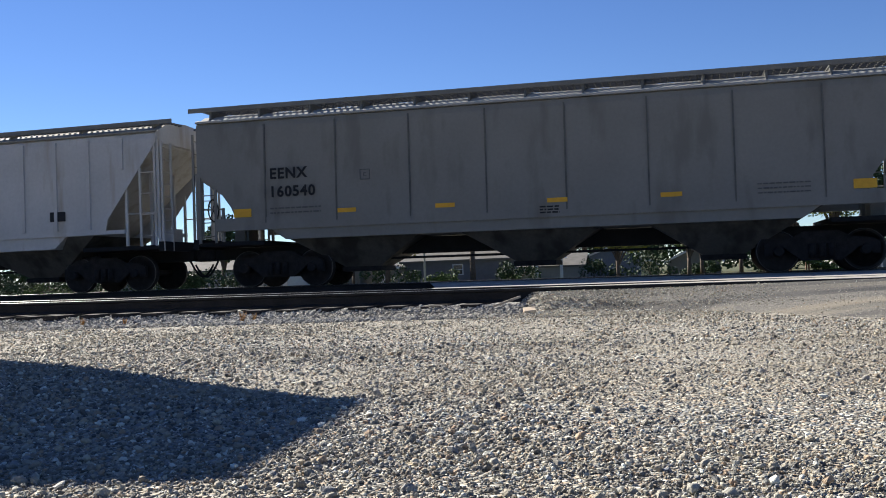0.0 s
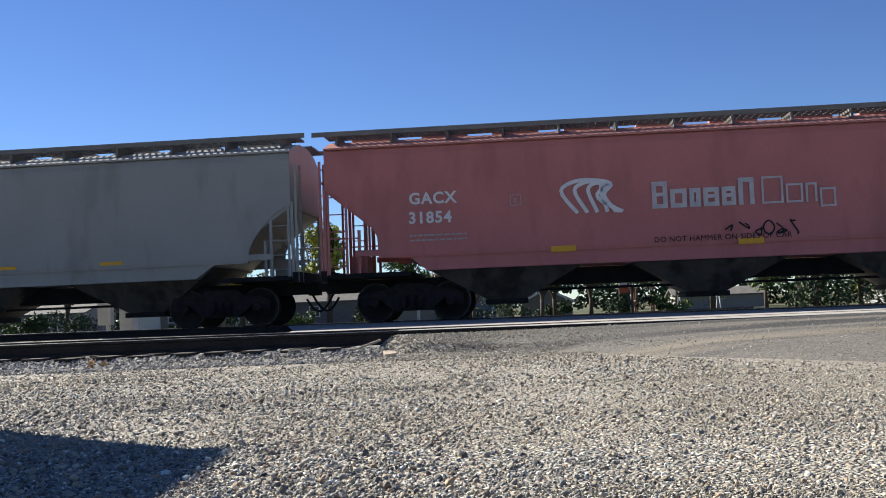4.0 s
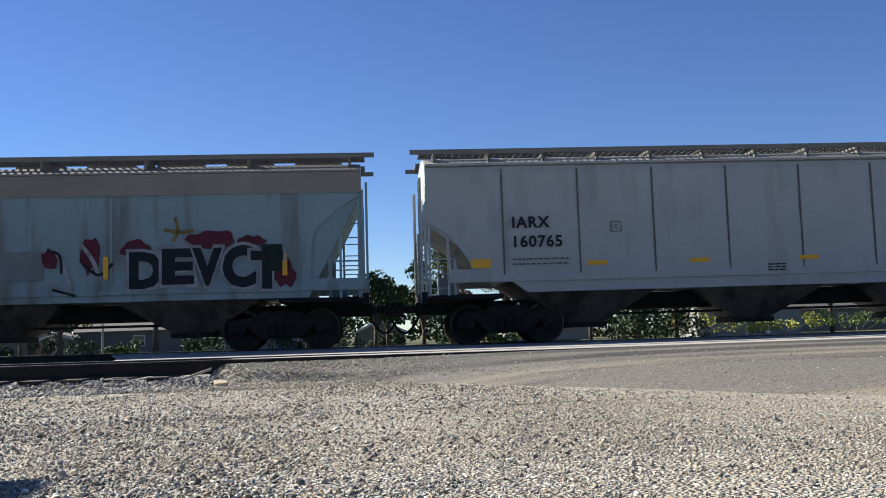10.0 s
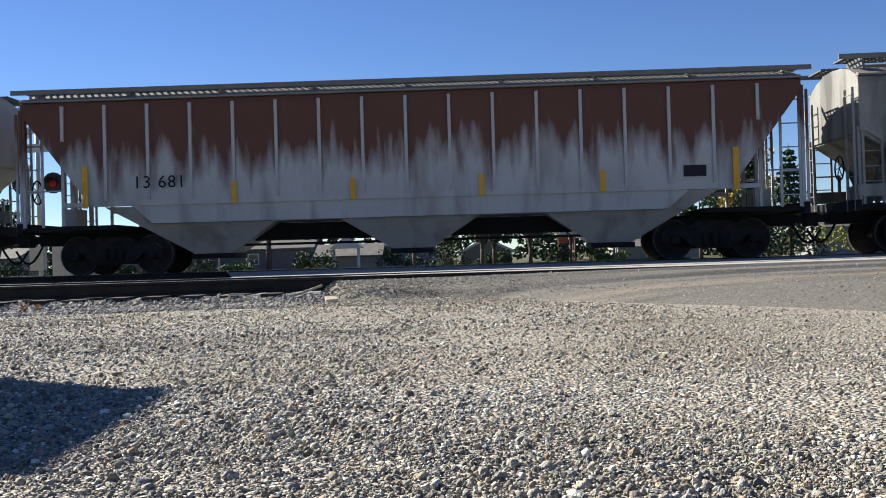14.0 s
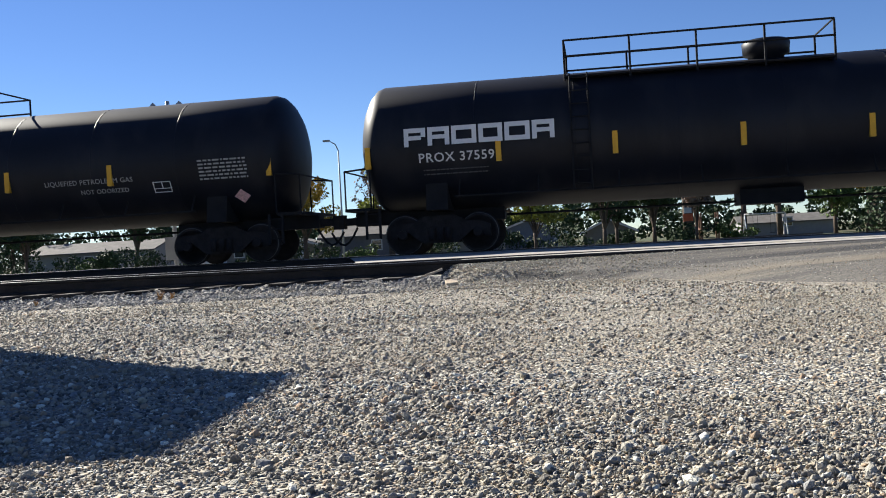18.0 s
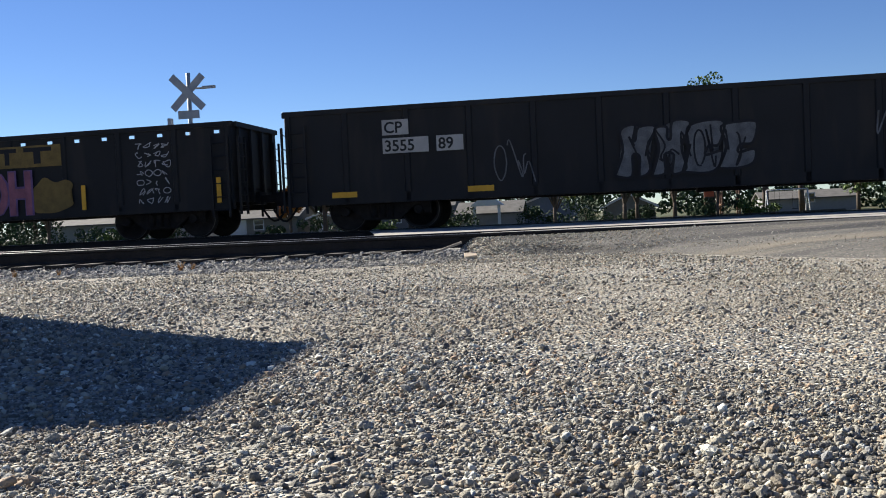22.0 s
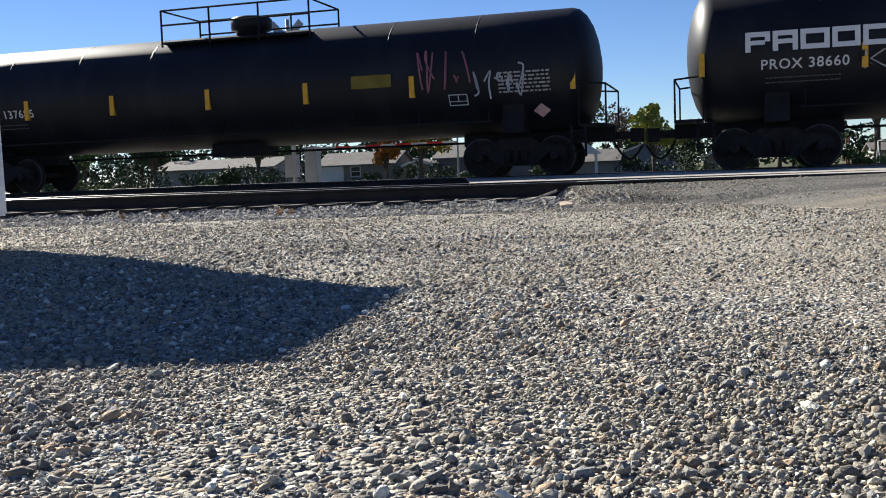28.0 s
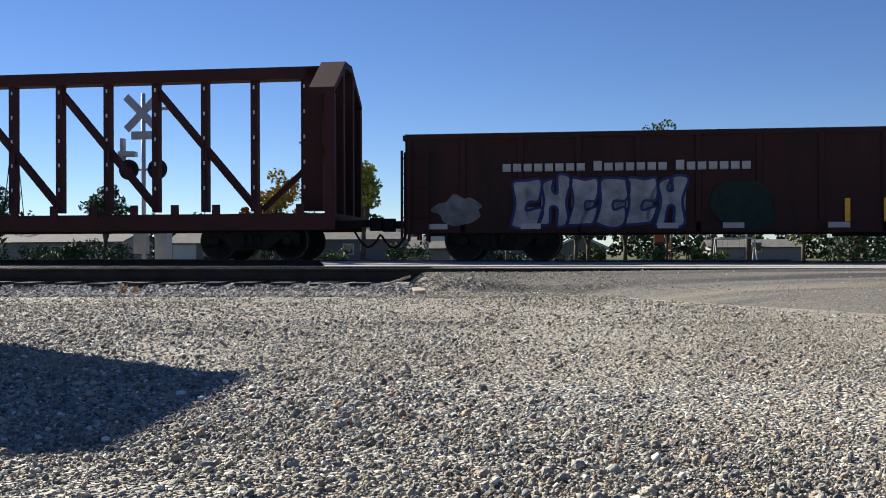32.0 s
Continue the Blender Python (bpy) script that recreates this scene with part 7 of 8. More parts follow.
def house(x, y, z, w, d, wall_h, roof_h, wallm, label, roofm=None, gable="x", windows=2, door=True, porch=False, rot=0, garage=False):
    """A small house: walls, pitched roof with eaves, door, windows with frames."""
    hs = empty("house", pose(x, y, z, 0, 0, rot))
    tagged(hs, label, "house", group="houses beyond the tracks")
    roofm = roofm or M_ROOFG
    bm = B()
    if gable == "x":        # ridge along x, gables at the ends
        prism(bm, [(-d / 2, -0.3), (d / 2, -0.3), (d / 2, wall_h), (0, wall_h + roof_h), (-d / 2, wall_h)], -w / 2, w / 2, "x")
    else:
        prism(bm, [(-w / 2, -0.3), (w / 2, -0.3), (w / 2, wall_h), (0, wall_h + roof_h), (-w / 2, wall_h)], -d / 2, d / 2, "y")
    part("wall", bm, wallm, hs)
    for s in (-1, 1):
        bm = B()
        o = 0.35
        if gable == "x":
            k = roof_h / (d / 2)
            prism(bm, [(0, wall_h + roof_h + 0.02), (s * (d / 2 + o), wall_h - o * k + 0.02), (s * (d / 2 + o), wall_h - o * k + 0.16), (0, wall_h + roof_h + 0.16)], -w / 2 - o, w / 2 + o, "x")
        else:
            k = roof_h / (w / 2)
            prism(bm, [(0, wall_h + roof_h + 0.02), (s * (w / 2 + o), wall_h - o * k + 0.02), (s * (w / 2 + o), wall_h - o * k + 0.16), (0, wall_h + roof_h + 0.16)], -d / 2 - o, d / 2 + o, "y")
        rf = part("roof", bm, roofm, hs)
        if gable == "y":
            bm = B()
            prism(bm, [(0, wall_h + roof_h - 0.1), (s * (w / 2 + o), wall_h - o * k - 0.1), (s * (w / 2 + o), wall_h - o * k + 0.1), (0, wall_h + roof_h + 0.1)], -d / 2 - o - 0.05, -d / 2 - o, "y")
            part("bargeboard", bm, M_TRIMW, rf)
    f = -d / 2
    for i in range(windows):
        wx = -w / 2 + w * (i + 1) / (windows + 1) + (0.5 if door else 0)
        win = part("window", box(B(), wx - 0.55, wx + 0.55, f - 0.04, f + 0.02, 1.0, 2.1), M_TRIMW, hs, "white framed window")
        part("pane", box(B(), wx - 0.45, wx + 0.45, f - 0.055, f - 0.041, 1.1, 1.52), M_GLASS, win)
        part("pane", box(B(), wx - 0.45, wx + 0.45, f - 0.055, f - 0.041, 1.58, 2.0), M_GLASS, win)
    if door:
        part("door", box(B(), -w / 2 + 0.7, -w / 2 + 1.65, f - 0.05, f + 0.02, 0.05, 2.1), M_TRIMW, hs, "white door")
    if garage:
        part("garage_door", box(B(), -w / 2 + 0.3, -w / 2 + 2.7, f - 0.04, f + 0.02, 0.0, 2.1), M_TRIMW, hs, "white garage door")
    if porch:
        for s in (-1, 1):
            part("porch_post", box(B(), s * 1.1 - 0.12, s * 1.1 + 0.12, f - 1.6, f - 1.36, 0, 2.2), M_TRIMW, hs)
        bm = B()
        prism(bm, [(-1.5, 2.2), (1.5, 2.2), (0, 3.3)], f - 1.75, f, "y")
        part("porch_roof", bm, M_TRIMW, hs)
    return hs


W_TAN = mat("siding_tan", (0.189, 0.175, 0.1435), 0.8, vary=0.08)
W_GREY = mat("siding_grey", (0.13, 0.13, 0.135), 0.8, vary=0.08)
W_WHITE = mat("siding_white", (0.252, 0.252, 0.245), 0.75, vary=0.06)
W_YEL = mat("siding_cream", (0.576, 0.528, 0.336), 0.75, vary=0.06)
W_BLUEG = mat("siding_blue_grey", (0.14, 0.168, 0.21), 0.8, vary=0.08)
FZ = -1.0
house(-33.42, 97.63, FZ, 8.0, 7, 2.2, 1.2, W_TAN, "low tan house with a white garage door", garage=True, door=False, windows=1)
house(-19.93, 100.88, FZ, 11.5, 8, 2.5, 1.3, W_GREY, "long grey house behind a bare tree", windows=1, door=False)
house(-9.63, 91.76, FZ, 5.6, 6, 1.5, 1.0, W_WHITE, "small white house with a gabled porch", windows=0, porch=True, door=False)
house(-1.05, 99.58, FZ, 1.6, 3, 1.3, 0.5, W_YEL, "cream shed in sunlight", gable="y", windows=0, door=False)
house(-5.56, 115.14, FZ, 7.0, 6, 2.2, 1.2, W_BLUEG, "blue-grey house half hidden by trees", windows=0, gable="y", door=False)
house(3.44, 109.59, FZ, 5.5, 6, 1.6, 1.3, W_TAN, "olive gabled garage between trees", gable="y", windows=0, door=False)
house(23.41, 116.88, FZ, 10, 6, 1.5, 0.8, W_WHITE, "long white house beyond the playground", windows=1, door=False)
house(41.71, 102.16, FZ, 11, 7, 2.8, 1.6, W_WHITE, "white house with a porch behind yellow-green shrubs", windows=2, porch=True, door=False)
house(56.88, 112.81, FZ, 13, 7, 2.6, 1.5, W_TAN, "tan house behind a clipped hedge", windows=3)
house(-50.51, 100.26, FZ, 14, 8, 2.4, 1.0, W_WHITE, "pale low building beyond the tracks", windows=1, door=False)
house(-26.82, 95.6, FZ, 2.6, 3, 2.0, 0.4, W_TAN, "small shed with a white door frame", windows=0, gable="y")

TREES = [
    (-23.5, 83.6, 7.5, 2.9, "yellow", 11), (-21.8, 105.6, 9.5, 3.2, "bare", 12), (-15.0, 79.3, 8.6, 2.6, "lime", 13), (-27.4, 85.8, 4.6, 1.5, "orange", 14),
    (-3.0, 75.1, 4.6, 2.0, "lime", 15), (2.3, 80.3, 6.0, 2.5, "dark", 16), (3.5, 85.2, 5.5, 2.2, "green", 17), (6.8, 87.9, 6.8, 2.6, "dark", 18),
    (10.4, 95.4, 12.6, 4.4, "green", 19), (15.3, 93.3, 11.0, 4.0, "lime", 20), (12.7, 112.6, 13.6, 4.2, "green", 21), (20.5, 103.3, 10.5, 4.0, "dark", 22),
    (27.9, 98.9, 12.5, 4.6, "green", 23), (34.3, 118.8, 11.0, 4.2, "yellow", 24), (50.1, 97.8, 8.0, 3.6, "dark", 25), (-11.4, 106.3, 8.0, 3.0, "green", 26),
    (-8.4, 111.3, 7.5, 2.8, "bare", 27), (-40.9, 87.4, 7.0, 2.6, "dark", 28), (-63.0, 105.6, 9.0, 3.4, "dark", 29), (-70.8, 102.7, 7.0, 3.0, "green", 30),
    (-41.8, 70.3, 4.2, 1.6, "dark", 31), (9.6, 80.7, 3.8, 1.3, "bare", 32), (20.4, 81.4, 5.5, 2.2, "green", 33), (63.9, 101.1, 9.0, 3.6, "green", 34), (25.9, 86.6, 9.0, 3.2, "yellow", 35),
]
for tx, ty, th_, sp, kd, sd in TREES:
    tree(tx, ty, FZ + 0.1, th_ + 1.0, sp, kd, sd, full=0.45 if kd == "bare" else 1.0, trunk_h=1.6 if th_ < 7 else None)
conifer(-54.59, 89.06, FZ, 10.4, 3.0, 40)
conifer(21.67, 71.73, FZ, 8.0, 2.2, 41)
conifer(25.46, 74.39, FZ, 8.8, 2.3, 42)
for bx, by, bw, bh, bk_, sd in ((29.5, 80.4, 6, 2.6, "lime", 50), (-31.0, 90.5, 2.4, 1.3, "dark", 51), (37.0, 82.4, 6, 2.0, "lime", 52), (45.5, 84.1, 9, 2.2, "green", 53), (-13.6, 91.5, 1.6, 1.0, "green", 54), (-34.2, 68.4, 1.6, 2.2, "dark", 55), (13.5, 85.8, 3.0, 1.6, "green", 56), *((-18.9 + 2.5 * k + 0.7 * (k % 3), 82.7 + 2.0 * (k * 7 % 4), 3.4, 1.7 + 0.45 * (k * 5 % 3), "dark" if k % 4 else "green", 60 + k) for k in range(12) if k in (0, 2, 5, 7, 9, 11)), *((-69.0 + 4.1 * k, 80.9 + 0.25 * k + 2.2 * (k * 7 % 4), 5.0, 1.8 + 0.4 * (k * 5 % 3), "dark" if k % 3 else "green", 80 + k) for k in range(12) if k not in (9, 10))):
    bush(bx, by, FZ, bw, bh, bk_, sd)

# woods in the distance
_rng = random.Random(77)
_cs, _rs = [], []
for _i in range(760):
    _x = _rng.uniform(-135, 140)
    _cs.append((_x, 143 + _rng.uniform(-6, 10), -1.2 + _rng.uniform(0.05, 1.0) * (6.6 + 1.8 * noise.noise((_x * 0.08, 0, 0)))))
    _rs.append(_rng.uniform(0.9, 2.0))
tagged(new("far_woods", leaf_mesh("far_woods", _cs, _rs, 52000, 0.36, 78, LEAF["dark"])), "dark green woods far beyond the houses", "woods", kind="stuff")

# playground
M_PLAYG = mat("play_green", (0.03, 0.25, 0.17), 0.4, vary=0.08)
M_PLAYW = mat("play_wood", (0.16, 0.09, 0.06), 0.8, vary=0.15)
M_SIGNR = mat("sign_orange_red", (0.55, 0.12, 0.05), 0.6, vary=0.06)


def playground(x, y, z):
    p = empty("playground_tower", pose(x, y, z))
    tagged(p, "wooden play tower with green slides", "playground")
    for dx in (0, 1.5):
        for dy in (0, 1.5):
            part("post", box(B(), dx - 0.07, dx + 0.07, dy - 0.07, dy + 0.07, 0, 2.7), M_PLAYW, p)
    part("deck", box(B(), -0.1, 1.6, -0.1, 1.6, 1.2, 1.3), M_PLAYW, p)
    for s in (0, 1):
        bm = B()
        prism(bm, [(1.6, 1.3), (3.2 + s * 0.7, 0.25), (3.2 + s * 0.7, 0.1), (1.6, 1.1)], -0.3 + s * 1.1, 0.2 + s * 1.1, "y")
        part("slide", bm, M_PLAYG, p, "green plastic slide")
    bm = B()
    rod(bm, (3.9, 0.5, 2.3), (7.4, 0.5, 2.3), 0.06, 8)
    for dx in (3.9, 7.4):
        for dy in (-0.6, 1.6):
            rod(bm, (dx, 0.5, 2.3), (dx, dy, 0), 0.05, 6)
    part("swing_frame", bm, M_TRIMW, p)
    for dx in (4.8, 6.3):
        bm = B()
        for q in (-0.2, 0.2):
            rod(bm, (dx + q, 0.5, 2.3), (dx + q, 0.5, 0.6), 0.012, 4)
        box(bm, dx - 0.24, dx + 0.24, 0.4, 0.6, 0.56, 0.6)
        part("swing", bm, M_DARK, p)


playground(11.15, 90.58, FZ)


def post_sign(x, y, z, h):
    p = empty("street_sign", pose(x, y, z))
    tagged(p, "orange and white sign on a wooden post", "sign")
    part("post", box(B(), -0.06, 0.06, -0.05, 0.05, 0, h), M_PLAYW, p)
    part("panel", box(B(), -0.42, 0.42, -0.09, -0.055, h - 1.0, h - 0.35), M_SIGNR, p)
    part("top_panel", box(B(), -0.32, 0.32, -0.09, -0.055, h - 0.3, h + 0.2), M_TRIMW, p)


post_sign(9.76, 88.06, FZ, 3.0)

# ---- crossing signal ----
M_ALU = mat("signal_aluminium", (0.34, 0.35, 0.36), 0.6, metal=0.2, vary=0.1)
M_HOOD = mat("signal_hood_black", (0.012, 0.012, 0.012), 0.5, vary=0.1)
M_LENS = mat("signal_lens_red", (0.16, 0.012, 0.012), 0.25, vary=0.05)
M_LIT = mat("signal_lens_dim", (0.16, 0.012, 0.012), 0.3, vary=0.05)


def signal():
    s = empty("crossing_signal", pose(-11.96, 29.09, -0.3))
    tagged(s, "railroad crossing signal with crossbuck and red lights on a mast", "crossing signal")
    part("mast", rod(B(), (0, 0, 0), (0, 0, 5.35), 0.065, 12), M_ALU, s)
    part("base", lathe(B(), [(0.3, 0), (0.26, 0.12), (0.1, 0.2)], "z", 12), M_ALU, s)
    for a in (-45, 45):
        o = part("crossbuck_blade", box(B(), -0.70, 0.70, -0.012, 0.012, -0.115, 0.115), M_ALU, s, "grey back of a crossbuck blade", pose(0, -0.09 - (0.03 if a > 0 else 0), 4.75, 0, a, 0))
    part("track_sign", box(B(), -0.34, 0.34, -0.1, -0.08, 3.95, 4.2), M_ALU, s)
    bell = part("bell", box(B(), 0.45, 0.85, -0.05, 0.05, 4.84, 4.92), M_ALU, s)
    part("bell_arm", rod(B(), (0, 0, 4.88), (0.5, 0, 4.86), 0.03, 8), M_ALU, s)
    part("cross_arm", rod(B(), (-0.55, 0.0, 3.05), (0.55, 0.0, 3.05), 0.035, 8), M_ALU, s)
    for x, lens in ((-0.45, M_LIT), (0.45, M_LENS)):
        lamp = part("signal_light", lathe(B(), [(0.31, -0.05), (0.31, -0.02), (0.2, 0.16), (0.08, 0.2)], "y", 24, (x, 0, 3.05)), M_HOOD, s, "black backed flashing light")
        part("lens", lathe(B(), [(0.02, -0.10), (0.11, -0.085), (0.15, -0.055)], "y", 18, (x, 0, 3.05)), lens, lamp)
        bm = B()
        for k in range(10):
            a0, a1 = math.pi * k / 10, math.pi * (k + 1) / 10
            r = 0.17
            v = [bm.verts.new((x + r * math.cos(a), yy, 3.05 + r * math.sin(a))) for a, yy in ((a0, -0.06), (a1, -0.06), (a1, -0.32), (a0, -0.32))]
            bm.faces.new(v)
        part("hood", bm, M_HOOD, lamp)
    bm = box(B(), -0.75, -0.25, -0.15, 0.15, 3.45, 3.6)
    box(bm, -0.7, -0.6, -0.1, 0.1, 3.3, 4.0)
    part("upper_lights_bracket", bm, M_ALU, s)
    part("control_box", box(B(), -0.2, 0.2, -0.3, -0.06, 0.5, 1.2), M_ALU, s)


signal()

# crossing gate arm, lowered across the road behind the train
M_GATER = mat("gate_red", (0.55, 0.04, 0.04), 0.5, vary=0.05)
ga = empty("crossing_gate", pose(-11.68, 29.91, -0.3))
tagged(ga, "red and white striped crossing gate arm, lowered", "crossing gate")
part("gate_post", box(B(), -0.2, 0.2, -0.2, 0.2, 0, 1.45), M_ALU, ga)
for k in range(9):
    part("gate_stripe", box(B(), 0.3 + 0.5 * k, 0.8 + 0.5 * k, -0.03, 0.03, 1.30, 1.42), M_GATER if k % 2 else M_TRIMW, ga)
sl = empty("street_lamp", pose(-17.8, 74.22, FZ))
tagged(sl, "tall street lamp with a curved arm beyond the tracks", "street lamp")
part("pole", rod(B(), (0, 0, 0), (0, 0, 8.9), 0.09, 8, 0.05), M_ALU, sl)
part("arm", pipe(B(), [(0, 0, 8.9), (-0.2, 0, 9.4), (-0.7, 0, 9.7)], 0.045, 6), M_ALU, sl)
part("lamp_head", box(B(), -1.15, -0.65, -0.15, 0.15, 9.64, 9.78), M_ALU, sl)

# ---- parked cars on the street beyond ----
M_CARG = mat("car_paint_grey", (0.10, 0.11, 0.125), 0.3, vary=0.05)
M_CARW = mat("car_paint_white", (0.70, 0.71, 0.72), 0.3, vary=0.04)
M_TYRE = mat("tyre_rubber", (0.02, 0.02, 0.02), 0.9, vary=0.2)


def parked(x, y, z, paint, label, van=False):
    c = empty("parked_car", pose(x, y, z))
    tagged(c, label, "car", group="cars parked beyond the tracks")
    hull = [(-2.2, 0.35), (-2.25, 0.75), (-1.9, 0.92), (1.2, 0.95), (2.1, 0.8), (2.2, 0.4)] if not van else [(-2.5, 0.4), (-2.55, 1.1), (1.3, 1.15), (2.3, 1.0), (2.4, 0.45)]
    roof = [(-1.7, 0.9), (-1.05, 1.4), (0.35, 1.42), (1.1, 0.93)] if not van else [(-2.5, 1.05), (-2.45, 1.85), (0.5, 1.85), (1.25, 1.1)]
    part("body", prism(B(), hull, -0.85, 0.85, "y"), paint, c)
    cabin = part("cabin", prism(B(), roof, -0.72, 0.72, "y"), paint, c)
    part("window", prism(B(), [(p[0] * 0.88 - 0.02, 0.96 + (p[1] - 0.9) * 0.8 if not van else p[1] * 0.95 + 0.05) for p in roof], -0.735, -0.725, "y"), M_GLASS, cabin)
    for wx in (-1.4, 1.4):
        for wy in (-0.82, 0.82):
            part("wheel", lathe(B(), [(0.1, -0.11), (0.31, -0.11), (0.33, -0.06), (0.33, 0.06), (0.31, 0.11), (0.1, 0.11)], "y", 14, (wx, wy, 0.33)), M_TYRE, c)


parked(49.83, 80.73, FZ, M_CARG, "dark grey car parked by a hedge")
parked(56.93, 81.16, FZ, M_CARW, "white van parked beyond the tracks", True)

# ---- equipment bungalow at the lot's edge ----
M_CASE = mat("case_white", (0.72, 0.72, 0.70), 0.5, vary=0.05, scale=1.2)
cab = empty("equipment_cabinet", pose(-5.79, 6.56, GZ, 0, 0, 5.0))
tagged(cab, "white metal equipment cabinet standing on short legs", "cabinet")
_cb = box(B(), -0.8, 0.8, -0.75, 0.75, 0.26, 2.95)
bmesh.ops.bevel(_cb, geom=_cb.edges[:], offset=0.02, segments=2)
part("body", _cb, M_CASE, cab)
part("roof", prism(B(), [(-0.86, 2.955), (0.86, 2.955), (0.86, 3.0), (0.0, 3.07), (-0.86, 3.0)], -0.8, 0.8, "y"), M_CASE, cab)
part("door", box(B(), 0.803, 0.83, -0.55, 0.55, 0.4, 2.7), M_CASE, cab)
for lx in (-0.7, 0.7):
    for ly in (-0.65, 0.65):
        part("leg", box(B(), lx - 0.05, lx + 0.05, ly - 0.05, ly + 0.05, -0.05, 0.255), M_ALU, cab)

# ---- small things on the gravel ----
M_DRY = mat("dry_weed", (0.30, 0.17, 0.07), 0.9, vary=0.3, scale=20, rand=0.3, island=True)


def weed(x, y, z, h, seed):
    rng = random.Random(seed)
    bm = B()
    for _ in range(34):
        a, r = rng.uniform(0, math.tau), rng.uniform(0.2, 0.6) * h
        rod(bm, (rng.uniform(-0.02, 0.02), rng.uniform(-0.02, 0.02), -0.02), (math.cos(a) * r, math.sin(a) * r, h * rng.uniform(0.4, 1.0)), 0.003, 3, 0.001)
    w = part("dry_weed", bm, M_DRY, None, at=pose(x, y, z))
    tagged(w, "small dry orange-brown weed on the ballast", "weed", group="weeds on the ballast")


for wx, wy, wh, ws in ((-4.76, 11.86, 0.11, 1), (-4.63, 11.92, 0.07, 2), (-6.32, 11.8, 0.06, 3), (-7.03, 11.98, 0.08, 4)):
    weed(wx, wy, -0.24, wh, ws)

pl = part("loose_plank", box(B(), -0.17, 0.17, -0.05, 0.05, -0.013, 0.013), M_PLANK, None)
pl.matrix_basis = pose(-1.500, 11.921, -0.128, 0, -18, 8)
tagged(pl, "weathered loose plank leaning on the ballast at the siding", "plank")
_bb = box(B(), -0.068, 0.068, -0.045, 0.045, 0, 0.034)
bmesh.ops.bevel(_bb, geom=_bb.edges[:], offset=0.004, segments=1)
bk = part("wood_block", _bb, M_BLOCK, None)
bk.matrix_basis = pose(-1.217, 11.756, GZ + 0.03, 24, -4, 14)
tagged(bk, "pale wooden block lying on the gravel", "wood block")


def ball(level):
    """Vertices and faces of a ball of few facets: 8 or 20."""
    bm = bmesh.new()
    if level:
        bmesh.ops.create_icosphere(bm, subdivisions=1, radius=1.0)
    else:
        v = [bm.verts.new(p) for p in ((1, 0, 0), (0, 1, 0), (-1, 0, 0), (0, -1, 0), (0, 0, 1), (0, 0, -1))]
        for k in range(4):
            bm.faces.new((v[k], v[(k + 1) % 4], v[4]))
            bm.faces.new((v[(k + 1) % 4], v[k], v[5]))
    bm.verts.ensure_lookup_table()
    bm.verts.index_update()
    got = np.array([v.co[:] for v in bm.verts]), np.array([[v.index for v in f.verts] for f in bm.faces])
    bm.free()
    return got


COARSE, FINE = ball(1), ball(0)


def stones(name, n, area, size, seed, material, label, zfun, keep=None, sharp=0.28, shape=COARSE, smooth=0.4):
    """Loose broken stones, joined: nobody could count them."""
    rng = np.random.default_rng(seed)
    bv, bf = shape
    pts = area(rng, n)
    if keep is not None:
        pts = pts[[bool(keep(p[0], p[1], q)) for p, q in zip(pts, rng.uniform(0, 1, len(pts)))]]
    n, nv = len(pts), len(bv)
    s = size(rng, pts)
    # random turn of the ball first, so that no two stones share their facets
    a, b = rng.uniform(0, math.tau, n), rng.uniform(0, math.tau, n)
    ca, sa, cb, sb = np.cos(a)[:, None], np.sin(a)[:, None], np.cos(b)[:, None], np.sin(b)[:, None]
    x, y, z = (bv[None, :, i] * np.ones((n, 1)) for i in range(3))
    y, z = y * ca - z * sa, y * sa + z * ca
    x, z = x * cb - z * sb, x * sb + z * cb
    grow = 1 + rng.uniform(-sharp, sharp, (n, nv))
    dims = np.stack([rng.uniform(0.85, 1.4, n), rng.uniform(0.7, 1.05, n), rng.uniform(0.55, 0.95, n)], 1) * s[:, None]
    x, y, z = x * grow * dims[:, :1], y * grow * dims[:, 1:2], z * grow * dims[:, 2:]
    g = rng.uniform(0, math.tau, n)
    cg, sg = np.cos(g)[:, None], np.sin(g)[:, None]
    z = z + x * rng.normal(0, 0.25, n)[:, None] + y * rng.normal(0, 0.2, n)[:, None]
    lift = dims[:, 2] * rng.uniform(-0.1, 0.75, n)
    v = np.stack([x * cg - y * sg + pts[:, :1], x * sg + y * cg + pts[:, 1:2], z + (np.array([zfun(px, py) for px, py in pts]) + lift)[:, None]], -1)
    allf = (bf[None] + (np.arange(n) * nv)[:, None, None]).reshape(-1, 3)
    me = bpy.data.meshes.new(name)
    me.vertices.add(n * nv)
    me.vertices.foreach_set("co", v.astype(np.float32).ravel())
    me.loops.add(len(allf) * 3)
    me.loops.foreach_set("vertex_index", allf.astype(np.int32).ravel())
    me.polygons.add(len(allf))
    me.polygons.foreach_set("loop_start", np.arange(0, len(allf) * 3, 3, dtype=np.int32))
    me.polygons.foreach_set("use_smooth", np.repeat(rng.uniform(0, 1, n) < smooth, len(bf)))
    me.update(calc_edges=True)
    me.materials.append(material)
    return tagged(new(name, me), label, "gravel", kind="stuff")


def fan(y0, y1, pw):
    def f(rng, n):
        y = y0 + (y1 - y0) * rng.uniform(0, 1, n) ** pw
        x = 0.25 + (y - 0.3) * rng.uniform(-0.88, 0.78, n) + rng.uniform(-0.3, 0.3, n)
        return np.stack([x, y], 1)
    return f


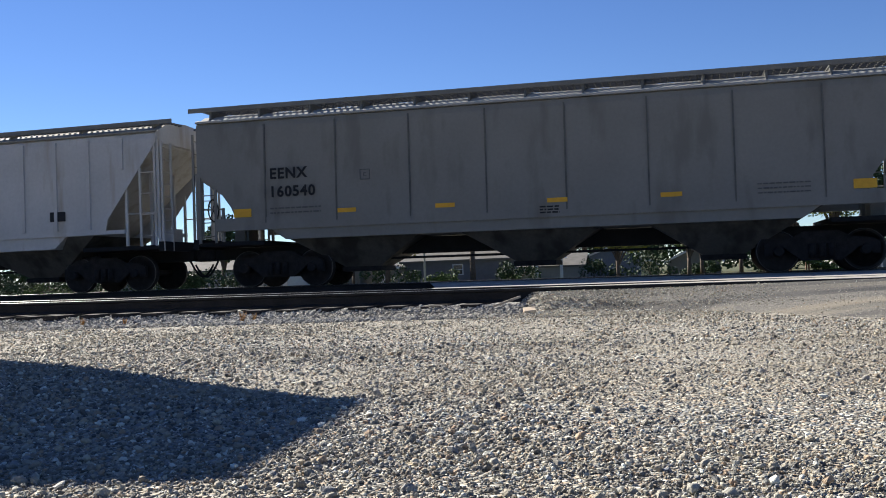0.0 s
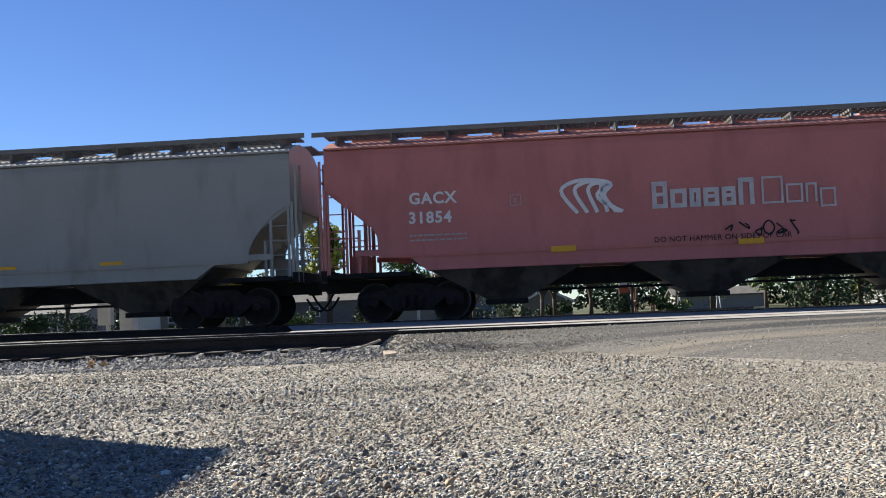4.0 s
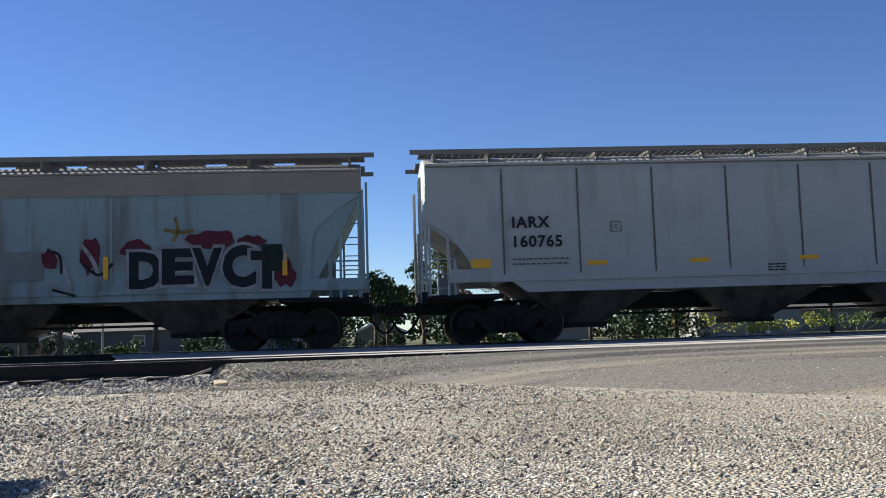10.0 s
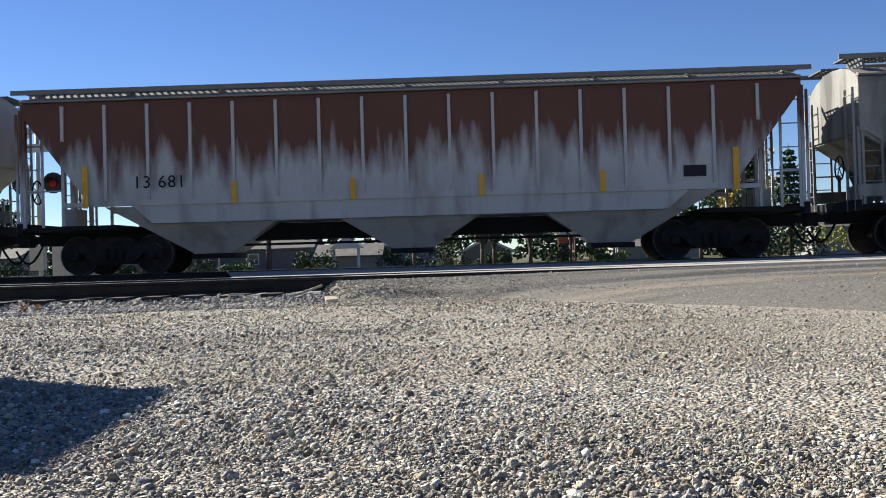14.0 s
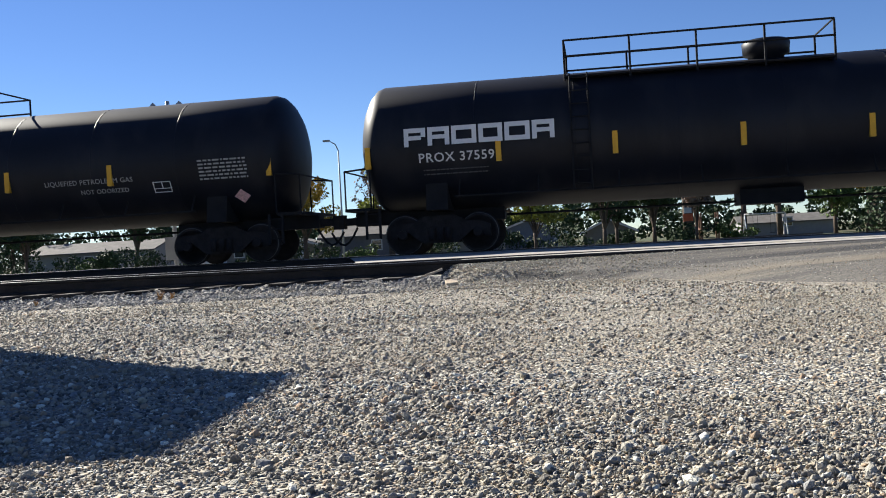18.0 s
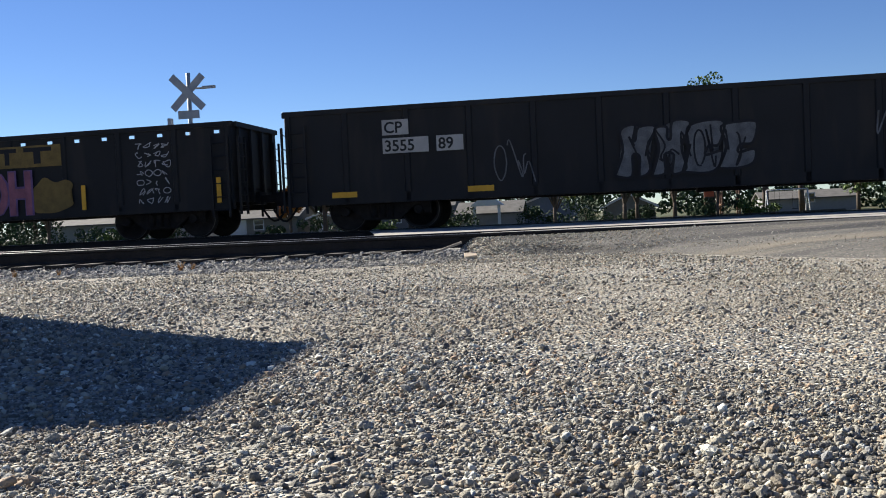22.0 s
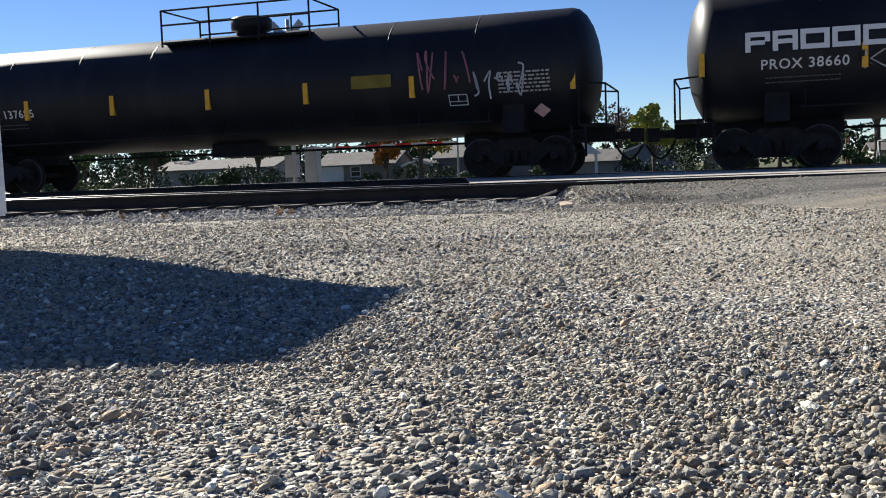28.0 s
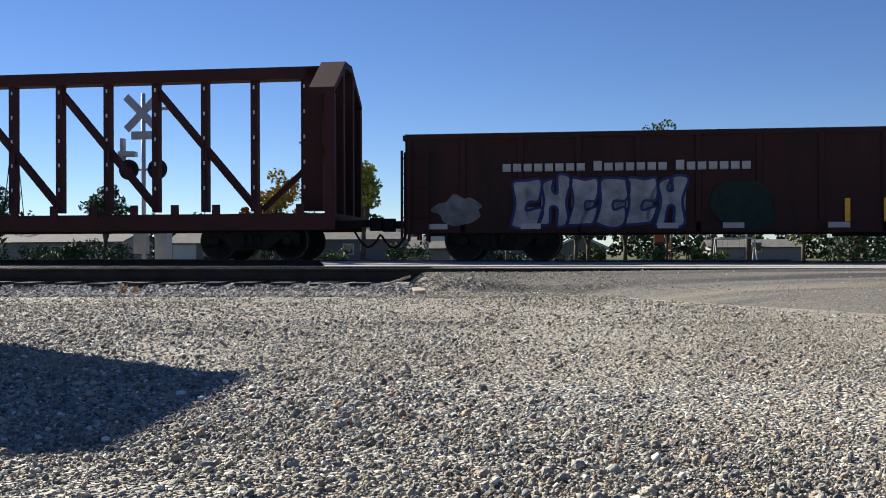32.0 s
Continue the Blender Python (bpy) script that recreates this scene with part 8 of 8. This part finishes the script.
def on_gravel(x, y, q):
    """Stones thin out over the paved edge, further in beside the rail."""
    return x < road_edge(y) + (0.3 + 0.5 * min(1.0, max(0.0, (y - 10.5) / 1.5))) * q ** 2.0


def patchy(p):
    """Where the lot is coarse and where it is fine: 0.7 to 1.4."""
    return np.array([1 + 0.45 * noise.noise((x * 0.7, y * 0.5, 4.1)) + 0.2 * noise.noise((x * 2.3, y * 1.9, 1.7)) for x, y in p])


def pebble_size(mean, spread, lo, hi):
    """Coarser towards the cabinet, finer towards the road."""
    def f(rng, p):
        side = np.interp((p[:, 0] - 0.25) / p[:, 1], (-0.55, -0.1, 0.35), (1.3, 1.12, 0.72))
        return np.clip(rng.lognormal(mean, spread, len(p)) * side * patchy(p), lo, hi)
    return f


def lot_z(x, y):
    return max(ground_z(x, y), road_z(x, y)) if y > 3 else ground_z(x, y)


L_STONES = "loose grey, tan and brown broken stones covering the lot"
stones("gravel_stones", 64000, fan(1.55, 7.4, 1.35), pebble_size(-5.3, 0.42, 0.004, 0.0165), 3, M_STONE, L_STONES, lot_z, on_gravel)
stones("gravel_fines", 120000, fan(1.55, 7.4, 1.4), pebble_size(-5.65, 0.35, 0.0022, 0.007), 7, M_STONE, "fine gravel chips between the larger stones", lot_z, on_gravel, 0.3, FINE, 0.6)
stones("gravel_far_stones", 62000, fan(7.2, KERB_Y, 1.0), pebble_size(-5.1, 0.45, 0.0035, 0.016), 4, M_STONE, "finer gravel stones towards the siding", lot_z, lambda x, y, q: on_gravel(x, y, q) and (y < KERB_Y - 0.5 or x > -1.4), 0.3, FINE, 0.6)


def grit(rng, n):
    y = rng.uniform(4.0, KERB_Y - 0.05, n)
    return np.stack([np.array([road_edge(q) for q in y]) + rng.uniform(0, 1, n) ** 2.6 * 6.0, y], 1)


stones("road_grit", 15000, grit, lambda rng, p: np.clip(rng.lognormal(-5.5, 0.4, len(p)), 0.002, 0.009), 6, M_STONE, "loose grit strewn over the road edge", road_z, None, 0.3, FINE, 0.6)


def ramp_area(rng, n):
    return np.stack([-1.9 + 3.6 * rng.uniform(0, 1, n) ** 1.5, KERB_Y - 0.02 - 2.0 * rng.uniform(0, 1, n) ** 1.2], 1)


stones("ramp_stones", 30000, ramp_area, lambda rng, p: np.clip(rng.lognormal(-5.15, 0.45, len(p)), 0.003, 0.016), 8, M_STONE, "trodden gravel on the ramp up to the crossing", lot_z, lambda x, y, q: q > 0.42 * (x + 0.7), 0.3, FINE, 0.6)


def strip(rng, n):
    return np.stack([rng.uniform(-12, -1.35, n), rng.uniform(NEAR_Y - 2.6, NEAR_Y - 0.95, n)], 1)


stones("ballast_stones", 20000, strip, lambda rng, p: np.clip(rng.lognormal(-4.35, 0.35, len(p)), 0.007, 0.028), 5, M_BALLAST, "grey crushed ballast stones along the siding", lambda x, y: max(GZ, min(-0.195, -0.33 + 0.14 * (y - NEAR_Y + 1.8) / 0.55)), sharp=0.34, smooth=0.4)


# ---- keyed movement ----
def motions():
    for car, mid, sets in CARS:
        half = sets[2].parent.location.x
        ta, tb = max(0.0, (-36 - mid) / SPEED), min(32.0, (36 - mid) / SPEED)
        times = sorted({0.0, 32.0, round(ta, 3), round(tb, 3), *(k * 0.25 for k in range(129) if ta < k * 0.25 < tb)})
        rows = []
        for t in times:
            x = mid + SPEED * t
            ga_, gb_ = grade(x - half), grade(x + half)
            rows.append((t, pose(x, TRAIN_Y - LEAN * x, (ga_ + gb_) / 2, 0, -math.degrees(math.atan2(gb_ - ga_, 2 * half)), -math.degrees(LEAN))))
        walk(car, rows)
        t0 = max(0.0, (-23 - 11 - mid) / SPEED)
        t1 = min(32.0, (20 + 11 - mid) / SPEED)
        turn = math.degrees(SPEED / WHEEL_R)
        times = [0.0] if t0 > 0 else []
        k0, k1 = math.ceil(t0 * FPS), math.floor(t1 * FPS)
        times += [k / FPS for k in range(k0, k1 + 1)]
        if not times or times[-1] < 32:
            times.append(32.0)
        for w in sets:
            x = w.location.x
            rows = []
            for t in times:
                a = turn * (min(max(t, k0 / FPS), k1 / FPS) - k0 / FPS)
                rows.append((t, pose(x, 0, WHEEL_R, 0, a % 360, 0)))
            walk(w, rows)


motions()
